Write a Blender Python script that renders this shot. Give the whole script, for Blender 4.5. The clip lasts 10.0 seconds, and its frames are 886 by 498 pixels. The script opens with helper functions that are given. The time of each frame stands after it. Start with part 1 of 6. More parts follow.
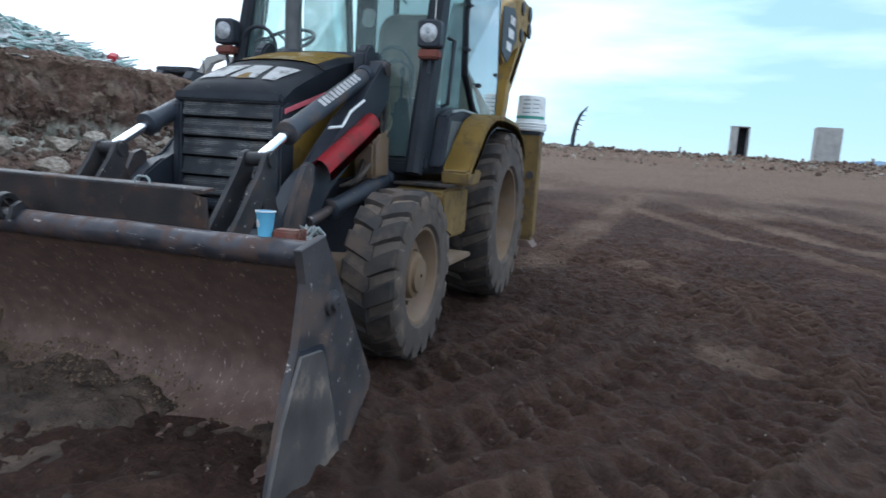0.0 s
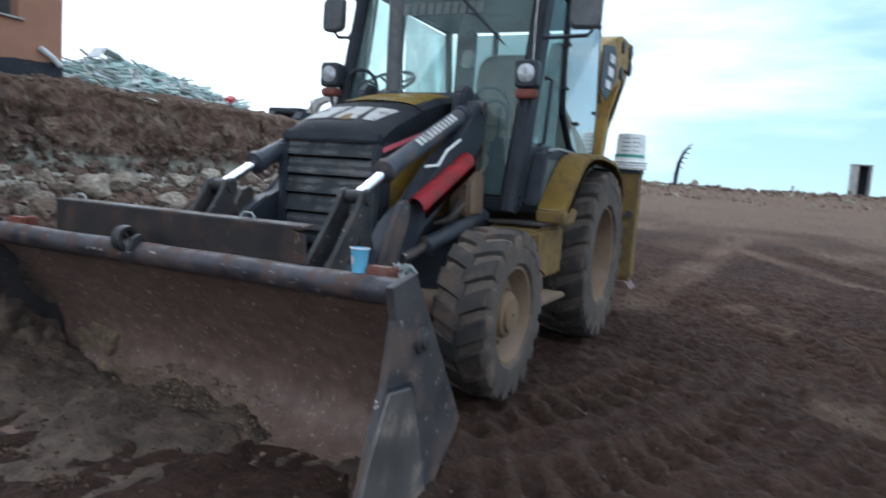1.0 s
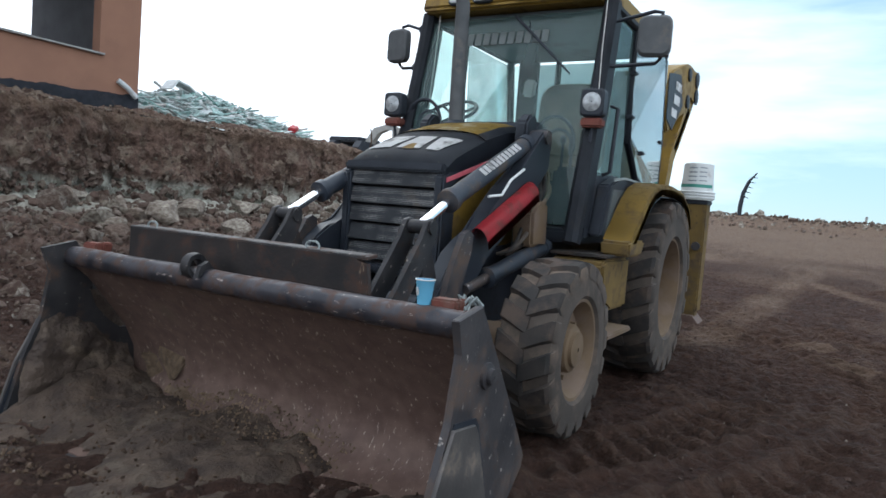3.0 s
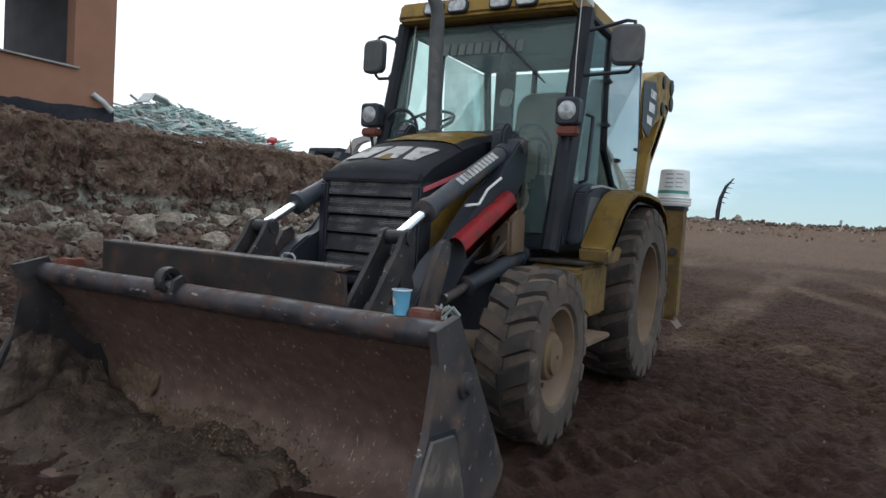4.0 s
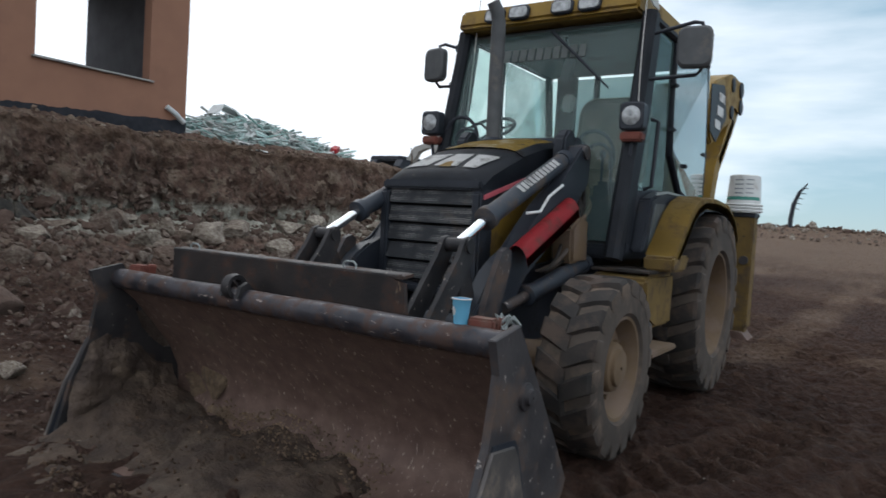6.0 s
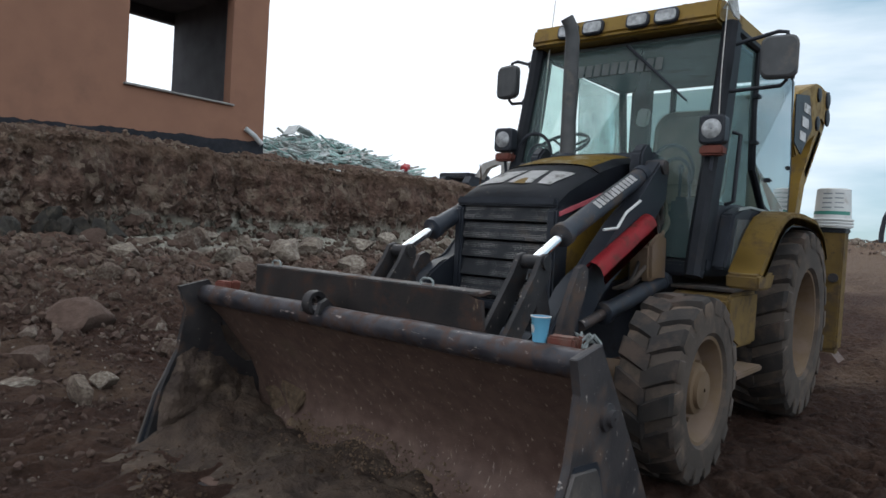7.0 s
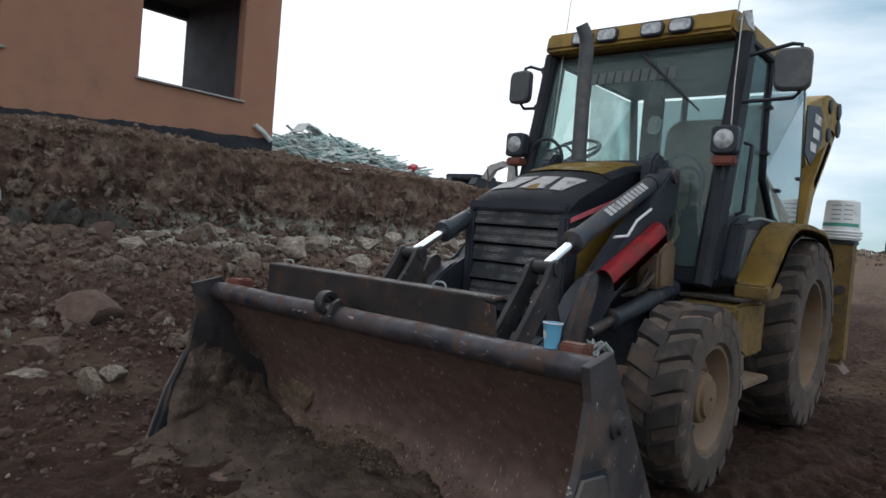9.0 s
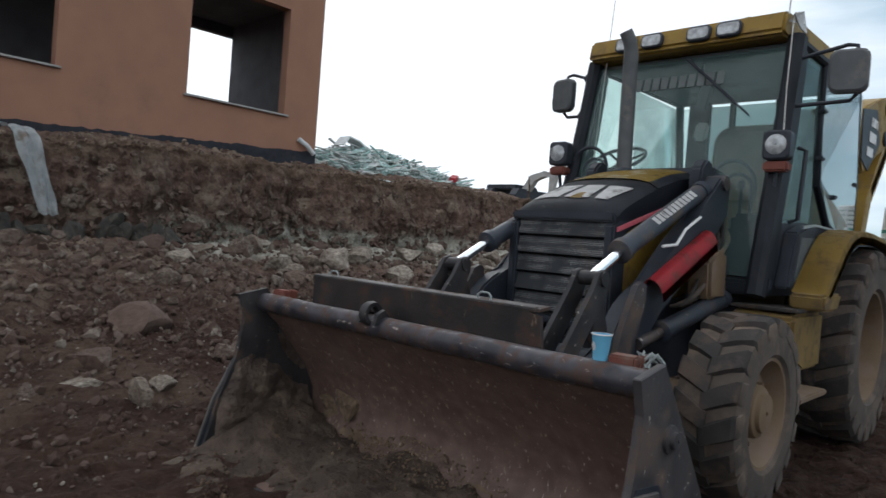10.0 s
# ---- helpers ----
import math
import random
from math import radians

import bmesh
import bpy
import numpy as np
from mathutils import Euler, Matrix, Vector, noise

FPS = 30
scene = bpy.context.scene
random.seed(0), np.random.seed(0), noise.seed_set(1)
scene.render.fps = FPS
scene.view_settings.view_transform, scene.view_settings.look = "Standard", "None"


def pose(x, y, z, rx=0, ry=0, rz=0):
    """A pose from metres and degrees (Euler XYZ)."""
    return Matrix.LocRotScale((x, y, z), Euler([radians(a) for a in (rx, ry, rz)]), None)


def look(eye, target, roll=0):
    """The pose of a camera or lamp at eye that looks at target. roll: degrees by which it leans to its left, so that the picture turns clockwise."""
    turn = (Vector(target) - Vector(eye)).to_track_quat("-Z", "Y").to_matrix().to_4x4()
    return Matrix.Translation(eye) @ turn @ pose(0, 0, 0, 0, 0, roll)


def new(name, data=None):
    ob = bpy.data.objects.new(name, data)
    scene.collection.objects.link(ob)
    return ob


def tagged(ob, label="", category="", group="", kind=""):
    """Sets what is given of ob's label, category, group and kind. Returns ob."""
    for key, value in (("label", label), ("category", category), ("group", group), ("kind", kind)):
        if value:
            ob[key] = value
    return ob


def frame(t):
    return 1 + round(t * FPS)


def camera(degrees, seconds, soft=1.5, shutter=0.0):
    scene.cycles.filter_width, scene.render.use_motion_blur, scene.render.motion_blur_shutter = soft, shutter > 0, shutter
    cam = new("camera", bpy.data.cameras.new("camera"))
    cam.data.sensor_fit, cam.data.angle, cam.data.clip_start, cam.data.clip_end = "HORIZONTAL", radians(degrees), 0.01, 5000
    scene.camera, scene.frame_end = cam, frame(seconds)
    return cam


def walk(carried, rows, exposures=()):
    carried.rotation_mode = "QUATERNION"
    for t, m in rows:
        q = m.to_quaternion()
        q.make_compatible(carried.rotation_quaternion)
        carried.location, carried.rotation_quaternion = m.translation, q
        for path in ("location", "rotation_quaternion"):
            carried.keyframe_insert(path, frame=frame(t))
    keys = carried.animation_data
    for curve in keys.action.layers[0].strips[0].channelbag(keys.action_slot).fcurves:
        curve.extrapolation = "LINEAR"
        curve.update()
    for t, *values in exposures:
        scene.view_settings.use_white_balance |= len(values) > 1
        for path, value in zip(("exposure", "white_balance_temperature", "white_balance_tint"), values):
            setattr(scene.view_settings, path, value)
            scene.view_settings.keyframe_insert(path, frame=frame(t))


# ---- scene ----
cam = camera(66.3, 10.0, shutter=0.7)
PATH = [
    (0, (2.301, -3.52, 1.204), (1.713, -1.63, 0.917), 3.8),
    (0.5, (2.325, -3.51, 1.207), (1.618, -1.658, 0.941), 4.1),
    (1, (2.308, -3.499, 1.213), (1.449, -1.704, 1.014), 4.1),
    (1.5, (2.274, -3.492, 1.21), (1.281, -1.763, 1.052), 4.5),
    (2, (2.248, -3.481, 1.213), (1.177, -1.8, 1.048), 4.6),
    (2.5, (2.243, -3.477, 1.217), (1.198, -1.779, 1.065), 4.7),
    (4, (2.261, -3.453, 1.222), (1.294, -1.705, 1.124), 3.6),
    (4.5, (2.271, -3.452, 1.219), (1.299, -1.708, 1.114), 3.1),
    (5, (2.268, -3.45, 1.218), (1.255, -1.73, 1.101), 3.2),
    (6.5, (2.236, -3.434, 1.229), (1.034, -1.837, 1.165), 3.5),
    (7, (2.223, -3.463, 1.227), (0.941, -1.928, 1.175), 3.3),
    (7.5, (2.222, -3.502, 1.236), (0.936, -1.97, 1.194), 3.2),
    (8, (2.223, -3.496, 1.232), (0.959, -1.947, 1.193), 3.5),
    (8.5, (2.214, -3.504, 1.236), (0.944, -1.96, 1.205), 3.7),
    (9, (2.211, -3.511, 1.241), (0.92, -1.984, 1.189), 4.7),
    (9.5, (2.184, -3.481, 1.232), (0.851, -1.99, 1.2), 4.3),
    (10, (2.183, -3.503, 1.236), (0.801, -2.058, 1.207), 4.3),
]
EXPOSURES = [(0.0, 0.68, 5650, 7), (1.0, 0.68, 5750, 7), (2.5, 0.68, 5900, 8), (4.0, 0.27, 6400, 9), (5.0, 0.13, 6400, 10), (7.0, 0.11, 6400, 10), (10.0, 0.11, 6450, 10)]
walk(cam, [(t, look(eye, target, roll)) for t, eye, target, roll in PATH], EXPOSURES)

# ---- light ----
world = bpy.data.worlds.new("world")
scene.world = world
world.use_nodes = True
wn, wl = world.node_tree.nodes, world.node_tree.links
wn.clear()
w_out = wn.new("ShaderNodeOutputWorld")
SUN_ELEV, SUN_AZ = 38.0, -58.0     # degrees; azimuth clockwise from +y
sky = wn.new("ShaderNodeTexSky")
sky.sky_type = "NISHITA"
sky.sun_disc = False
sky.sun_elevation, sky.sun_rotation = radians(SUN_ELEV), radians(SUN_AZ)
sky.air_density, sky.dust_density, sky.ozone_density = 1.0, 0.0, 4.0
bg_sky, bg_cloud = wn.new("ShaderNodeBackground"), wn.new("ShaderNodeBackground")
bg_sky.inputs["Strength"].default_value = 0.10
bg_cloud.inputs["Strength"].default_value = 1.15
w_haze = wn.new("ShaderNodeMixRGB")     # thin high haze over the clear part
w_haze.inputs["Fac"].default_value = 0.72
w_haze.inputs["Color2"].default_value = (2.7, 4.7, 5.7, 1)
wl.new(sky.outputs["Color"], w_haze.inputs["Color1"])
wl.new(w_haze.outputs["Color"], bg_sky.inputs["Color"])
w_tc = wn.new("ShaderNodeTexCoord")
w_map = wn.new("ShaderNodeMapping")
w_map.inputs["Scale"].default_value = (1.0, 1.0, 5.0)
wl.new(w_tc.outputs["Generated"], w_map.inputs["Vector"])
w_noise = wn.new("ShaderNodeTexNoise")
w_noise.inputs["Scale"].default_value, w_noise.inputs["Detail"].default_value = 2.2, 7
wl.new(w_map.outputs["Vector"], w_noise.inputs["Vector"])
# cloud all round but for a clearer, bluer part low over the field
w_dot = wn.new("ShaderNodeVectorMath")
w_dot.operation = "DOT_PRODUCT"
w_dot.inputs[1].default_value = (0.45, 0.9, -0.25)
wl.new(w_tc.outputs["Generated"], w_dot.inputs[0])
w_sum = wn.new("ShaderNodeMath")
w_sum.operation = "MULTIPLY_ADD"
w_sum.inputs[1].default_value = -0.95
wl.new(w_noise.outputs["Fac"], w_sum.inputs[0])
wl.new(w_dot.outputs["Value"], w_sum.inputs[2])
w_fac = wn.new("ShaderNodeMapRange")
w_fac.inputs["From Min"].default_value, w_fac.inputs["From Max"].default_value = 0.06, 0.4
w_fac.inputs["To Min"].default_value, w_fac.inputs["To Max"].default_value = 0.98, 0.12
wl.new(w_sum.outputs["Value"], w_fac.inputs["Value"])
bg_cloud.inputs["Color"].default_value = (0.92, 0.97, 1.03, 1)
w_mix = wn.new("ShaderNodeMixShader")
wl.new(w_fac.outputs["Result"], w_mix.inputs["Fac"])
wl.new(bg_sky.outputs["Background"], w_mix.inputs[1])
wl.new(bg_cloud.outputs["Background"], w_mix.inputs[2])
wl.new(w_mix.outputs["Shader"], w_out.inputs["Surface"])
sun_data = bpy.data.lights.new("sun", "SUN")
sun_data.energy, sun_data.angle, sun_data.color = 0.5, radians(30), (1.0, 0.98, 0.95)
sun = new("sun", sun_data)
sd = Vector((math.sin(radians(SUN_AZ)) * math.cos(radians(SUN_ELEV)), math.cos(radians(SUN_AZ)) * math.cos(radians(SUN_ELEV)), math.sin(radians(SUN_ELEV))))
sun.matrix_world = look(sd * 60, (0, 0, 0))


# ---- materials ----
def lin(c):
    return tuple(((v / 255 + 0.055) / 1.055) ** 2.4 if v > 10 else v / 255 / 12.92 for v in c) + (1.0,)


def material(name, a, b, scale=6.0, rough=0.7, metal=0.0, bump=0.2, dist=0.02, c=None, c_at=0.6, c_scale=1.5, spec=0.4, fine=60.0, coat=0.0, chip=None, chip_at=0.66, chip_scale=(28, 28, 28)):
    """Two tones by noise, a third one as dirt or wear by a larger noise, and relief at two scales."""
    m = bpy.data.materials.new(name)
    m.use_nodes = True
    nt = m.node_tree
    n, l = nt.nodes, nt.links
    bs = n["Principled BSDF"]
    tc = n.new("ShaderNodeTexCoord")
    n1 = n.new("ShaderNodeTexNoise")
    n1.inputs["Scale"].default_value, n1.inputs["Detail"].default_value = scale, 8
    l.new(tc.outputs["Object"], n1.inputs["Vector"])
    r1 = n.new("ShaderNodeValToRGB")
    r1.color_ramp.elements[0].position, r1.color_ramp.elements[1].position = 0.35, 0.68
    r1.color_ramp.elements[0].color, r1.color_ramp.elements[1].color = (*a, 1), (*b, 1)
    l.new(n1.outputs["Fac"], r1.inputs["Fac"])
    col = r1.outputs["Color"]
    rr = n.new("ShaderNodeMapRange")
    rr.inputs["To Min"].default_value, rr.inputs["To Max"].default_value = max(0.02, rough - 0.12), min(1, rough + 0.12)
    l.new(n1.outputs["Fac"], rr.inputs["Value"])
    rsock = rr.outputs["Result"]
    if c:
        n2 = n.new("ShaderNodeTexNoise")
        n2.inputs["Scale"].default_value, n2.inputs["Detail"].default_value, n2.inputs["Roughness"].default_value = c_scale, 10, 0.65
        l.new(tc.outputs["Object"], n2.inputs["Vector"])
        r2 = n.new("ShaderNodeValToRGB")
        r2.color_ramp.elements[0].position, r2.color_ramp.elements[1].position = c_at - 0.06, c_at + 0.09
        l.new(n2.outputs["Fac"], r2.inputs["Fac"])
        mx = n.new("ShaderNodeMixRGB")
        l.new(r2.outputs["Color"], mx.inputs["Fac"])
        l.new(col, mx.inputs["Color1"])
        mx.inputs["Color2"].default_value = (*c, 1)
        col = mx.outputs["Color"]
        rm = n.new("ShaderNodeMixRGB")
        l.new(r2.outputs["Color"], rm.inputs["Fac"])
        l.new(rsock, rm.inputs["Color1"])
        rm.inputs["Color2"].default_value = (0.9, 0.9, 0.9, 1)
        rsock = rm.outputs["Color"]
    if chip:
        mp = n.new("ShaderNodeMapping")
        mp.inputs["Scale"].default_value = chip_scale
        l.new(tc.outputs["Object"], mp.inputs["Vector"])
        n4 = n.new("ShaderNodeTexNoise")
        n4.inputs["Scale"].default_value, n4.inputs["Detail"].default_value, n4.inputs["Roughness"].default_value = 1.0, 5, 0.62
        l.new(mp.outputs["Vector"], n4.inputs["Vector"])
        r4 = n.new("ShaderNodeValToRGB")
        r4.color_ramp.elements[0].position, r4.color_ramp.elements[1].position = chip_at - 0.02, chip_at + 0.05
        l.new(n4.outputs["Fac"], r4.inputs["Fac"])
        m4 = n.new("ShaderNodeMixRGB")
        l.new(r4.outputs["Color"], m4.inputs["Fac"])
        l.new(col, m4.inputs["Color1"])
        m4.inputs["Color2"].default_value = (*chip, 1)
        col = m4.outputs["Color"]
    l.new(col, bs.inputs["Base Color"])
    l.new(rsock, bs.inputs["Roughness"])
    bs.inputs["Metallic"].default_value = metal
    bs.inputs["Specular IOR Level"].default_value = spec
    bs.inputs["Coat Weight"].default_value = coat
    n3 = n.new("ShaderNodeTexNoise")
    n3.inputs["Scale"].default_value, n3.inputs["Detail"].default_value = fine, 6
    l.new(tc.outputs["Object"], n3.inputs["Vector"])
    add = n.new("ShaderNodeMath")
    add.operation = "MULTIPLY_ADD"
    add.inputs[1].default_value = 0.35
    l.new(n3.outputs["Fac"], add.inputs[0])
    l.new(n1.outputs["Fac"], add.inputs[2])
    bp = n.new("ShaderNodeBump")
    bp.inputs["Strength"].default_value, bp.inputs["Distance"].default_value = bump, dist
    l.new(add.outputs["Value"], bp.inputs["Height"])
    l.new(bp.outputs["Normal"], bs.inputs["Normal"])
    return m


def glass(name, tint=(0.75, 0.9, 0.88), mix=0.25, rough=0.03, film=(0.35, 0.4, 0.4), gloss=0.45):
    """A thin pane: clear, tinted, with a reflection and a diffuse film of dust and reflected sky."""
    m = bpy.data.materials.new(name)
    m.use_nodes = True
    n, l = m.node_tree.nodes, m.node_tree.links
    n.clear()
    out = n.new("ShaderNodeOutputMaterial")
    tr = n.new("ShaderNodeBsdfTransparent")
    tr.inputs["Color"].default_value = (*tint, 1)
    gl = n.new("ShaderNodeBsdfGlossy")
    gl.inputs["Roughness"].default_value = rough
    df = n.new("ShaderNodeBsdfDiffuse")
    df.inputs["Color"].default_value = (*film, 1)
    lw = n.new("ShaderNodeLayerWeight")
    lw.inputs["Blend"].default_value = 0.5
    pw = n.new("ShaderNodeMath")
    pw.operation = "POWER"
    pw.inputs[1].default_value = 4.0
    l.new(lw.outputs["Facing"], pw.inputs[0])
    fr = n.new("ShaderNodeMath")
    fr.operation = "MULTIPLY_ADD"
    fr.inputs[1].default_value, fr.inputs[2].default_value = gloss, 0.04
    l.new(pw.outputs["Value"], fr.inputs[0])
    tc = n.new("ShaderNodeTexCoord")
    nz = n.new("ShaderNodeTexNoise")
    nz.inputs["Scale"].default_value, nz.inputs["Detail"].default_value = 2.5, 8
    l.new(tc.outputs["Object"], nz.inputs["Vector"])
    mr = n.new("ShaderNodeMapRange")
    mr.inputs["From Min"].default_value, mr.inputs["From Max"].default_value = 0.3, 0.75
    mr.inputs["To Min"].default_value, mr.inputs["To Max"].default_value = mix * 0.4, mix * 1.5
    l.new(nz.outputs["Fac"], mr.inputs["Value"])
    m1, m2 = n.new("ShaderNodeMixShader"), n.new("ShaderNodeMixShader")
    l.new(mr.outputs["Result"], m1.inputs["Fac"])
    l.new(tr.outputs["BSDF"], m1.inputs[1])
    l.new(df.outputs["BSDF"], m1.inputs[2])
    l.new(fr.outputs["Value"], m2.inputs["Fac"])
    l.new(m1.outputs["Shader"], m2.inputs[1])
    l.new(gl.outputs["BSDF"], m2.inputs[2])
    l.new(m2.outputs["Shader"], out.inputs["Surface"])
    return m


M_YELLOW = material("yellow_paint", (0.2, 0.125, 0.024), (0.28, 0.178, 0.036), 3, 0.5, 0, 0.1, 0.004, (0.15, 0.1, 0.05), 0.55, 6, spec=0.22, chip=(0.075, 0.055, 0.035), chip_at=0.675)
M_BLACK = material("black_paint", (0.016, 0.02, 0.028), (0.03, 0.035, 0.045), 5, 0.5, 0, 0.08, 0.004, (0.05, 0.043, 0.04), 0.64, 6, spec=0.26, chip=(0.13, 0.105, 0.085), chip_at=0.7)
M_STEEL = material("worn_bucket_steel", (0.092, 0.056, 0.046), (0.145, 0.094, 0.075), 13, 0.66, 0.05, 0.45, 0.01, (0.135, 0.098, 0.072), 0.64, 4.5, fine=110, chip=(0.36, 0.3, 0.25), chip_at=0.64, chip_scale=(66, 26, 26))
M_RUBBER = material("dusty_rubber", (0.017, 0.016, 0.0158), (0.036, 0.031, 0.028), 7, 0.85, 0, 0.4, 0.012, (0.068, 0.049, 0.039), 0.54, 6)
M_CHROME = material("chromed_rod", (0.75, 0.78, 0.82), (0.85, 0.87, 0.9), 4, 0.15, 1.0, 0.02, 0.001)
M_RED = material("red_paint", (0.36, 0.018, 0.028), (0.46, 0.034, 0.045), 5, 0.5, 0, 0.1, 0.004, (0.26, 0.075, 0.07), 0.53, 9, chip=(0.1, 0.045, 0.04), chip_at=0.66)
M_EARTH = material("red_brown_earth", (0.036, 0.0215, 0.0145), (0.108, 0.067, 0.043), 9, 0.95, 0, 1.0, 0.06, (0.14, 0.105, 0.072), 0.6, 5, chip=(0.25, 0.205, 0.155), chip_at=0.69, chip_scale=(24, 24, 24))
M_RENDER = material("orange_render", (0.25, 0.13, 0.087), (0.285, 0.15, 0.1), 2, 0.9, 0, 0.25, 0.004, (0.22, 0.118, 0.082), 0.6, 0.7)
# pale film stands in for the sky that the glass reflects
M_SIDE_GLASS = glass("dusty_sheen_side_glass", (0.8, 0.92, 0.9), 0.3, 0.05, (0.6, 0.68, 0.67), 2.2)
# tint darkened to dim the bright sky behind this pane
M_REAR_GLASS = glass("dimmed_dusty_rear_glass", (0.3, 0.39, 0.38), 0.4, 0.05, (0.34, 0.43, 0.42))
# teal film: dust plus a painted veil of reflected sky
M_GLASS = glass("cab_glass", (0.82, 0.94, 0.91), 0.18, 0.03, (0.24, 0.36, 0.36))


# ---- building blocks ----
def box(bm, c, s, rot=None, bevel=0.0):
    r = bmesh.ops.create_cube(bm, size=1)
    vs = r["verts"]
    for v in vs:
        v.co = Vector((v.co.x * s[0], v.co.y * s[1], v.co.z * s[2]))
    if bevel:
        es = list({e for v in vs for e in v.link_edges})
        g = bmesh.ops.bevel(bm, geom=es, offset=bevel, segments=2, affect="EDGES")
        vs = list({v for f in g["faces"] for v in f.verts} | {v for v in vs if v.is_valid})
    m = Matrix.Translation(c) @ (Euler([radians(a) for a in rot]).to_matrix().to_4x4() if rot else Matrix())
    for v in vs:
        v.co = m @ v.co
    return vs


def rbox(bm, c, s, radius, rot=None, edge=0.008):
    """A box with a rounded outline as seen from the front (x, z), s[1] deep."""
    w, h = s[0] / 2, s[2] / 2
    prof = []
    for cx, cz, a0 in ((w - radius, h - radius, 0), (-w + radius, h - radius, 90), (-w + radius, -h + radius, 180), (w - radius, -h + radius, 270)):
        for k in range(6):
            a = radians(a0 + 18 * k)
            prof.append((cx + radius * math.cos(a), cz + radius * math.sin(a)))
    m = Matrix.Translation(c) @ (Euler([radians(a) for a in rot]).to_matrix().to_4x4() if rot else Matrix())
    rings = []
    for y, k in ((-s[1] / 2, 1 - 2 * edge / s[0]), (-s[1] / 2 + edge, 1), (s[1] / 2 - edge * 2, 1), (s[1] / 2, 1 - 5 * edge / s[0])):
        rings.append([bm.verts.new(m @ Vector((x * k, y, z * k))) for x, z in prof])
    n = len(prof)
    for a, b in zip(rings, rings[1:]):
        for k in range(n):
            bm.faces.new((a[k], a[(k + 1) % n], b[(k + 1) % n], b[k]))
    bm.faces.new(rings[0])
    bm.faces.new(rings[-1][::-1])


def ring_frames(pts):
    """Directions along a path."""
    out = []
    for i, p in enumerate(pts):
        d = (pts[min(i + 1, len(pts) - 1)] - pts[max(i - 1, 0)]).normalized()
        out.append(d)
    return out


def tube(bm, pts, r, seg=12, caps=True):
    """A round bar along points; r: one radius or one for each point."""
    pts = [Vector(p) for p in pts]
    rs = r if isinstance(r, (list, tuple)) else [r] * len(pts)
    dirs = ring_frames(pts)
    up = Vector((0, 0, 1)) if abs(dirs[0].z) < 0.9 else Vector((1, 0, 0))
    rings = []
    side = dirs[0].cross(up).normalized()
    for p, d, rad in zip(pts, dirs, rs):
        side = (side - d * side.dot(d)).normalized()
        nrm = side.cross(d).normalized()
        rings.append([bm.verts.new(p + (side * math.cos(a) + nrm * math.sin(a)) * rad) for a in (2 * math.pi * k / seg for k in range(seg))])
    for a, b in zip(rings, rings[1:]):
        for k in range(seg):
            bm.faces.new((a[k], a[(k + 1) % seg], b[(k + 1) % seg], b[k]))
    if caps:
        bm.faces.new(list(reversed(rings[0])))
        bm.faces.new(rings[-1])
    return bm


def prism(bm, profile, a, b, axis="x"):
    """A plate or block: an outline extruded along an axis from a to b. For x the outline is (y, z), for y (x, z), for z (x, y)."""
    def at(p, t):
        return {"x": (t, p[0], p[1]), "y": (p[0], t, p[1]), "z": (p[0], p[1], t)}[axis]
    v0 = [bm.verts.new(at(p, a)) for p in profile]
    v1 = [bm.verts.new(at(p, b)) for p in profile]
    n = len(profile)
    bm.faces.new(v0)
    bm.faces.new(list(reversed(v1)))
    for k in range(n):
        bm.faces.new((v0[k], v1[k], v1[(k + 1) % n], v0[(k + 1) % n]))
    return v0 + v1


def sheet(bm, profile, a, b, thick, steps=1):
    """A bent plate: an open (y, z) line, extruded along x, with thickness on its far side."""
    n = len(profile)
    off = []
    for i, p in enumerate(profile):
        q, r = profile[max(i - 1, 0)], profile[min(i + 1, n - 1)]
        d = Vector((r[0] - q[0], r[1] - q[1])).normalized()
        off.append((p[0] - d.y * thick, p[1] + d.x * thick))
    prism_pts = list(profile) + off[::-1]
    cols = []
    for k in range(steps + 1):
        x = a + (b - a) * k / steps
        cols.append([bm.verts.new((x, y, z)) for y, z in prism_pts])
    m = len(prism_pts)
    for c0, c1 in zip(cols, cols[1:]):
        for k in range(m):
            bm.faces.new((c0[k], c1[k], c1[(k + 1) % m], c0[(k + 1) % m]))
    for c, flip in ((cols[0], False), (cols[-1], True)):
        for k in range(n - 1):
            q = (c[k], c[k + 1], c[m - 2 - k], c[m - 1 - k])
            bm.faces.new(q[::-1] if flip else q)


def lathe(bm, profile, centre, seg=40, axis="x"):
    """A turned body: (radius, along) outline round an axis through the centre."""
    rings = []
    for r, t in profile:
        ring = []
        for k in range(seg):
            a = 2 * math.pi * k / seg
            u, v = r * math.cos(a), r * math.sin(a)
            p = {"x": (t, u, v), "y": (u, t, v), "z": (u, v, t)}[axis]
            ring.append(bm.verts.new(Vector(p) + Vector(centre)))
        rings.append(ring)
    for a, b in zip(rings, rings[1:]):
        for k in range(seg):
            bm.faces.new((a[k], a[(k + 1) % seg], b[(k + 1) % seg], b[k]))
    return rings


def thing(name, label="", category="", at=(0, 0, 0), kind="", group=""):
    ob = new(name)
    ob.empty_display_size = 0.2
    ob.matrix_world = Matrix.Translation(at)
    return tagged(ob, label, category, group, kind)


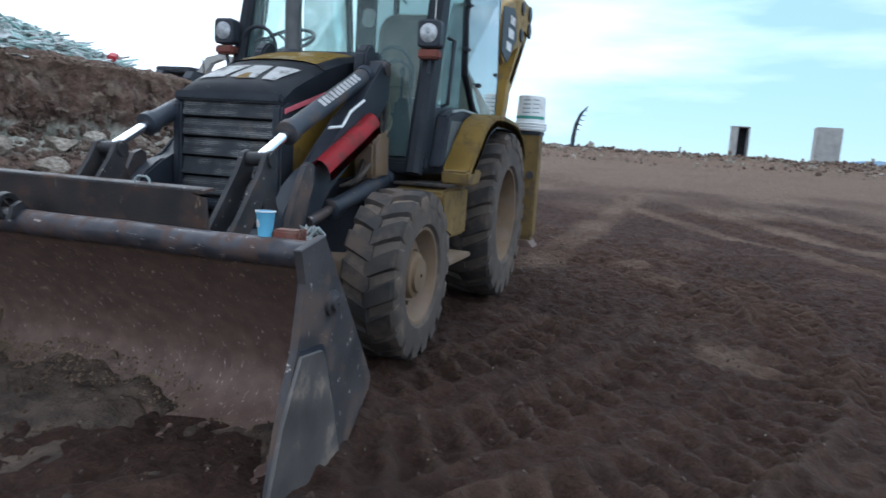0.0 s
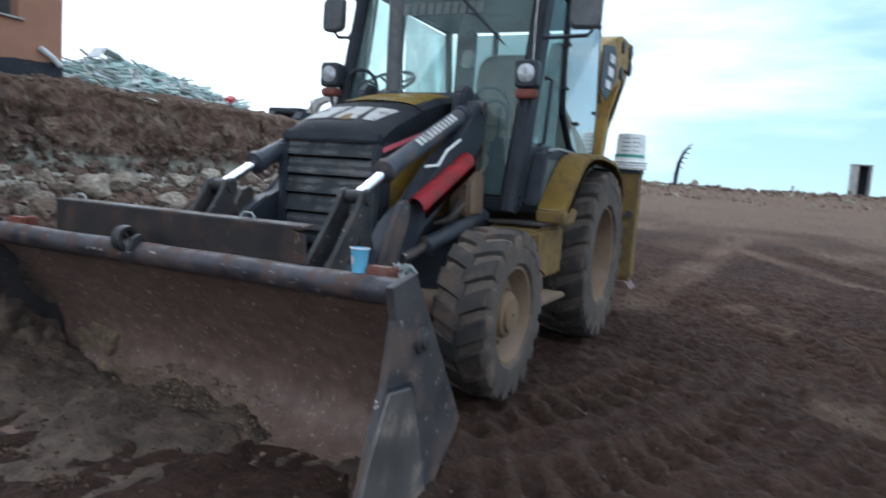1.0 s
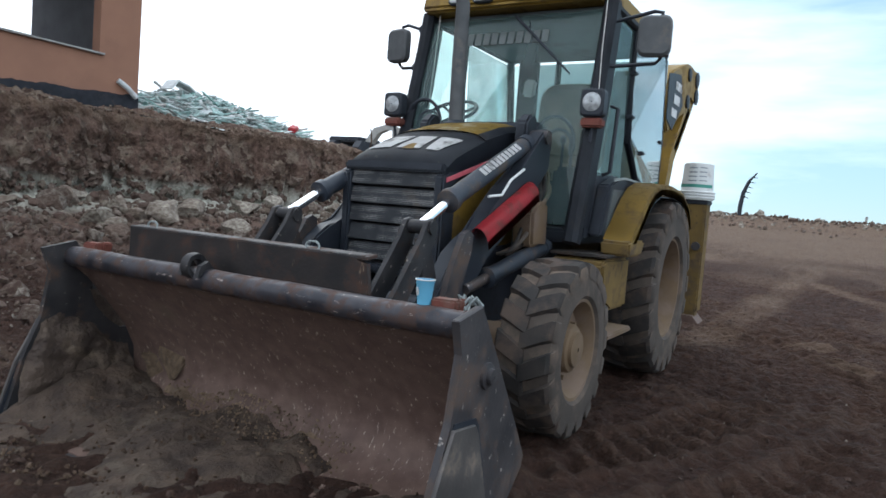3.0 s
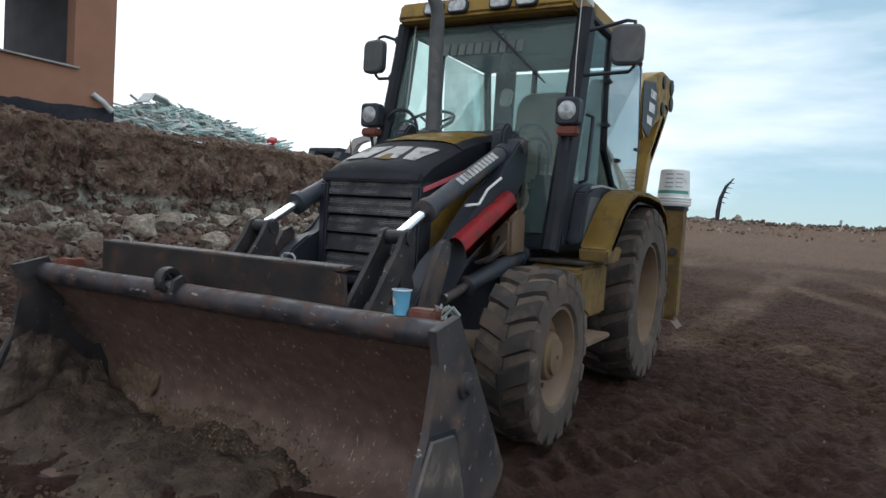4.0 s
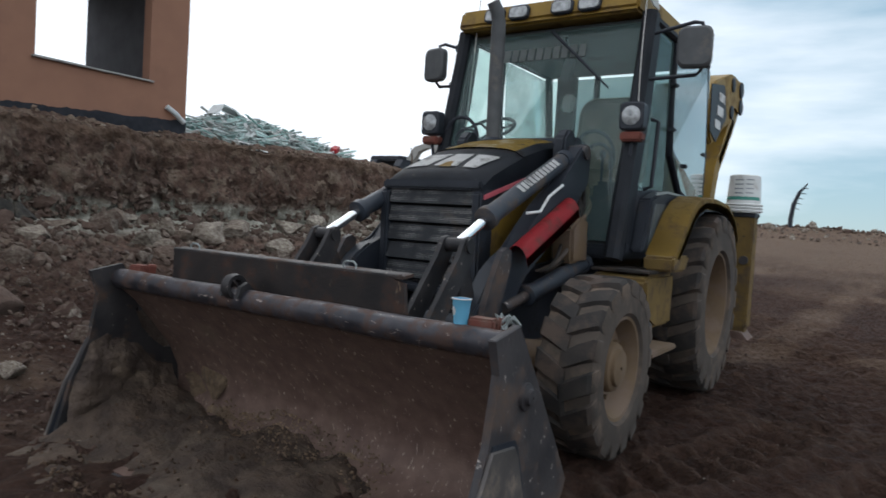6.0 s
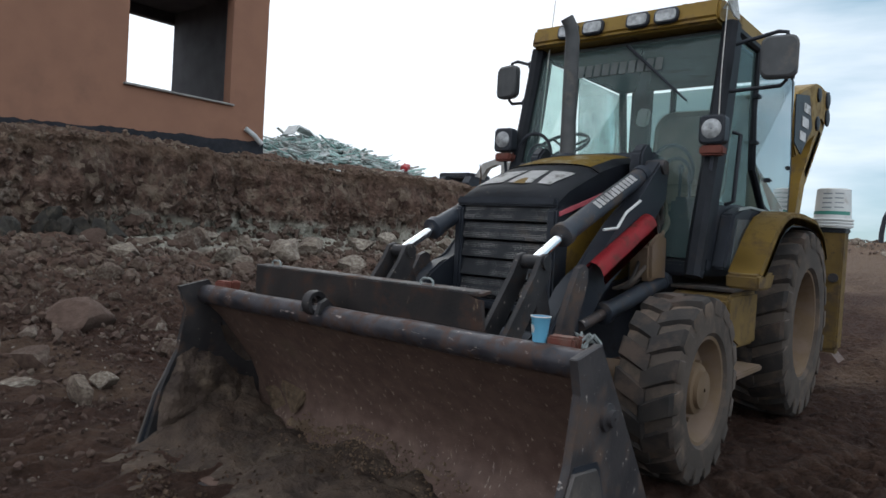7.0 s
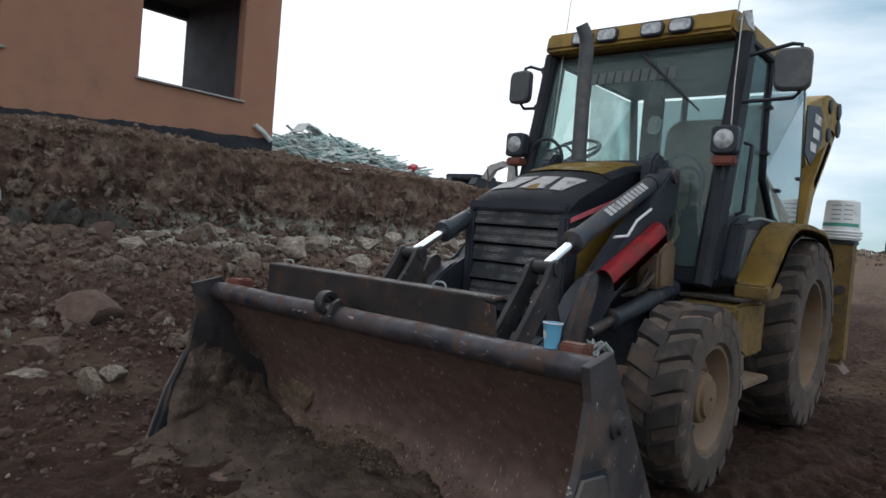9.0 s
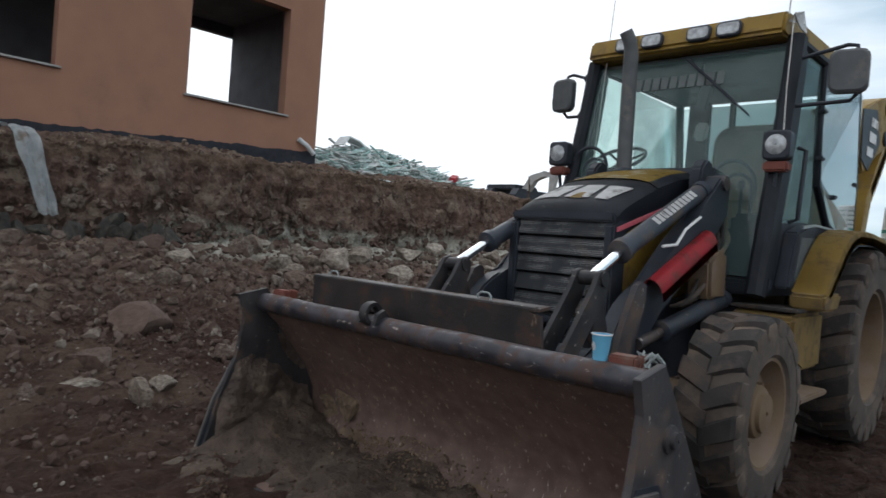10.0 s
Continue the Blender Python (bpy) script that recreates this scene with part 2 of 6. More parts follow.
def finish(name, bm, mat, smooth=35):
    bmesh.ops.recalc_face_normals(bm, faces=bm.faces)
    me = bpy.data.meshes.new(name)
    bm.to_mesh(me)
    bm.free()
    for m in (mat if isinstance(mat, (list, tuple)) else (mat,)):
        me.materials.append(m)
    if smooth:
        me.shade_smooth()
        me.set_sharp_from_angle(angle=radians(smooth))
    return new(name, me)


def part(name, bm, mat, parent=None, label="", smooth=35):
    """One mesh in world places, put under its thing or part."""
    ob = finish(name, bm, mat, smooth)
    if parent:
        ob.parent = parent
        base = Matrix()
        p = parent
        while p:
            base = p.matrix_basis @ base
            p = p.parent
        ob.matrix_basis = base.inverted()
    if label:
        ob["label"] = label
    return ob


def B():
    return bmesh.new()


# ---- more materials ----
M_GREY = material("grey_panel", (0.07, 0.085, 0.09), (0.1, 0.115, 0.12), 4, 0.5, 0, 0.08, 0.004, (0.13, 0.11, 0.09), 0.6, 3)
M_RIM = material("mud_coated_rim", (0.105, 0.07, 0.04), (0.15, 0.102, 0.06), 4, 0.75, 0, 0.25, 0.006, (0.15, 0.108, 0.08), 0.5, 5)
M_SIDEWALL = material("dust_caked_rubber", (0.05, 0.041, 0.035), (0.088, 0.071, 0.059), 5, 0.92, 0, 0.3, 0.008, (0.14, 0.103, 0.077), 0.57, 4)
M_GRILLE = material("dusty_grille", (0.014, 0.0165, 0.021), (0.029, 0.032, 0.037), 9, 0.65, 0.2, 0.3, 0.005, (0.085, 0.07, 0.06), 0.63, 6)
def perforate(m, scale, tone):
    """Rows of small dusty dots over a material, in patches."""
    n, l = m.node_tree.nodes, m.node_tree.links
    bs = n["Principled BSDF"]
    tc = n.new("ShaderNodeTexCoord")
    vo = n.new("ShaderNodeTexVoronoi")
    vo.inputs["Scale"].default_value, vo.inputs["Randomness"].default_value = scale, 0.25
    l.new(tc.outputs["Object"], vo.inputs["Vector"])
    nz = n.new("ShaderNodeTexNoise")
    nz.inputs["Scale"].default_value = 4.5
    l.new(tc.outputs["Object"], nz.inputs["Vector"])
    dot, patch, both_ = n.new("ShaderNodeMapRange"), n.new("ShaderNodeMapRange"), n.new("ShaderNodeMath")
    dot.inputs["From Min"].default_value, dot.inputs["From Max"].default_value, dot.inputs["To Min"].default_value, dot.inputs["To Max"].default_value = 0.3, 0.45, 1, 0
    patch.inputs["From Min"].default_value, patch.inputs["From Max"].default_value = 0.42, 0.6
    both_.operation = "MULTIPLY"
    l.new(vo.outputs["Distance"], dot.inputs["Value"])
    l.new(nz.outputs["Fac"], patch.inputs["Value"])
    l.new(dot.outputs["Result"], both_.inputs[0])
    l.new(patch.outputs["Result"], both_.inputs[1])
    mx = n.new("ShaderNodeMixRGB")
    l.new(both_.outputs["Value"], mx.inputs["Fac"])
    l.new(bs.inputs["Base Color"].links[0].from_socket, mx.inputs["Color1"])
    mx.inputs["Color2"].default_value = (*tone, 1)
    l.new(mx.outputs["Color"], bs.inputs["Base Color"])


perforate(M_GRILLE, 95, (0.2, 0.195, 0.19))
M_WHITE = material("white_decal", (0.55, 0.55, 0.55), (0.68, 0.68, 0.68), 8, 0.5, 0, 0.05, 0.002, (0.12, 0.11, 0.1), 0.6, 9)
M_FADED = material("faded_decal", (0.2, 0.23, 0.23), (0.27, 0.3, 0.3), 8, 0.6, 0, 0.02, 0.002)
M_PINK = material("faded_red_stripe", (0.5, 0.09, 0.12), (0.6, 0.16, 0.19), 8, 0.5, 0, 0.05, 0.002, (0.2, 0.08, 0.08), 0.62, 8)
M_MIRROR_SHELL = material("grey_plastic", (0.055, 0.06, 0.065), (0.085, 0.09, 0.095), 9, 0.55, 0, 0.1, 0.002, (0.16, 0.14, 0.12), 0.64, 5)
M_LENS = material("lamp_lens", (0.22, 0.23, 0.24), (0.42, 0.44, 0.45), 30, 0.15, 0.2, 0.3, 0.002, spec=0.6)
M_TAN = material("beige_seat_cloth", (0.075, 0.06, 0.048), (0.16, 0.128, 0.098), 5, 0.9, 0, 0.3, 0.005, (0.14, 0.11, 0.09), 0.6, 3)
M_CUP = material("blue_paper_cup", (0.11, 0.36, 0.55), (0.14, 0.41, 0.6), 10, 0.5, 0, 0.03, 0.001)
M_PAIL = material("white_plastic_pail", (0.6, 0.63, 0.63), (0.72, 0.74, 0.74), 6, 0.4, 0, 0.04, 0.002, (0.45, 0.44, 0.42), 0.64, 7)
M_GREEN = material("green_print", (0.05, 0.25, 0.2), (0.08, 0.3, 0.24), 12, 0.5, 0, 0.02, 0.001)
M_PRINT = material("grey_print", (0.22, 0.26, 0.28), (0.3, 0.34, 0.36), 12, 0.6, 0, 0.02, 0.001)
M_BITUMEN = material("black_bitumen_coating", (0.012, 0.0135, 0.019), (0.026, 0.028, 0.036), 6, 0.6, 0, 0.5, 0.01, (0.06, 0.05, 0.045), 0.66, 7, spec=0.2)
M_CONCRETE = material("raw_concrete", (0.24, 0.24, 0.235), (0.33, 0.325, 0.31), 3, 0.9, 0, 0.3, 0.006, (0.18, 0.17, 0.16), 0.6, 1.2)
# one dark grey for inner walls and ceiling, so the openings look dark
M_DARKROOM = material("dark_room_grey", (0.09, 0.09, 0.1), (0.13, 0.13, 0.14), 2, 0.95, 0, 0.3, 0.006)
M_FILM = material("dusty_plastic_sheet", (0.42, 0.46, 0.48), (0.58, 0.61, 0.62), 6, 0.35, 0, 0.5, 0.01, (0.3, 0.25, 0.21), 0.6, 4)
M_SCRAP = material("grey_scrap", (0.28, 0.31, 0.31), (0.5, 0.53, 0.52), 3, 0.7, 0, 0.2, 0.01, (0.15, 0.24, 0.21), 0.55, 1.4)
M_ROPE = material("pale_cord", (0.5, 0.5, 0.48), (0.6, 0.6, 0.57), 9, 0.8, 0, 0.1, 0.001)
M_HILL = material("hazy_far_hill", (0.14, 0.2, 0.27), (0.16, 0.225, 0.3), 0.01, 1.0, 0, 0.0, 0.01, spec=0.0)
M_RUST = material("rust_red_iron", (0.1, 0.03, 0.022), (0.17, 0.055, 0.04), 9, 0.8, 0.1, 0.4, 0.005, (0.15, 0.1, 0.08), 0.6, 6)
M_DUSTY_YELLOW = material("mud_dulled_yellow", (0.125, 0.083, 0.028), (0.18, 0.12, 0.042), 5, 0.75, 0, 0.2, 0.005, (0.095, 0.067, 0.042), 0.54, 7, spec=0.2, chip=(0.06, 0.045, 0.032), chip_at=0.66)
M_PLATE = material("scraped_plate_steel", (0.03, 0.029, 0.033), (0.062, 0.056, 0.058), 5, 0.55, 0.15, 0.3, 0.008, (0.1, 0.07, 0.056), 0.55, 6, chip=(0.4, 0.36, 0.33), chip_at=0.66, chip_scale=(20, 30, 24))


M_DARKSTEEL = material("dark_rusty_steel", (0.017, 0.0175, 0.02), (0.04, 0.038, 0.04), 7, 0.55, 0.1, 0.3, 0.008, (0.085, 0.054, 0.04), 0.58, 6, spec=0.3, chip=(0.27, 0.23, 0.2), chip_at=0.67)
M_GUARD = material("rust_streaked_plate", (0.0125, 0.0115, 0.0125), (0.028, 0.0215, 0.02), 6, 0.55, 0.1, 0.4, 0.008, (0.062, 0.034, 0.025), 0.56, 7, spec=0.35, chip=(0.22, 0.165, 0.115), chip_at=0.655, chip_scale=(16, 16, 4))
M_MUD = material("caked_grey_mud", (0.032, 0.021, 0.0155), (0.082, 0.057, 0.041), 8, 0.9, 0, 1.0, 0.04, (0.09, 0.07, 0.052), 0.6, 6, fine=45, chip=(0.16, 0.125, 0.095), chip_at=0.68, chip_scale=(26, 26, 26))
M_CAKE = material("dried_grey_mud", (0.036, 0.025, 0.02), (0.085, 0.062, 0.048), 7, 0.93, 0, 1.0, 0.05, (0.13, 0.098, 0.07), 0.58, 6, fine=45, chip=(0.03, 0.02, 0.016), chip_at=0.66, chip_scale=(15, 15, 15))
M_CAB = material("satin_black_frame", (0.009, 0.011, 0.015), (0.018, 0.021, 0.027), 6, 0.55, 0, 0.08, 0.004, (0.035, 0.031, 0.029), 0.64, 7, spec=0.16)
M_SLATE = material("dark_damp_rock", (0.02, 0.019, 0.017), (0.058, 0.052, 0.044), 6, 0.8, 0, 0.9, 0.04, (0.1, 0.085, 0.066), 0.6, 4)
M_CYL = material("blue_black_paint", (0.019, 0.025, 0.036), (0.034, 0.042, 0.056), 5, 0.5, 0, 0.1, 0.004, (0.09, 0.07, 0.058), 0.58, 6, spec=0.35, chip=(0.12, 0.09, 0.07), chip_at=0.66)
M_BAR = material("scuffed_blue_black_bar", (0.022, 0.023, 0.03), (0.06, 0.057, 0.066), 9, 0.42, 0.3, 0.35, 0.006, (0.085, 0.054, 0.045), 0.52, 13, spec=0.4, chip=(0.36, 0.31, 0.28), chip_at=0.645, chip_scale=(14, 40, 40))
M_WORN = material("bare_worn_steel", (0.055, 0.051, 0.05), (0.1, 0.09, 0.085), 5, 0.6, 0.1, 0.3, 0.008, (0.24, 0.19, 0.15), 0.6, 5, chip=(0.06, 0.05, 0.045), chip_at=0.66)
M_CLAY = material("ochre_clay", (0.1, 0.068, 0.044), (0.2, 0.142, 0.092), 8, 0.95, 0, 1.0, 0.03, (0.1, 0.075, 0.055), 0.56, 6)
M_FLAKED = material("flaked_yellow_paint", (0.24, 0.155, 0.028), (0.33, 0.215, 0.045), 3, 0.6, 0, 0.2, 0.006, (0.5, 0.45, 0.33), 0.56, 9, spec=0.2, chip=(0.07, 0.055, 0.04), chip_at=0.63, chip_scale=(13, 13, 13))


def soil_material():
    """Red-brown soil: dry tan, painted relief and pale rock come in by the sheet's own colour layer, dark lows, pale
    highs and clods by noise.
    """
    m = bpy.data.materials.new("site_soil")
    m.use_nodes = True
    n, l = m.node_tree.nodes, m.node_tree.links
    bs = n["Principled BSDF"]
    tc = n.new("ShaderNodeTexCoord")
    at = n.new("ShaderNodeVertexColor")
    at.layer_name = "soil"
    sep = n.new("ShaderNodeSeparateColor")
    l.new(at.outputs["Color"], sep.inputs["Color"])

    def noise_node(scale, detail, rough=0.6):
        q = n.new("ShaderNodeTexNoise")
        q.inputs["Scale"].default_value, q.inputs["Detail"].default_value, q.inputs["Roughness"].default_value = scale, detail, rough
        l.new(tc.outputs["Object"], q.inputs["Vector"])
        return q

    def ramp(sock, p0, p1, c0, c1):
        q = n.new("ShaderNodeValToRGB")
        q.color_ramp.elements[0].position, q.color_ramp.elements[1].position = p0, p1
        q.color_ramp.elements[0].color, q.color_ramp.elements[1].color = (*c0, 1), (*c1, 1)
        l.new(sock, q.inputs["Fac"])
        return q.outputs["Color"]

    def mix(fac, c1, c2):
        q = n.new("ShaderNodeMixRGB")
        l.new(fac, q.inputs["Fac"])
        for sock, c in ((q.inputs["Color1"], c1), (q.inputs["Color2"], c2)):
            if isinstance(c, tuple):
                sock.default_value = (*c, 1)
            else:
                l.new(c, sock)
        return q.outputs["Color"]

    big, mid, fine = noise_node(0.7, 8), noise_node(7, 10, 0.68), noise_node(38, 8, 0.7)
    mud = ramp(big.outputs["Fac"], 0.3, 0.7, (0.024, 0.0108, 0.0073), (0.051, 0.024, 0.016))
    mud2 = mix(ramp(mid.outputs["Fac"], 0.36, 0.72, (0, 0, 0), (1, 1, 1)), mud, (0.068, 0.033, 0.0222))
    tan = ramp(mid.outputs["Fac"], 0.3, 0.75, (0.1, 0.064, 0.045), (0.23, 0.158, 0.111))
    bank = ramp(mid.outputs["Fac"], 0.34, 0.72, (0.09, 0.052, 0.041), (0.275, 0.185, 0.143))
    bend = n.new("ShaderNodeMixRGB")
    bend.inputs["Fac"].default_value = 0.2
    l.new(tc.outputs["Object"], bend.inputs["Color1"])
    l.new(noise_node(3.5, 6).outputs["Color"], bend.inputs["Color2"])
    cell = n.new("ShaderNodeTexVoronoi")
    cell.distance = "CHEBYCHEV"
    cell.inputs["Scale"].default_value = 7.5
    l.new(bend.outputs["Color"], cell.inputs["Vector"])
    shade = n.new("ShaderNodeSeparateColor")
    l.new(cell.outputs["Color"], shade.inputs["Color"])
    chunk = ramp(shade.outputs["Red"], 0.25, 0.95, (0.058, 0.034, 0.026), (0.33, 0.265, 0.205))
    bank = mix(ramp(noise_node(2.1, 7, 0.65).outputs["Fac"], 0.46, 0.56, (0, 0, 0), (0.75, 0.75, 0.75)), bank, chunk)
    stone = ramp(mid.outputs["Fac"], 0.3, 0.7, (0.26, 0.245, 0.2), (0.58, 0.57, 0.5))
    # paler on the highs and darker in the lows of the bump noise
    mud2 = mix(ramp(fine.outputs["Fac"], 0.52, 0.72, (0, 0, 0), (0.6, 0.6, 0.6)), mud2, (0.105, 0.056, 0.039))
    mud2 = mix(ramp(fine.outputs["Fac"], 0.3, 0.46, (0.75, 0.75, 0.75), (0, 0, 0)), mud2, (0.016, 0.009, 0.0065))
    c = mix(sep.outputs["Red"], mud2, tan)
    c = mix(sep.outputs["Green"], c, bank)
    pale = n.new("ShaderNodeMath")
    pale.operation = "MULTIPLY"
    l.new(sep.outputs["Blue"], pale.inputs[0])
    l.new(ramp(noise_node(1.6, 9, 0.66).outputs["Fac"], 0.33, 0.43, (0, 0, 0), (1, 1, 1)), pale.inputs[1])
    c = mix(pale.outputs["Value"], c, stone)
    grit = n.new("ShaderNodeTexVoronoi")
    grit.inputs["Scale"].default_value = 42
    l.new(tc.outputs["Object"], grit.inputs["Vector"])
    grain = ramp(grit.outputs["Distance"], 0.08, 0.2, (1, 1, 1), (0, 0, 0))
    few = n.new("ShaderNodeMath")
    few.operation = "MULTIPLY"
    l.new(grain, few.inputs[0])
    l.new(ramp(fine.outputs["Fac"], 0.6, 0.68, (0, 0, 0), (0.7, 0.7, 0.7)), few.inputs[1])
    c = mix(few.outputs["Value"], c, (0.3, 0.25, 0.21))
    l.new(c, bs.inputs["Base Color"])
    bs.inputs["Roughness"].default_value = 0.93
    bs.inputs["Specular IOR Level"].default_value = 0.25
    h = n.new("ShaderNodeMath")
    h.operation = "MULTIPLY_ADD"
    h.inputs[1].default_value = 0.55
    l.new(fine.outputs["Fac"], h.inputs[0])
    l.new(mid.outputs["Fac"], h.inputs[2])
    warp = n.new("ShaderNodeMixRGB")
    warp.inputs["Fac"].default_value = 0.12
    l.new(tc.outputs["Object"], warp.inputs["Color1"])
    l.new(noise_node(5, 4).outputs["Color"], warp.inputs["Color2"])
    lump = n.new("ShaderNodeTexVoronoi")
    lump.inputs["Scale"].default_value = 17
    l.new(warp.outputs["Color"], lump.inputs["Vector"])
    h2 = n.new("ShaderNodeMath")
    h2.operation = "MULTIPLY_ADD"
    h2.inputs[1].default_value = -0.55
    l.new(lump.outputs["Distance"], h2.inputs[0])
    l.new(h.outputs["Value"], h2.inputs[2])
    rough_cell = n.new("ShaderNodeMath")
    rough_cell.operation = "MULTIPLY"
    l.new(shade.outputs["Green"], rough_cell.inputs[0])
    l.new(sep.outputs["Green"], rough_cell.inputs[1])
    h = n.new("ShaderNodeMath")
    h.operation = "MULTIPLY_ADD"
    h.inputs[1].default_value = 0.4
    l.new(rough_cell.outputs["Value"], h.inputs[0])
    l.new(h2.outputs["Value"], h.inputs[2])
    bp = n.new("ShaderNodeBump")
    bp.inputs["Strength"].default_value, bp.inputs["Distance"].default_value = 1.0, 0.12
    l.new(h.outputs["Value"], bp.inputs["Height"])
    l.new(bp.outputs["Normal"], bs.inputs["Normal"])
    return m


def stone_material(name, tones, dirt=1.0):
    """Stones whose tone differs from piece to piece."""
    m = bpy.data.materials.new(name)
    m.use_nodes = True
    n, l = m.node_tree.nodes, m.node_tree.links
    bs = n["Principled BSDF"]
    geo, info = n.new("ShaderNodeNewGeometry"), n.new("ShaderNodeObjectInfo")
    add = n.new("ShaderNodeMath")
    l.new(geo.outputs["Random Per Island"], add.inputs[0])
    l.new(info.outputs["Random"], add.inputs[1])
    fr = n.new("ShaderNodeMath")
    fr.operation = "FRACT"
    l.new(add.outputs["Value"], fr.inputs[0])
    rp = n.new("ShaderNodeValToRGB")
    el = rp.color_ramp.elements
    while len(el) < len(tones):
        el.new(0.5)
    for k, t in enumerate(tones):
        el[k].position, el[k].color = k / (len(tones) - 1), (*t, 1)
    l.new(fr.outputs["Value"], rp.inputs["Fac"])
    tc = n.new("ShaderNodeTexCoord")
    nz = n.new("ShaderNodeTexNoise")
    nz.inputs["Scale"].default_value, nz.inputs["Detail"].default_value, nz.inputs["Roughness"].default_value = 9, 10, 0.7
    l.new(tc.outputs["Object"], nz.inputs["Vector"])
    r2 = n.new("ShaderNodeValToRGB")
    r2.color_ramp.elements[0].position, r2.color_ramp.elements[1].position = 0.36, 0.58
    r2.color_ramp.elements[1].color = (dirt, dirt, dirt, 1)
    l.new(nz.outputs["Fac"], r2.inputs["Fac"])
    mx = n.new("ShaderNodeMixRGB")
    l.new(r2.outputs["Color"], mx.inputs["Fac"])
    l.new(rp.outputs["Color"], mx.inputs["Color1"])
    mx.inputs["Color2"].default_value = (0.062, 0.036, 0.027, 1)
    l.new(mx.outputs["Color"], bs.inputs["Base Color"])
    bs.inputs["Roughness"].default_value = 0.92
    bp = n.new("ShaderNodeBump")
    bp.inputs["Strength"].default_value, bp.inputs["Distance"].default_value = 0.7, 0.04
    l.new(nz.outputs["Fac"], bp.inputs["Height"])
    l.new(bp.outputs["Normal"], bs.inputs["Normal"])
    return m


M_SOIL = soil_material()
M_STONE = stone_material("broken_stone", [(0.07, 0.042, 0.031), (0.16, 0.12, 0.09), (0.09, 0.055, 0.041), (0.22, 0.19, 0.15), (0.085, 0.054, 0.041), (0.27, 0.24, 0.2)])
M_TANCLOD = stone_material("dry_tan_clods", [(0.2, 0.145, 0.1), (0.3, 0.24, 0.18), (0.24, 0.17, 0.12), (0.36, 0.31, 0.25)])
M_BOULDER = stone_material("brown_boulder", [(0.11, 0.072, 0.056), (0.14, 0.094, 0.074)], 0.7)
M_CLOD = stone_material("earth_clods", [(0.042, 0.024, 0.018), (0.068, 0.04, 0.029), (0.055, 0.032, 0.024), (0.09, 0.059, 0.043)])
M_PEBBLE = stone_material("pebbles", [(0.1, 0.064, 0.05), (0.28, 0.24, 0.2), (0.12, 0.08, 0.062), (0.4, 0.37, 0.32), (0.15, 0.11, 0.085)])
M_DEBRIS = stone_material("mixed_debris", [(0.72, 0.78, 0.78), (0.34, 0.58, 0.54), (0.56, 0.68, 0.67), (0.5, 0.48, 0.45), (0.32, 0.5, 0.48), (0.8, 0.82, 0.82), (0.55, 0.56, 0.55)], 0.35)


# ---- ground ----
def smooth01(t):
    t = min(1.0, max(0.0, t))
    return t * t * (3 - 2 * t)


def bank_line(y):
    """Where the cut bank's face stands, for each y."""
    return -9.4 + 0.3 * math.sin(y * 0.7 + 1) + 0.16 * math.sin(y * 2.3) + 0.12 * noise.noise((y * 3.0, 1.7, 0))


def rut(x, y):
    """Depth and lug marks that turning wheels left: (depth, paleness of ridges and edges)."""
    dz = dry = 0.0
    for cx, cy, r, w, deep in ((-2.9, 2.3, 6.25, 0.26, 1.25), (-2.9, 2.3, 5.5, 0.2, 0.6), (-2.9, 2.3, 4.75, 0.22, 0.55), (-6.5, -2.0, 10.4, 0.24, 0.9), (-16, 3.0, 21.4, 0.22, 0.9), (-16, 3.0, 23.2, 0.22, 0.9)):
        dx, dy = x - cx, y - cy
        d = math.hypot(dx, dy) - r
        if abs(d) < w + 0.15 and dx > 0:
            inside = 1 - smooth01((abs(d) - w + 0.06) / 0.12)
            s = math.atan2(dy, dx) * r / 0.2 + d / w * 0.45
            saw = s - math.floor(s)
            worn = deep * (0.35 + 0.65 * smooth01(noise.noise((x * 0.9, y * 0.9, 9)) * 2.5 + 0.6))
            ridge = smooth01(saw * 3.2) * (1 - smooth01((saw - 0.45) * 3.4))
            dz += inside * worn * (-0.06 + 0.085 * ridge)
            edge = max(0.0, 1 - abs(abs(d) - w - 0.03) / 0.09)
            dz += 0.055 * edge * worn
            # ridges and rims painted paler, as if they caught the light
            dry = max(dry, (0.02 + 0.3 * ridge) * inside * worn + 0.22 * edge * worn)
    return dz, dry


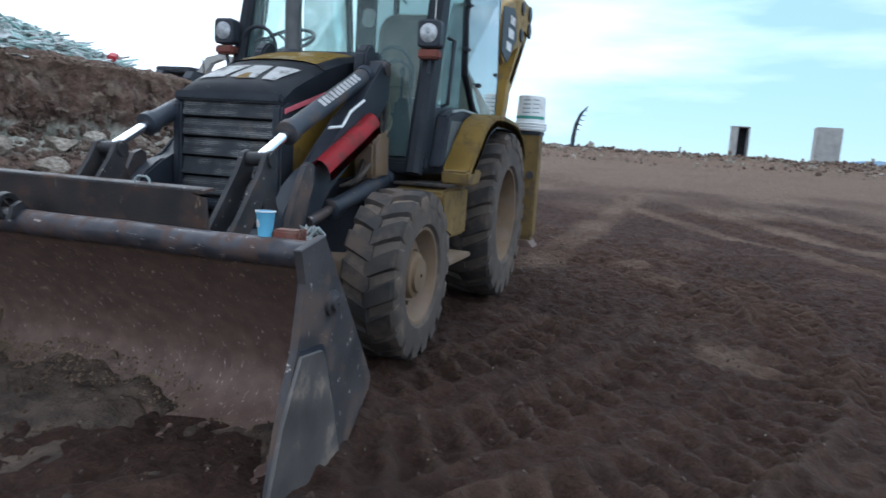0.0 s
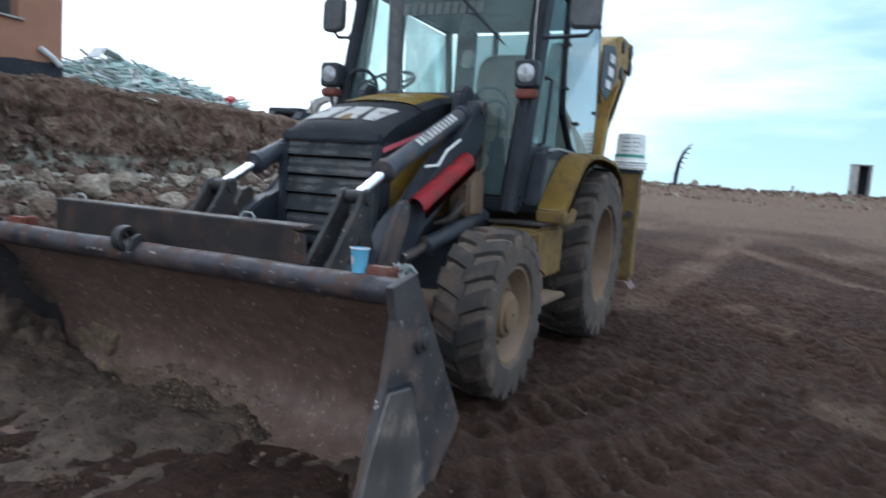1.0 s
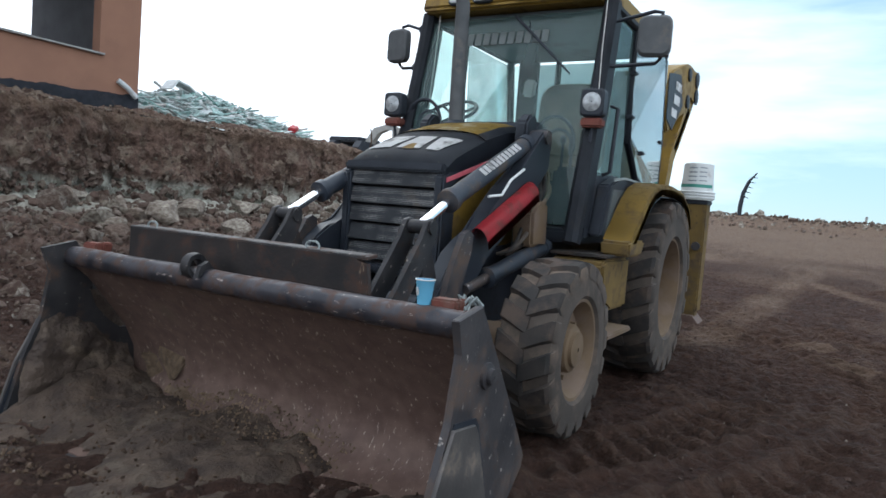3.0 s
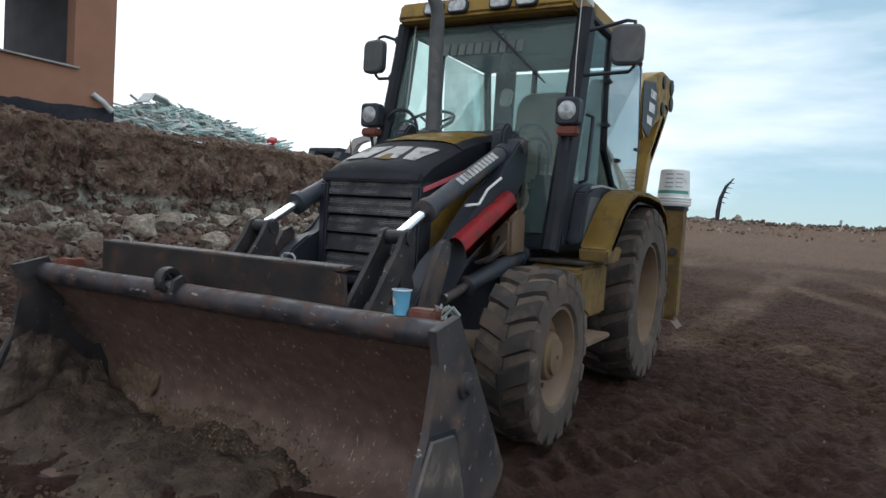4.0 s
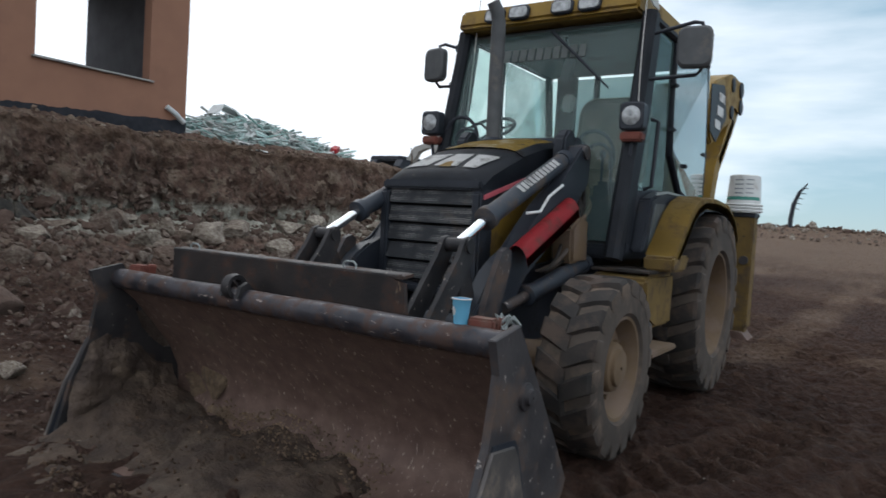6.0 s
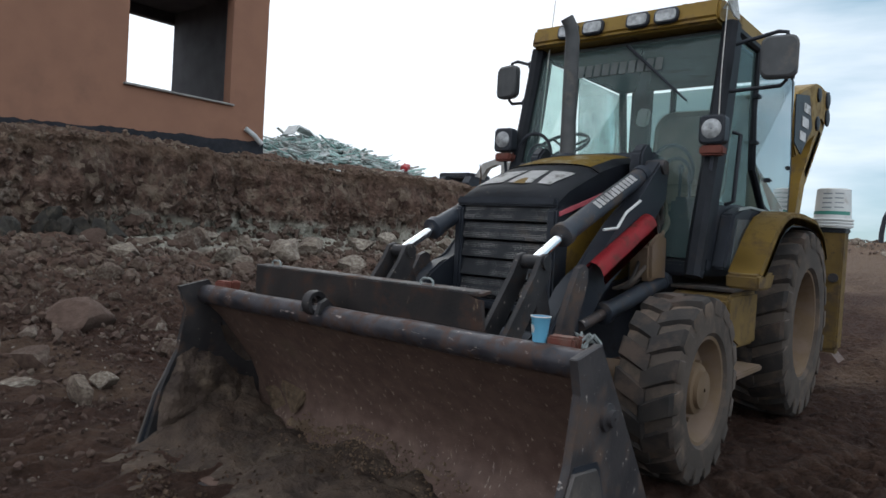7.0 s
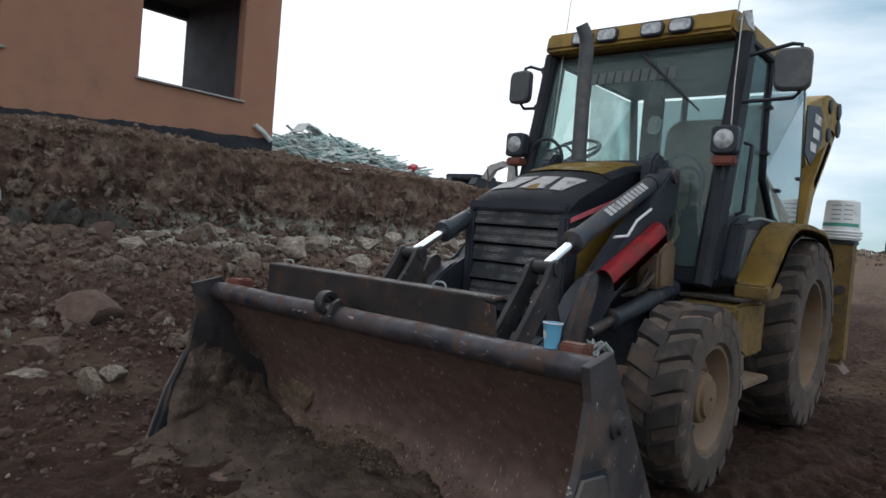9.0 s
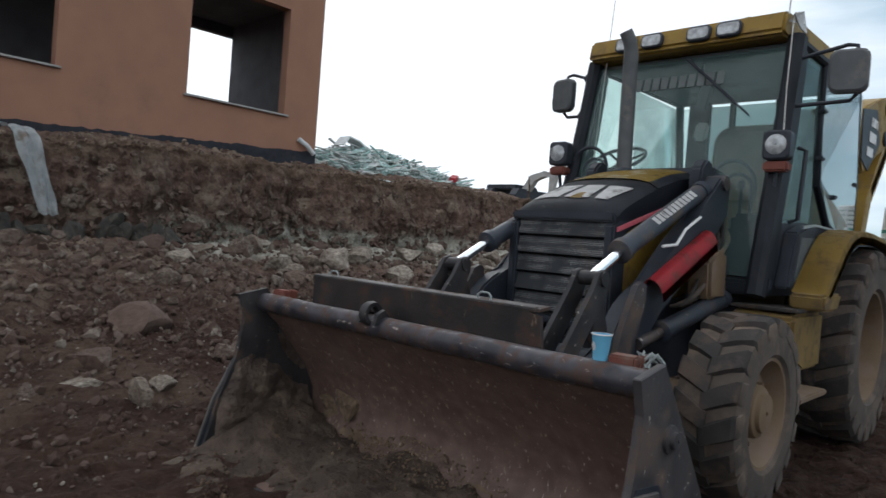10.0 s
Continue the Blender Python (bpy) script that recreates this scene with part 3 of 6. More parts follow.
def height(x, y, detail=True):
    rr = math.hypot(x - 1, y)
    ahead = smooth01((y - 4) / 8)
    z = 0.05 * min(max(rr - 11, 0), 29) * ahead
    z += 0.55 * math.exp(-((rr - 41) / 2.6) ** 2) * ahead * (1 + 0.5 * noise.noise((x * 0.25, y * 0.25, 2)))
    z -= 0.02 * min(max(rr - 48, 0), 110) * ahead
    fade = 1 - smooth01((y - 17 - 0.25 * (x + 10)) / 9)
    if x < -3.5 and fade > 0:
        d = x - bank_line(y)
        foot = smooth01((4.6 - d) / 4.4) * 0.85
        face = smooth01((0.22 - d) / 0.42) * (1.62 - 0.24 * smooth01((3.2 - y) / 4.5) + 0.1 * noise.noise((y * 0.8, 0, 5)) + 0.05 * noise.noise((y * 4, 0, 5))) + 0.2 * smooth01((-d - 0.35) / 0.9)
        top = 0.055 * min(max(-d - 1, 0), 45)
        z = z * (1 - smooth01((0.5 - d) / 1.0) * fade) + (foot + face + top) * fade
    if detail and rr < 30:
        near = 1 - smooth01((rr - 18) / 12)
        lump = smooth01((-x - 2.2) / 2.5)
        press = rut(x, y)
        calm = 1 - 0.75 * press[1]
        z += near * calm * (0.05 * noise.noise((x * 0.8, y * 0.8, 3)) + 0.035 * noise.noise((x * 2.9, y * 2.9, 7)) + (0.03 + 0.03 * lump) * noise.noise((x * 6.3, y * 6.3, 11)) + (0.038 + 0.012 * lump) * noise.noise((x * 13, y * 13, 4)))
        z += 0.07 * lump * max(0, noise.noise((x * 1.7, y * 1.7, 21))) * near
        z += press[0] * near
    return z


def soil_kind(x, y, z):
    rr = math.hypot(x - 1, y)
    n1 = noise.noise((x * 0.35, y * 0.35, 12))
    dry = smooth01((rr - 12 + 6 * n1) / 9) * (1.0 + 0.3 * n1)
    dry = max(dry, rut(x, y)[1])
    # dusty wheel tracks across the field
    wob = 0.25 * noise.noise((y * 0.35, 3.0, 0))
    for lane, wide in ((x - 5.5 + 0.44 * (y - 9.6), 0.42), (x - 3.6 + 0.44 * (y - 9.6), 0.3), (x - 1.12 - 0.05 * (y - 6.5), 0.38), (x - 7.2 + 0.4 * (y - 10.5), 0.5)):
        dry = max(dry, 0.95 * smooth01(1.25 - abs(lane + wob) / wide) * smooth01((y - 2.6) / 2.5) * (0.7 + 0.6 * noise.noise((x * 0.9, y * 0.6, 17))))
    for cx, cy, ra in ((2.05, 4.8, 0.3), (2.4, 3.8, 0.3), (2.84, 1.12, 0.3)):
        dry = max(dry, 0.85 * smooth01(1.2 - (math.hypot(x - cx, (y - cy) * 0.6) + 0.22 * noise.noise((x * 4, y * 4, 6))) / ra))
    # shading of the relief put into the colour: height noise makes crests paler
    relief_tint = noise.noise((x * 6.3, y * 6.3, 11)) + 0.6 * noise.noise((x * 14, y * 14, 4)) + 0.6 * noise.noise((x * 2.9, y * 2.9, 7))
    dry = max(dry, 0.2 * smooth01((relief_tint - 0.2) * 1.6))
    patch = noise.noise((x * 0.9, y * 0.9, 31))
    dry = max(dry, 0.2 * smooth01((patch - 0.28) * 5))
    dry = max(dry, 0.55 * smooth01((-x - 0.8) / 1.5) * smooth01((-y - 0.6) / 0.7) * smooth01(noise.noise((x * 1.3, y * 1.3, 8)) * 2 + 0.6))
    d = x - bank_line(y)
    bank = smooth01((4.5 - d) / 3.0) * (1 - smooth01((y - 26) / 8))
    rock = bank * smooth01((1.3 + 0.2 * noise.noise((y * 0.8, 1, 1)) - z) / 0.15) * smooth01((z - 0.6) / 0.2) * smooth01((y - 0.9) / 0.8)
    if -0.85 < d < -0.1 and z > 2.0:
        dry, bank = 0.8 + 0.3 * noise.noise((x * 3, y * 2, 4)), bank * 0.35
    return dry, bank * 0.95, rock


def axis_lines(pieces, limit, grow=1.16):
    a = []
    for lo, hi, step in pieces:
        a += list(np.arange(lo, hi - step * 0.3, step))
    a.append(pieces[-1][1])
    s, x = pieces[-1][2], a[-1]
    while x < limit:
        s *= grow
        x += s
        a.append(x)
    s, x = pieces[0][2], a[0]
    while x > -limit:
        s *= grow
        x -= s
        a.insert(0, x)
    return a


def build_ground():
    xs = axis_lines([(-10.3, -8.75, 0.02), (-8.7, -2.5, 0.06), (-2.5, 0.9, 0.04), (0.9, 4.3, 0.022), (4.3, 9, 0.09)], 1500)
    ys = axis_lines([(-9, -3.6, 0.12), (-3.6, -1.6, 0.05), (-1.6, 4.2, 0.024), (4.2, 7, 0.04), (7, 13, 0.08)], 1500)
    verts, cols = [], []
    for y in ys:
        e = bank_line(y)
        for x in xs:
            z = height(x, y)
            px = x
            d = x - e
            if -0.6 < d < 0.9 and -6 < y < 24:
                k = smooth01((0.6 - abs(d)) / 0.5)
                px += k * (0.18 * noise.noise((y * 1.1, z * 1.6, 3)) + 0.1 * noise.noise((y * 0.7, z * 7.0, 6)) + 0.1 * noise.noise((y * 3.6, z * 4.0, 8)) + 0.07 * noise.noise((y * 9, z * 8, 5)) + 0.04 * noise.noise((y * 22, z * 20, 2)))
            verts.append((px, y, z))
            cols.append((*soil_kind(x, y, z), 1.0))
    w = len(xs)
    faces = [(j * w + i, j * w + i + 1, (j + 1) * w + i + 1, (j + 1) * w + i) for j in range(len(ys) - 1) for i in range(w - 1)]
    me = bpy.data.meshes.new("ground")
    me.from_pydata(verts, [], faces)
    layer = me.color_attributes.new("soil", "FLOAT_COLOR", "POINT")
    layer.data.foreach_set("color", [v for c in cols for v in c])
    me.shade_smooth()
    me.materials.append(M_SOIL)
    return tagged(new("ground", me), "red-brown churned earth with wheel ruts and a cut bank", "ground", kind="structure")


build_ground()


# far hills beyond the field
def build_hills():
    bm = B()
    prev = None
    for k in range(61):
        x = -200 + 1400 * k / 60
        h = 2 + 31 * smooth01((x - 130) / 150) * (0.8 + 0.25 * math.sin(x * 0.013)) + 2.0 * noise.noise((x * 0.02, 0, 0))
        row = [bm.verts.new((x, 900 + 20 * math.sin(x * 0.01), -20)), bm.verts.new((x, 930, h * 0.6)), bm.verts.new((x, 1000, h)), bm.verts.new((x, 1150, -20))]
        if prev:
            for a in range(3):
                bm.faces.new((prev[a], row[a], row[a + 1], prev[a + 1]))
        prev = row
    ob = finish("backdrop", bm, M_HILL, 80)
    tagged(ob, "low blue hazy hills along the horizon", "hills", kind="structure")


build_hills()


# ---- house on the bank ----
def build_house():
    h = thing("house", "unfinished orange rendered house shell with unglazed openings", "house", (-10.8, 5.6, 2.5))
    x0, x1, zt = -11.05, -10.8, 7.6

    def wall(name, a, b, mat, label=""):
        bm = B()
        box(bm, [(p + q) / 2 for p, q in zip(a, b)], [q - p for p, q in zip(a, b)])
        return part(name, bm, mat, h, label, 0)
    wall("wall", (x0, 4.72, 2.4), (x1, 5.6, zt), M_RENDER, "orange rendered wall")
    wall("wall", (x0, 2.5, 2.4), (x1, 4.72, 3.66), M_RENDER)
    wall("wall", (x0, 2.5, 6.0), (x1, 4.72, zt), M_RENDER)
    wall("wall", (x0, 0.17, 2.4), (x1, 2.5, zt), M_RENDER)
    wall("wall", (x0, -2.1, 2.4), (x1, 0.17, 3.66), M_RENDER)
    wall("wall", (x0, -2.1, 6.0), (x1, 0.17, zt), M_RENDER)
    wall("wall", (x0, -7, 2.4), (x1, -2.1, zt), M_RENDER)
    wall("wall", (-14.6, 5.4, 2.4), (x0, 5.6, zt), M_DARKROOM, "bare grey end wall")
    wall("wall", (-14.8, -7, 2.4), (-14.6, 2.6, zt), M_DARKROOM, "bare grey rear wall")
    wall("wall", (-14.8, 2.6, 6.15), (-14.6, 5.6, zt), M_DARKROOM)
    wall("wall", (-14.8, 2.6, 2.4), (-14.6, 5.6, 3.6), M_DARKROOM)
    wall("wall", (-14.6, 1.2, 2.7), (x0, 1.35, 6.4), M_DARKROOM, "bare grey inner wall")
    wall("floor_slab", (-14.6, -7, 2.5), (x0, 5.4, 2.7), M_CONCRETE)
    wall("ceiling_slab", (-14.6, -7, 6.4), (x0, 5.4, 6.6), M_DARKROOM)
    wall("roof_slab", (-14.9, -7.1, zt), (-10.7, 5.7, zt + 0.2), M_CONCRETE)
    for ya, yb in ((2.44, 4.8), (-2.16, 0.25)):
        bm = B()
        box(bm, (-10.9, (ya + yb) / 2, 3.68), (0.34, yb - ya, 0.04), bevel=0.006)
        part("window_sill", bm, M_CONCRETE, h, "thin pale stone sill")
    # ragged bitumen band along the foot
    n = 150
    outline = []
    for k in range(n + 1):
        y = -7 + 12.61 * k / n
        outline.append((y, 2.99 - 0.055 * (5.5 - y) + 0.05 * noise.noise((y * 1.5, 0, 2)) + 0.035 * noise.noise((y * 7, 0, 4))))
    bm = B()
    prism(bm, outline + [(5.61, 2.35), (-7, 2.35)], x1 - 0.02, x1 + 0.014)
    part("damp_proof_band", bm, M_BITUMEN, h, "ragged black bitumen band", 0)
    bm = B()
    tube(bm, [(-10.74, 5.1, 3.22), (-10.7, 5.3, 3.1), (-10.66, 5.48, 2.93)], 0.055, 10)
    part("drain_spout", bm, M_FILM, h, "short grey pipe stub")


build_house()


# ---- debris heap and far things on the bank ----
def slab_soup(count, place, size, seed, flat=0.4):
    rnd = random.Random(seed)
    verts, faces = [], []
    for _ in range(count):
        p = place(rnd)
        sx, sy, sz = size(rnd)
        rot = Euler((rnd.gauss(0, flat), rnd.gauss(0, flat * 0.7), rnd.gauss(1.4, 0.6))).to_matrix()
        b = len(verts)
        for dx, dy, dz in ((-1, -1, -1), (1, -1, -1), (1, 1, -1), (-1, 1, -1), (-1, -1, 1), (1, -1, 1), (1, 1, 1), (-1, 1, 1)):
            v = rot @ Vector((dx * sx * rnd.uniform(0.8, 1) / 2, dy * sy * rnd.uniform(0.8, 1) / 2, dz * sz / 2)) + Vector(p)
            verts.append(tuple(v))
        for f in ((0, 3, 2, 1), (4, 5, 6, 7), (0, 1, 5, 4), (1, 2, 6, 5), (2, 3, 7, 6), (3, 0, 4, 7)):
            faces.append(tuple(b + i for i in f))
    return verts, faces


def heap_height(x, y):
    u, v = (x + 12.7) / 2.1, (y - 8.4) / (2.9 if y < 8.4 else 4.6)
    q = max(0.0, 1 - math.sqrt(u * u + v * v))
    return 2.62 + 1.0 * q ** 0.8


def build_heap():
    h = thing("debris_heap", "heap of grey-green building debris on top of the bank", "rubble heap", (-12.7, 8.4, 2.5))
    bm = B()
    n = 26
    grid = [[bm.verts.new((-15 + 4.8 * i / n, 5.2 + 8.2 * j / n, heap_height(-15 + 4.8 * i / n, 5.2 + 8.2 * j / n) - 0.08 + 0.08 * noise.noise((i * 0.7, j * 0.7, 3)))) for i in range(n + 1)] for j in range(n + 1)]
    for j in range(n):
        for i in range(n):
            bm.faces.new((grid[j][i], grid[j][i + 1], grid[j + 1][i + 1], grid[j + 1][i]))
    part("core", bm, M_SCRAP, h, "grey dust and scrap under the debris")

    def place(rnd):
        while True:
            x, y = rnd.uniform(-14.6, -10.6), rnd.uniform(5.9, 12.6)
            z = heap_height(x, y)
            if z > 2.66:
                return x, y, z + rnd.uniform(-0.05, 0.08)
    v, f = slab_soup(1500, place, lambda r: (r.uniform(0.08, 0.4), r.uniform(0.05, 0.22), r.uniform(0.008, 0.04)), 4, 0.45)
    v2, f2 = slab_soup(620, place, lambda r: (r.uniform(0.35, 1.3), r.uniform(0.02, 0.09), r.uniform(0.008, 0.03)), 6, 0.28)
    me = bpy.data.meshes.new("debris")
    me.from_pydata(v + v2, [], f + [tuple(i + len(v) for i in q) for q in f2])
    me.materials.append(M_DEBRIS)
    ob = new("debris", me)
    ob.parent = h
    ob.matrix_basis = h.matrix_basis.inverted()
    tagged(ob, "broken boards, pipes and slabs", kind="stuff")
    bm = B()
    prism(bm, [(7.55, 3.55), (7.75, 3.80), (8.1, 3.72), (8.45, 3.52), (8.4, 3.50), (8.1, 3.68), (7.77, 3.76), (7.58, 3.53)], -12.75, -12.3)
    ob = part("white_board", bm, M_PAIL)
    tagged(ob, "bent white board lying on the debris heap", "board")
    bm = B()
    box(bm, (-10.9, 10.4, 2.95), (0.2, 0.34, 0.14), (20, 10, 30), 0.02)
    tagged(part("red_canister", bm, M_RED), "small red canister lying on the debris", "canister")
    bm = B()
    tube(bm, [(-10.4, 13.2, 2.4), (-10.38, 13.25, 3.0), (-10.42, 13.22, 3.35)], [0.03, 0.025, 0.015], 8)
    tagged(part("stake", bm, M_EARTH), "thin dark wooden stake stuck in the bank", "stake")


build_heap()


def build_excavator():
    e = thing("excavator", "pale tracked excavator working far behind the bank", "excavator", (-21.5, 30, 4.0))
    for dx in (-1.0, 1.0):
        bm = B()
        prism(bm, [(28.3, 4.2), (28.6, 3.7), (31.4, 3.7), (31.7, 4.2), (31.4, 4.6), (28.6, 4.6)], -23.9 + dx - 0.25, -23.9 + dx + 0.25)
        part("track", bm, M_BLACK, e)
    bm = B()
    box(bm, (-24.3, 30, 4.72), (2.4, 2.2, 0.3), bevel=0.08)
    part("upper_body", bm, M_BLACK, e)
    bm = B()
    prism(bm, [(-23.1, 4.6), (-22.5, 5.45), (-21.5, 5.7), (-20.7, 5.5), (-20.75, 5.25), (-21.5, 5.38), (-22.15, 5.15), (-22.6, 4.5)], 29.4, 29.8, "y")
    part("boom", bm, M_CONCRETE, e)
    bm = B()
    prism(bm, [(-21.15, 5.6), (-20.65, 5.5), (-20.9, 4.3), (-21.15, 4.3)], 29.45, 29.75, "y")
    part("stick", bm, M_CONCRETE, e)


build_excavator()


def build_far_field():
    """Concrete blocks, a bent pole and posts out in the field."""
    for label, x0, x1, y, zt in (("tall grey concrete block standing in the field", 10.45, 11.75, 40, 3.9), ("tall pale concrete block with a dark right side", 5.95, 6.95, 40, 3.68)):
        zb = height(0.5 * (x0 + x1), y, False) - 0.2
        bm = B()
        box(bm, ((x0 + x1) / 2, y + 0.5, (zb + zt) / 2), (x1 - x0, 1.0, zt - zb), bevel=0.03)
        if zt < 3.8:
            bm.free()
            b = thing("concrete_block", label, "concrete block", (6.45, 40, zb), group="concrete blocks")
            for name, c, s in (("side_wall", (6.15, 40.5, (zb + zt) / 2), (0.36, 1.0, zt - zb)), ("side_wall", (6.92, 40.5, (zb + zt) / 2), (0.08, 1.0, zt - zb)), ("back_wall", (6.6, 40.95, (zb + zt) / 2), (0.54, 0.08, zt - zb)), ("cover_slab", (6.45, 40.5, zt + 0.03), (1.02, 1.02, 0.06))):
                bm = B()
                box(bm, c, s, bevel=0.01)
                # back wall coloured black to give the block its dark right side
                part(name, bm, M_CONCRETE if name != "back_wall" else M_BITUMEN, b)
        else:
            tagged(part("concrete_block", bm, M_CONCRETE), label, "concrete block", "concrete blocks")
    bm = B()
    tube(bm, [(-3.2, 40, 1.5), (-3.2, 40, 2.5), (-3.1, 40, 3.3), (-2.85, 40, 4.0), (-2.45, 40, 4.5)], [0.12, 0.13, 0.12, 0.09, 0.03], 8)
    for k in range(5):
        t = 0.5 + 0.1 * k
        tube(bm, [(-3.1 + 0.1 * k, 40, 3.1 + 0.28 * k), (-2.8 + 0.1 * k, 40, 3.0 + 0.3 * k)], [0.04, 0.01], 5)
    tagged(part("bent_pole", bm, M_BLACK), "dark bent pole leaning over at the field's edge", "pole")
    rnd = random.Random(12)
    for k in range(7):
        x = -1 + 2.4 * k + rnd.uniform(-0.8, 0.8)
        y = 41 + rnd.uniform(0, 4)
        zb = height(x, y, False)
        bm = B()
        box(bm, (x, y, zb + 0.2), (rnd.uniform(0.1, 0.3), 0.2, 0.55 + rnd.uniform(0, 0.3)), (rnd.uniform(-5, 5), rnd.uniform(-8, 8), 0), 0.02)
        tagged(part("post", bm, M_RUST if k in (4,) else M_CONCRETE), "short weathered post on the rubble berm", "post", "posts on the berm")


build_far_field()


# ---- rocks ----
def rock_mesh(seed, detail=2):
    rnd = random.Random(seed)
    bm = B()
    bmesh.ops.create_icosphere(bm, subdivisions=detail, radius=0.5)
    cuts = [(Vector((rnd.gauss(0, 1), rnd.gauss(0, 1), rnd.gauss(0, 1))).normalized(), rnd.uniform(0.2, 0.4)) for _ in range(12)]
    off = Vector((seed * 3.1, seed * 1.7, 0))
    for v in bm.verts:
        p = v.co.copy()
        for nrm, lim in cuts:
            over = p.dot(nrm) - lim
            if over > 0:
                p -= nrm * over
        p *= 1 + 0.16 * noise.noise(p * 3 + off)
        v.co = p
    bmesh.ops.recalc_face_normals(bm, faces=bm.faces)
    me = bpy.data.meshes.new("rock")
    bm.to_mesh(me)
    bm.free()
    me.shade_smooth()
    me.set_sharp_from_angle(angle=radians(28))
    me.materials.append(M_STONE)
    return me


ROCKS = [rock_mesh(k + 1, 3) for k in range(9)]
M_PALE = stone_material("pale_limestone", [(0.26, 0.225, 0.18), (0.38, 0.345, 0.285), (0.19, 0.15, 0.115), (0.46, 0.43, 0.365)], 0.8)
PALE_ROCKS = [m.copy() for m in ROCKS]
for m_rock in PALE_ROCKS:
    m_rock.materials[0] = M_PALE
SLATE_ROCKS = [m.copy() for m in ROCKS]
for m_rock in SLATE_ROCKS:
    m_rock.materials[0] = M_SLATE


def put_rock(x, y, s, k, squash=0.7, turn=0.0, label="rough broken stone lying on the rubble slope", sink=0.25):
    ob = new("rock", ROCKS[k % len(ROCKS)])
    z = height(x, y)
    ob.matrix_world = Matrix.Translation((x, y, z + s * squash * (0.5 - sink))) @ Euler((0.2 * math.sin(k), 0.25 * math.cos(k * 2), turn)).to_matrix().to_4x4() @ Matrix.Diagonal((s, s * (0.75 + 0.1 * (k % 4)), s * squash, 1))
    return tagged(ob, label, "rock", "loose rocks")


def build_rocks():
    for x, y, s, k, sq, lab in ((-2.22, -1.62, 0.30, 0, 0.75, "pale rounded boulder lying on the dirt"), (-2.5, -1.35, 0.24, 1, 0.6, "pale broken stone beside a boulder"), (-2.9, -1.75, 0.34, 2, 0.28, "flat slab of stone on the dirt"),
                                (-5.2, -0.4, 0.86, 1, 0.7, "large brown boulder half sunk in rubble"), (-3.6, -1.45, 0.42, 4, 0.8, "brown boulder on the rubble"), (-2.75, -2.15, 0.2, 5, 0.7, "small brown stone on the dirt"), (-3.4, -0.4, 0.34, 6, 0.6, "grey stone on the rubble"), (-3.0, -0.15, 0.3, 7, 0.6, "grey stone on the rubble")):
        ob = put_rock(x, y, s, k, sq, 0.7 * k, lab)
        if "pale" in lab or "slab" in lab:
            ob.data = PALE_ROCKS[k]
        if "large" in lab:
            ob.data = ob.data.copy()
            ob.data.materials[0] = M_BOULDER
            ob.location.z -= 0.16
    rnd = random.Random(41)
    for k in range(22):
        y = rnd.uniform(-1.3, 1.5)
        x = bank_line(y) + rnd.uniform(0.05, 0.6)
        ob = put_rock(x, y, rnd.uniform(0.25, 0.55), k, rnd.uniform(0.8, 1.4), rnd.uniform(0, 6.3), "dark damp rock showing at the foot of the bank", 0.42)
        ob.data = SLATE_ROCKS[k % len(SLATE_ROCKS)]
    for x, y, s, k in ((-7.75, 4.1, 0.95, 2), (-7.9, 3.3, 0.7, 5), (-8.2, 5.0, 0.8, 6), (-7.3, 5.3, 0.7, 1), (-8.3, 6.4, 0.9, 4), (-7.6, 6.9, 0.7, 8), (-8.5, 2.9, 0.5, 7), (-6.9, 4.6, 0.5, 0)):
        ob = put_rock(x, y, s, k, 0.6, 1.3 * k, "large pale limestone block fallen from the bank", 0.36)
        ob.data = PALE_ROCKS[k]
    rnd = random.Random(5)
    for k in range(75):
        y = rnd.uniform(-2.5, 15)
        d = abs(rnd.gauss(0, 1)) * 1.5 + 0.7
        x = bank_line(y) + d
        ob = put_rock(x, y, rnd.uniform(0.22, 0.62) * (1.15 if y > 2 else 0.9), k, rnd.uniform(0.5, 0.85), rnd.uniform(0, 6.3), sink=0.42)
        if y > 1 and d < 2.2 and k % 3 < 2:
            ob.data = PALE_ROCKS[k % len(PALE_ROCKS)]
            ob["label"] = "pale limestone block lying at the foot of the bank"
    for k in range(40):
        x, y = rnd.uniform(-6.5, -1.9), rnd.uniform(-2.4, 4.5)
        put_rock(x, y, rnd.uniform(0.1, 0.26), k + 3, rnd.uniform(0.5, 0.8), rnd.uniform(0, 6.3), "small rough stone lying on the churned dirt")


build_rocks()


def pebbles(name, count, place, size, mat, label, category, seed, lift=0.2, ground=None):
    """Many small stones in one mesh."""
    rnd = random.Random(seed)
    base = B()
    bmesh.ops.create_icosphere(base, subdivisions=1, radius=0.5)
    bv = [v.co.copy() for v in base.verts]
    bf = [tuple(v.index for v in f.verts) for f in base.faces]
    base.free()
    verts, faces = [], []
    for _ in range(count):
        x, y = place(rnd)
        s = size(rnd)
        z = (ground or height)(x, y) + s * lift
        rot = Euler((rnd.uniform(0, 6), rnd.uniform(0, 6), rnd.uniform(0, 6))).to_matrix() @ Matrix.Diagonal((s, s * rnd.uniform(0.6, 1), s * rnd.uniform(0.4, 0.8)))
        b = len(verts)
        for v in bv:
            q = rot @ (v * rnd.uniform(0.6, 1.25))
            verts.append((q.x + x, q.y + y, q.z + z))
        faces += [tuple(b + i for i in f) for f in bf]
    me = bpy.data.meshes.new(name)
    me.from_pydata(verts, [], faces)
    me.materials.append(mat)
    return tagged(new(name, me), label, category, kind="stuff")


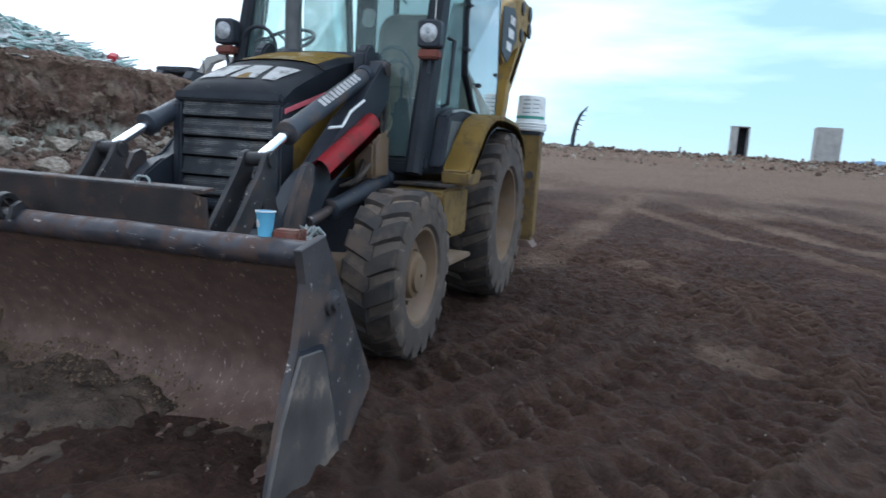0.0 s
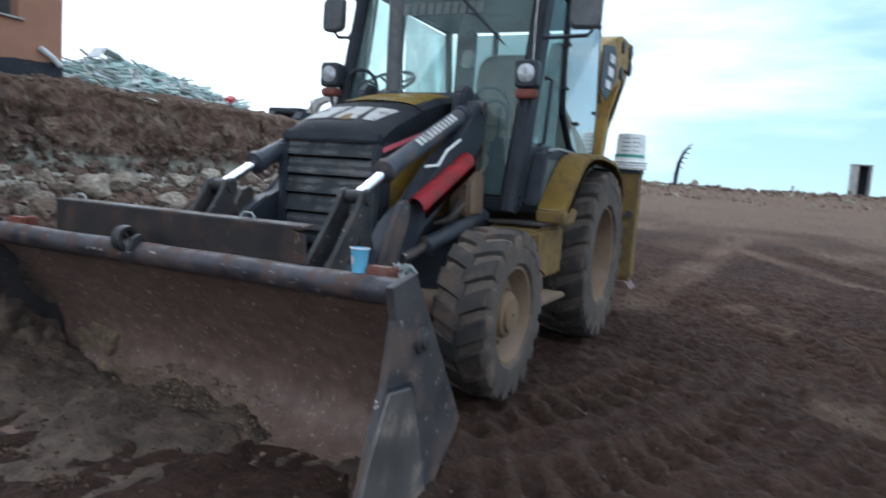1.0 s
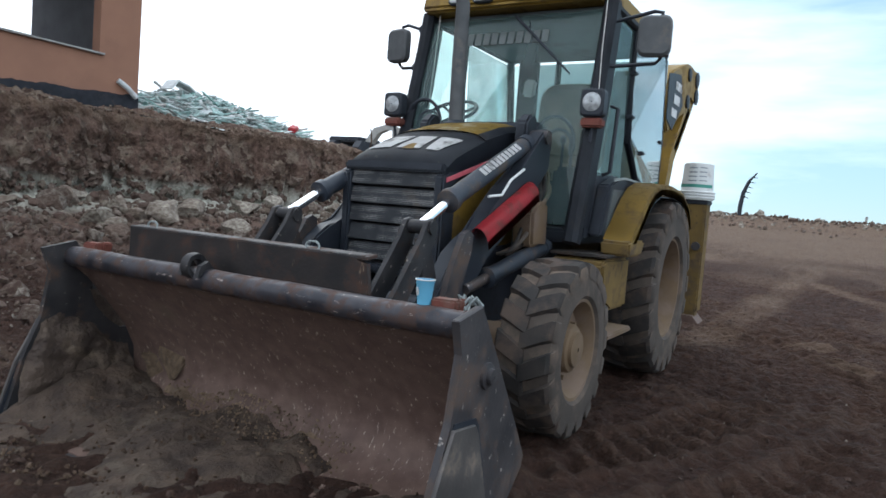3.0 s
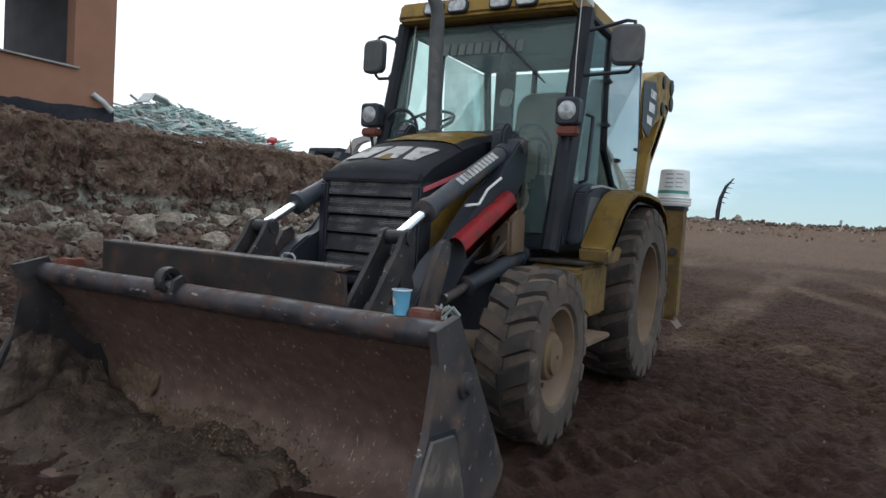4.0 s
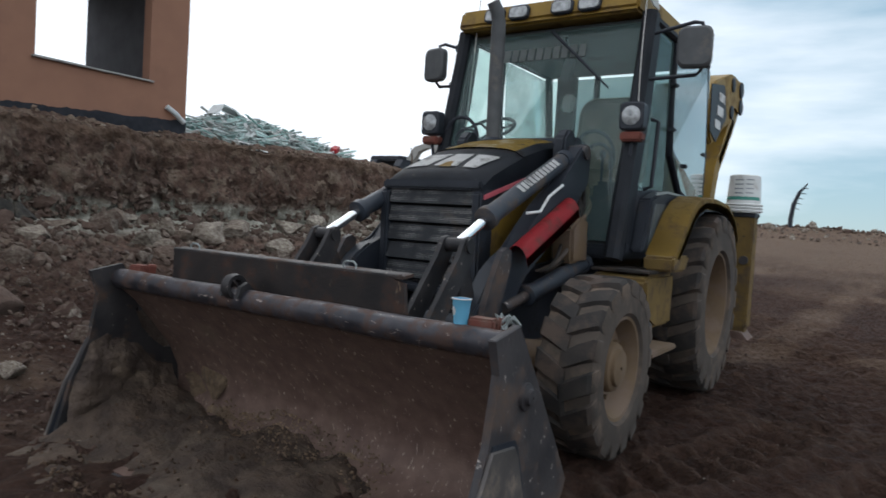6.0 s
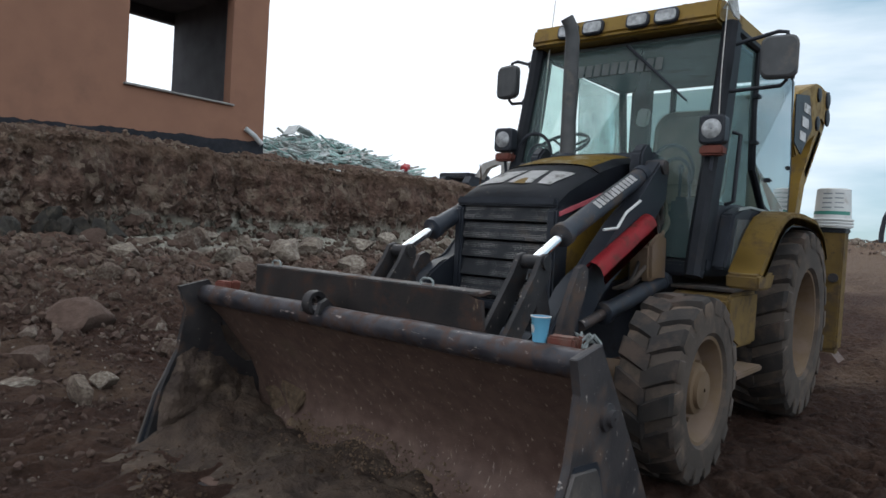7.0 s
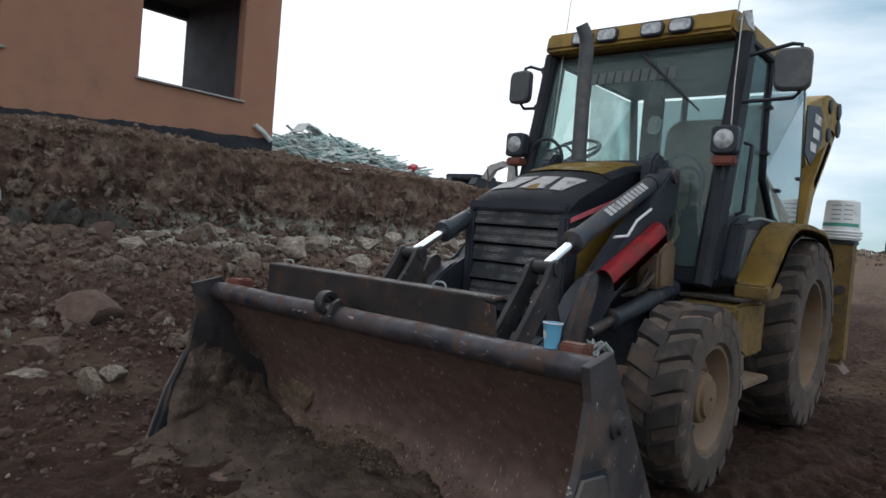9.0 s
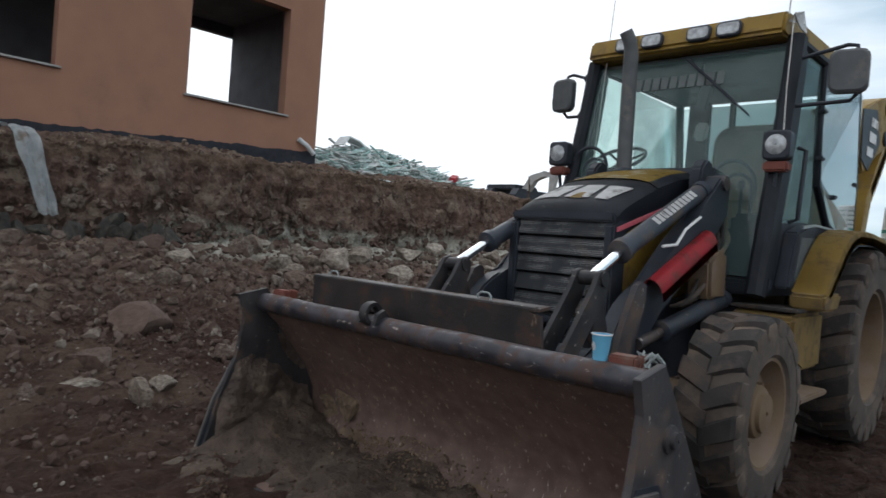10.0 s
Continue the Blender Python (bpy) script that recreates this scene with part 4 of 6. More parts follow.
def build_face_stones():
    """Stones that stick out of the cut face."""
    rnd = random.Random(77)
    base = B()
    bmesh.ops.create_icosphere(base, subdivisions=2, radius=0.5)
    bv = [v.co.copy() for v in base.verts]
    bf = [tuple(v.index for v in f.verts) for f in base.faces]
    base.free()
    verts, faces = [], []
    for _ in range(1500):
        y = rnd.uniform(-4, 15)
        t = rnd.random() ** 1.6
        z = 0.85 + 1.5 * t
        x = bank_line(y) + 0.28 - 0.5 * t + rnd.uniform(-0.06, 0.08)
        s = min(0.34, 0.03 + abs(rnd.gauss(0, 0.07)) * (1.5 - t))
        rot = Euler((rnd.uniform(0, 6), rnd.uniform(0, 6), rnd.uniform(0, 6))).to_matrix() @ Matrix.Diagonal((s, s * rnd.uniform(0.6, 1), s * rnd.uniform(0.5, 0.8)))
        b = len(verts)
        for v in bv:
            q = rot @ (v * (1 + 1.1 * noise.noise(v * 3.2 + Vector((b * 0.37, 0, 0)))))
            verts.append((q.x + x, q.y + y, q.z + z))
        faces += [tuple(b + i for i in f) for f in bf]
    me = bpy.data.meshes.new("embedded_stones")
    me.from_pydata(verts, [], faces)
    me.materials.append(M_STONE)
    tagged(new("embedded_stones", me), "stones sticking out of the cut earth face", "stones", kind="stuff")


build_face_stones()

def near_right(r):
    return r.uniform(-1.0, 4.6), -3.4 + abs(r.gauss(0, 1)) * 5.5


def rubble_slope(r):
    y = r.uniform(-3.2, 15)
    return bank_line(y) + 0.75 + abs(r.gauss(0, 1)) * 2.3, y


pebbles("clods", 2600, near_right, lambda r: min(0.07, 0.01 + abs(r.gauss(0, 0.014))), M_CLOD, "small clods of red-brown earth scattered over the ground", "clods", 3)
pebbles("gravel", 900, near_right, lambda r: min(0.035, 0.006 + abs(r.gauss(0, 0.007))), M_PEBBLE, "small pale stones scattered over the ground", "gravel", 8)
pebbles("rubble", 5200, rubble_slope, lambda r: min(0.3, 0.03 + abs(r.gauss(0, 0.07))), M_STONE, "broken stone rubble along the foot of the bank", "rubble", 9)
pebbles("clods", 2600, lambda r: (r.uniform(-7, -0.9), r.uniform(-3.2, 3)), lambda r: min(0.16, 0.015 + abs(r.gauss(0, 0.035))), M_CLOD, "clods of earth scattered before the bank", "clods", 10)
pebbles("gravel", 2600, lambda r: (r.uniform(-6.5, -1.0), r.uniform(-3.0, 3)), lambda r: min(0.1, 0.01 + abs(r.gauss(0, 0.02))), M_PEBBLE, "pale chips of stone on the dirt", "gravel", 13)
pebbles("rubble", 3000, lambda r: (lambda a, d: (1 + d * math.sin(a), d * math.cos(a)))(r.uniform(-0.35, 0.6), r.gauss(40.5, 2.4)), lambda r: min(0.6, 0.05 + abs(r.gauss(0, 0.11))), M_STONE, "rubble along the far berm", "rubble", 14)
pebbles("rubble", 260, lambda r: (lambda a, d: (1 + d * math.sin(a), d * math.cos(a)))(r.uniform(-0.3, 0.45), r.gauss(39.5, 1.6)), lambda r: min(0.7, 0.12 + abs(r.gauss(0, 0.18))), M_PALE, "larger broken slabs along the far berm", "rubble", 24)


pebbles("clods", 900, lambda r: (lambda y: (max(-10.75, bank_line(y) - 0.25 - abs(r.gauss(0, 0.35))), y))(r.uniform(-4, 11)), lambda r: min(0.22, 0.02 + abs(r.gauss(0, 0.05))), M_TANCLOD, "dry tan clods along the top of the bank", "clods", 33)


def build_plastic_strip():
    bm = B()
    rows = []
    for j in range(15):
        t = j / 14
        z = 2.46 - 1.3 * max(0, t - 0.12) / 0.88
        x = -9.75 + 0.62 * smooth01(t * 4) + 0.18 * t
        y = -0.72 + 0.42 * t
        w = 0.19 * (1 - 0.35 * t)
        rows.append([bm.verts.new((x + 0.05 * math.sin(i * 1.9 + j * 0.8), y + w * (i / 6 - 0.5) * 2, z + 0.025 * math.sin(i * 2.3 + j))) for i in range(7)])
    for a, b in zip(rows, rows[1:]):
        for i in range(6):
            bm.faces.new((a[i], a[i + 1], b[i + 1], b[i]))
    bmesh.ops.solidify(bm, geom=bm.faces[:], thickness=0.012)
    tagged(part("plastic_sheet", bm, M_FILM), "crumpled translucent plastic sheet hanging down the bank", "plastic sheet")


build_plastic_strip()

# ---- the loader ----
XC = 0.035        # its middle plane
loader = thing("backhoe_loader", "muddy yellow and black backhoe loader parked on bare earth", "backhoe loader", (XC, 1.0, 0))


def both(fn):
    for s in (-1, 1):
        fn(s)


# wheels
def build_wheel(side, cy, cz, r, w, rim_r, x_out, lugs, dish):
    """A wheel: dished rim, hub and a tyre with heavy bars. side: +1 or -1; x_out: the tyre's outer face."""
    cx = XC + side * (x_out - w / 2)
    o = (cx, cy, cz)
    bm = B()
    lathe(bm, [(rim_r + 0.012, side * w * 0.42), (rim_r + 0.02, side * w * 0.44), (rim_r - 0.005, side * w * 0.43), (rim_r - 0.03, side * w * 0.3), (rim_r - 0.05, side * (w * 0.42 - dish)), (rim_r * 0.5, side * (w * 0.42 - dish - 0.01)), (rim_r * 0.3, side * (w * 0.42 - dish)), (0.01, side * (w * 0.42 - dish))], o, 48)
    wheel = part("wheel", bm, M_RIM, loader, "dusty yellow dished rim")
    bm = B()
    h0 = w * 0.42 - dish
    lathe(bm, [(0.135, side * h0), (0.132, side * (h0 + 0.045)), (0.125, side * (h0 + 0.06)), (0.1, side * (h0 + 0.066)), (0.095, side * (h0 + 0.085)), (0.01, side * (h0 + 0.09))] if r < 0.6 else [(0.12, side * h0), (0.11, side * (h0 + 0.04)), (0.01, side * (h0 + 0.045))], o, 24)
    part("hub", bm, M_RIM, wheel)
    for k in range(8):
        a = 2 * math.pi * k / 8
        bm = B()
        p = Vector((cx + side * (h0 - 0.005), cy + rim_r * 0.62 * math.cos(a), cz + rim_r * 0.62 * math.sin(a)))
        tube(bm, [p, p + Vector((side * 0.028, 0, 0))], 0.014, 6)
        part("wheel_nut", bm, M_RIM, wheel)
    bm = B()
    f = w / 2
    lathe(bm, [(rim_r, -f * 0.8), (rim_r + 0.03, -f * 0.98), (r * 0.80, -f), (r * 0.91, -f * 0.92), (r * 0.945, -f * 0.6), (r * 0.95, 0), (r * 0.945, f * 0.6), (r * 0.91, f * 0.92), (r * 0.80, f), (rim_r + 0.03, f * 0.98), (rim_r, f * 0.8)], o, 56)
    bm.faces.ensure_lookup_table()
    for fa in bm.faces:
        fa.material_index = 1
    part("tyre", bm, (M_RUBBER, M_SIDEWALL), wheel, "worn mud-caked tyre with heavy bars", 30)
    # bars, slanting from the middle to the shoulder, in turns on either side
    rnd = random.Random(int(r * 1000) + side)
    for k in range(lugs):
        for s in (-1, 1):
            a0 = 2 * math.pi * (k + (0.5 if s > 0 else 0)) / lugs
            stations = ((-0.1, 0.02, r * 0.93, r * 0.985), (-0.02, 0.06, r * 0.93, r * 0.998), (0.45, 0.3, r * 0.93, r), (0.88, 0.5, r * 0.9, r * 0.985), (0.98, 0.54, r * 0.85, r * 0.955), (1.02, 0.56, r * 0.8, r * 0.88))
            prev = None
            bm = B()
            for u, tw, r0, r1 in stations:
                ang = a0 - tw * (2 * math.pi / lugs) * 0.95
                half = 0.33 * (2 * math.pi / lugs) * (0.9 + 0.12 * u)
                wear = r1 - rnd.uniform(0, 0.008)
                ring = []
                for rad, hh in ((r0, half * 1.15), (wear, half * 0.85)):
                    for sg in (-1, 1):
                        aa = ang + sg * hh
                        ring.append(bm.verts.new((cx + s * u * f, cy + rad * math.cos(aa), cz + rad * math.sin(aa))))
                ring = [ring[0], ring[1], ring[3], ring[2]]
                if prev:
                    for q in range(4):
                        fa = bm.faces.new((prev[q], prev[(q + 1) % 4], ring[(q + 1) % 4], ring[q]))
                        fa.material_index = 0 if u < 1 else 1
                else:
                    bm.faces.new(ring)
                prev = ring
            fa = bm.faces.new(prev[::-1])
            fa.material_index = 1
            part("tread_bar", bm, (M_RUBBER, M_SIDEWALL), wheel, "", 30)


both(lambda s: build_wheel(s, 0.03, 0.50, 0.485, 0.305, 0.265, 1.065, 18, 0.085))
both(lambda s: build_wheel(s, 2.1, 0.70, 0.70, 0.44, 0.385, 1.075, 20, 0.17))

# chassis between the wheels
bm = B()
prism(bm, [(-0.15, 0.62), (0.0, 0.95), (0.8, 1.0), (2.7, 1.0), (2.75, 0.62), (0.9, 0.5), (0.2, 0.5)], XC - 0.33, XC + 0.33)
part("chassis", bm, M_BLACK, loader)
bm = B()
tube(bm, [(XC - 0.75, 0.03, 0.5), (XC - 0.2, 0.03, 0.47), (XC, 0.03, 0.44), (XC + 0.2, 0.03, 0.47), (XC + 0.75, 0.03, 0.5)], [0.09, 0.09, 0.16, 0.09, 0.09], 14)
part("front_axle", bm, M_RIM, loader)
bm = B()
tube(bm, [(XC - 0.8, 2.1, 0.7), (XC + 0.8, 2.1, 0.7)], 0.14, 14)
part("rear_axle", bm, M_BLACK, loader)


def side_boxes(s):
    bm = B()
    prism(bm, [(0.64, 0.70), (0.62, 0.93), (0.7, 0.96), (1.2, 0.96), (1.2, 0.62), (0.85, 0.62)], XC + s * 0.6, XC + s * 0.96)
    bmesh.ops.bevel(bm, geom=bm.edges[:], offset=0.02, segments=2, affect="EDGES")
    tank = part("side_tank", bm, M_DUSTY_YELLOW, loader, "dirty yellow side tank")
    bm = B()
    box(bm, (XC + s * 0.78, 0.9, 0.975), (0.38, 0.5, 0.02), bevel=0.006)
    part("tread_plate", bm, M_RUBBER, tank)
    bm = B()
    box(bm, (XC + s * 0.95, 0.72, 0.51), (0.24, 0.5, 0.035), bevel=0.008)
    step = part("step", bm, M_RIM, loader, "muddy boarding step")
    for y in (0.56, 0.92):
        bm = B()
        prism(bm, [(y - 0.02, 0.5), (y + 0.02, 0.5), (y + 0.05, 0.7), (y - 0.0, 0.7)], XC + s * 0.84, XC + s * 0.87)
        part("bracket", bm, M_YELLOW, step)


both(side_boxes)

# bonnet
HX0, HX1 = -0.375, 0.32
bm = B()
ZPROF = [(-0.235, 1.40), (-0.22, 1.44), (-0.12, 1.505), (0.05, 1.575), (0.22, 1.64)]
ZPROF2 = [(0.22, 1.64), (0.5, 1.72), (0.78, 1.765)]


def hood_shell(bm, prof, crown=0.03, side_drop=0.1):
    n = 12
    rows = []
    for y, z in prof:
        row = [bm.verts.new((HX0 - 0.005, y, z - side_drop - 0.06))]
        for k in range(n + 1):
            t = k / n
            x = HX0 + (HX1 - HX0) * t
            e = abs(2 * t - 1)
            row.append(bm.verts.new((x, y, z + 0.012 + crown * (1 - e ** 2.2) - 0.03 * e ** 10)))
        row.append(bm.verts.new((HX1 + 0.005, y, z - side_drop - 0.06)))
        rows.append(row)
    for a, b in zip(rows, rows[1:]):
        for k in range(len(a) - 1):
            fa = bm.faces.new((a[k], a[k + 1], b[k + 1], b[k]))
            fa.material_index = 1 if k in (0, 1, len(a) - 3, len(a) - 2) else 0
    bmesh.ops.solidify(bm, geom=bm.faces[:], thickness=0.02)


hood_shell(bm, ZPROF)
hood = part("bonnet", bm, (M_BLACK, M_BLACK), loader, "black bonnet front", 50)
bm = B()
hood_shell(bm, [(y, z + 0.006) for y, z in ZPROF2], 0.034)
part("bonnet_top", bm, (M_FLAKED, M_BLACK), loader, "paint-flaked yellow bonnet top", 50)


def on_hood(u, v):
    """A place on the bonnet front: u across from its left edge to its right, v back from its nose."""
    y = -0.2 + 0.5 * v
    z = np.interp(y, [p[0] for p in ZPROF + ZPROF2], [p[1] for p in ZPROF + ZPROF2])
    e = abs(2 * u - 1)
    return Vector((HX0 + (HX1 - HX0) * u, y, float(z) + 0.012 + 0.03 * (1 - e ** 2.2) - 0.03 * e ** 10))


def hood_mark(name, poly, mat, label=""):
    """A painted block on the bonnet, laid over its curve."""
    bm = B()
    n, m = 10, 4
    (u0, v0), (u1, v1), (u2, v2), (u3, v3) = poly
    g = []
    for j in range(m + 1):
        q = j / m
        row = []
        for i in range(n + 1):
            p = i / n
            u = (u0 * (1 - p) + u1 * p) * (1 - q) + (u3 * (1 - p) + u2 * p) * q
            v = (v0 * (1 - p) + v1 * p) * (1 - q) + (v3 * (1 - p) + v2 * p) * q
            row.append(bm.verts.new(on_hood(u, v) + Vector((0, -0.001, 0.006))))
        g.append(row)
    for j in range(m):
        for i in range(n):
            bm.faces.new((g[j][i], g[j][i + 1], g[j + 1][i + 1], g[j + 1][i]))
    bmesh.ops.solidify(bm, geom=bm.faces[:], thickness=0.003)
    part(name, bm, mat, hood, label, 60)


# large worn emblem, kept to plain slanted blocks
hood_mark("emblem_block", [(0.12, 0.12), (0.36, 0.12), (0.42, 0.54), (0.2, 0.54)], M_WHITE, "worn white emblem block")
hood_mark("emblem_block", [(0.42, 0.12), (0.66, 0.12), (0.64, 0.54), (0.46, 0.54)], M_WHITE)
hood_mark("emblem_block", [(0.48, 0.1), (0.6, 0.1), (0.57, 0.26), (0.52, 0.26)], M_YELLOW, "yellow wedge of the emblem")
hood_mark("emblem_block", [(0.72, 0.12), (0.84, 0.12), (0.9, 0.54), (0.68, 0.54)], M_WHITE)

# bonnet sides, stripe and engine cover
for s, x in ((-1, HX0), (1, HX1)):
    bm = B()
    prism(bm, [(-0.2, 1.36), (0.78, 1.6), (0.78, 1.02), (-0.2, 0.82)], x - s * 0.03, x)
    part("engine_cover", bm, M_YELLOW, loader, "dirty yellow engine side cover")
    bm = B()
    prism(bm, [(-0.22, 1.345), (0.5, 1.555), (0.5, 1.58), (-0.22, 1.37)], x - 0.002 if s > 0 else x - 0.012, x + 0.012 if s > 0 else x + 0.002)
    part("stripe", bm, M_PINK, loader, "faded red stripe")

# grille
bm = B()
box(bm, (-0.028, -0.225, 1.42), (0.69, 0.05, 0.05), bevel=0.012)
part("bonnet_lip", bm, M_BLACK, loader)
bm = B()
box(bm, (-0.03, -0.15, 1.08), (0.62, 0.05, 0.6))
radiator = part("grille", bm, M_GRILLE, loader, "dusty black louvred grille")
for k in range(5):
    z0, z1 = 0.86 + 0.11 * k, 0.965 + 0.11 * k
    if k == 4:
        z1 = 1.40
    bm = B()
    prism(bm, [(-0.195, z0), (-0.235, z0 + 0.012), (-0.215, z1), (-0.175, z1 + 0.004)], -0.325, 0.265)
    part("louvre", bm, M_GRILLE, radiator)
for x0, x1 in ((HX0 - 0.005, -0.325), (0.265, HX1 + 0.005)):
    bm = B()
    prism(bm, [(-0.245, 0.8), (-0.255, 1.38), (-0.18, 1.42), (-0.1, 1.42), (-0.1, 0.8)], x0, x1)
    bmesh.ops.bevel(bm, geom=bm.edges[:], offset=0.012, segments=2, affect="EDGES")
    part("grille_post", bm, M_BLACK, radiator)
bm = B()
box(bm, (-0.03, -0.2, 0.82), (0.7, 0.12, 0.05), bevel=0.012)
part("bumper_bar", bm, M_BLACK, loader)
bm = B()
tube(bm, [(0.24, -0.26, 0.86), (0.24, -0.3, 0.9), (0.14, -0.3, 0.9), (0.14, -0.26, 0.86)], 0.008, 8)
part("tow_ring", bm, M_RUBBER, loader)


# loader arms, cylinders and links
def brand_bars(name, place, n, parent, mat=M_WHITE, label="row of plain white blocks"):
    """A row of plain blocks where a maker's name stands. place(a, b) gives the corner points of a block between two parts of its length."""
    for k in range(n):
        bm = B()
        q = place((k + 0.08) / n, (k + 0.86) / n)
        vs = [bm.verts.new(p) for p in q]
        bm.faces.new(vs)
        bmesh.ops.solidify(bm, geom=bm.faces[:], thickness=0.002)
        part(name, bm, mat, parent, label if k == 0 else "", 0)


def cyl_with_collar(bm, a, b, r):
    a, b = Vector(a), Vector(b)
    d = (b - a).normalized()
    tube(bm, [a, a + d * 0.005, a + d * 0.05, a + d * 0.051, b - d * 0.06, b - d * 0.059, b], [r * 1.05, r * 1.22, r * 1.22, r, r, r * 1.15, r * 1.15], 20)


def build_arm(s):
    x = XC + s * 0.435          # cylinder and link plane
    ax0, ax1 = sorted((XC + s * 0.42, XC + s * 0.515))
    # lift arm, a bent box beam
    bm = B()
    prism(bm, [(0.66, 1.76), (0.56, 1.72), (0.3, 1.47), (0.06, 1.33), (-0.1, 1.2), (-0.22, 1.08), (-0.34, 1.05), (-0.45, 0.98), (-0.6, 0.76), (-0.93, 0.6), (-0.97, 0.48), (-0.9, 0.42), (-0.5, 0.5), (-0.25, 0.78), (-0.1, 0.95), (0.35, 1.2), (0.7, 1.5), (0.72, 1.7)], ax0, ax1)
    bmesh.ops.bevel(bm, geom=bm.edges[:], offset=0.012, segments=2, affect="EDGES")
    arm = part("loader_arm", bm, M_BLACK, loader, "black lift arm with scraped edges")
    bm = B()
    xo = XC + s * 0.52
    tube(bm, [(xo, -0.14, 1.285), (xo, 0.02, 1.30), (xo, 0.12, 1.39), (xo, 0.3, 1.47)], 0.008, 8)
    part("hose", bm, M_PAIL, arm, "bright steel oil line")
    # knee gusset in mud colour
    bm = B()
    prism(bm, [(-0.34, 1.08), (-0.38, 1.1), (-0.43, 1.08), (-0.48, 1.0), (-0.56, 0.85), (-0.62, 0.66), (-0.52, 0.62), (-0.42, 0.8), (-0.34, 1.0)], XC + s * 0.517, XC + s * 0.55)
    part("gusset", bm, M_PLATE, arm, "dusty grey gusset plate")
    # tilt cylinder
    bm = B()
    cyl_with_collar(bm, (x, -0.44, 1.235), (x, 0.49, 1.645), 0.052)
    cyl = part("tilt_cylinder", bm, M_CYL, loader, "black hydraulic cylinder with white blocks")
    bm = B()
    tube(bm, [(x, -0.69, 1.105), (x, -0.42, 1.243)], 0.026, 16)
    part("rod", bm, M_CHROME, cyl, "bright chromed rod")
    d = Vector((0, 0.93, 0.41)).normalized()
    nrm = Vector((0, -d.z, d.y))

    def place(a, b):
        p0 = Vector((x, -0.13, 1.372)) + d * 0.5 * a
        p1 = Vector((x, -0.13, 1.372)) + d * 0.5 * b
        mid, tan = Vector((s * 0.62, 0, 0)) + nrm * 0.78, Vector((-s * 0.78, 0, 0)) + nrm * 0.62
        up, dn = mid * 0.0545 + tan * 0.026, mid * 0.0545 - tan * 0.026
        return [p0 + dn, p1 + dn, p1 + up, p0 + up]
    brand_bars("block", place, 11, cyl)
    # lever: two plates from the rod's pin down to the bucket
    bm = B()
    tube(bm, [(x - 0.085, -0.69, 1.105), (x + 0.085, -0.69, 1.105)], 0.035, 14)
    lever = part("tilt_lever", bm, M_DARKSTEEL, loader, "worn black tilt lever")
    for w0, w1 in ((x - 0.075, x - 0.048), (x + 0.048, x + 0.075)):
        bm = B()
        prism(bm, [(-0.645, 1.13), (-0.68, 1.15), (-0.73, 1.135), (-0.77, 1.05), (-1.08, 0.67), (-1.1, 0.6), (-1.04, 0.56), (-0.97, 0.62), (-0.67, 1.0), (-0.64, 1.07)], w0, w1)
        bmesh.ops.bevel(bm, geom=bm.edges[:], offset=0.004, segments=1, affect="EDGES")
        part("lever_plate", bm, M_DARKSTEEL, lever)
    bm = B()
    prism(bm, [(-0.62, 1.05), (-0.69, 1.05), (-0.66, 0.84), (-0.5, 0.62), (-0.41, 0.64), (-0.54, 0.86)], x - 0.025, x + 0.025)
    bmesh.ops.bevel(bm, geom=bm.edges[:], offset=0.006, segments=1, affect="EDGES")
    part("guide_link", bm, M_DARKSTEEL, loader)
    # lift cylinder and its red strut
    lx = XC + s * 0.40
    bm = B()
    cyl_with_collar(bm, (lx + s * 0.12, -0.1, 0.83), (lx + s * 0.12, 0.72, 1.0), 0.05)
    lift = part("lift_cylinder", bm, M_CYL, loader, "dusty black lift cylinder")
    bm = B()
    tube(bm, [(lx + s * 0.12, -0.34, 0.78), (lx + s * 0.12, -0.1, 0.83)], 0.03, 14)
    part("rod", bm, M_PLATE, lift)
    bm = B()
    rx = XC + s * 0.535
    dd = Vector((0, 0.62, 0.29)).normalized()
    nn = Vector((0, -dd.z, dd.y))
    p0, p1 = Vector((rx, -0.26, 1.07)), Vector((rx, 0.38, 1.36))
    prof = []
    for k in range(9):
        a = math.pi * k / 8
        prof.append((0.055 * math.cos(a), 0.075 * math.sin(a)))
    rows = []
    for p in (p0, p1):
        rows.append([bm.verts.new(p + Vector((s * (u + 0.0), 0, 0)) + nn * (v - 0.03)) for u, v in [(0.055, -0.05)] + prof + [(-0.055, -0.05)]])
    for k in range(len(rows[0]) - 1):
        bm.faces.new((rows[0][k], rows[0][k + 1], rows[1][k + 1], rows[1][k]))
    bmesh.ops.solidify(bm, geom=bm.faces[:], thickness=0.01)
    if s > 0:
        part("safety_strut", bm, M_RED, loader, "red steel safety strut")
    else:
        bm.free()
    # tower that carries the arm
    bm = B()
    prism(bm, [(0.6, 0.95), (0.6, 1.45), (0.52, 1.66), (0.53, 1.79), (0.6, 1.85), (0.68, 1.84), (0.73, 1.6), (0.74, 0.95)], XC + s * 0.33, XC + s * 0.41)
    bmesh.ops.bevel(bm, geom=bm.edges[:], offset=0.015, segments=2, affect="EDGES")
    tower = part("loader_tower", bm, M_BLACK, loader, "black loader tower")
    bm = B()
    tube(bm, [(XC + s * 0.31, 0.62, 1.7), (XC + s * 0.53, 0.62, 1.7)], 0.045, 18)
    part("pin", bm, M_PLATE, tower)
    for k in range(3):
        bm = B()
        yy = 0.6 + 0.07 * k
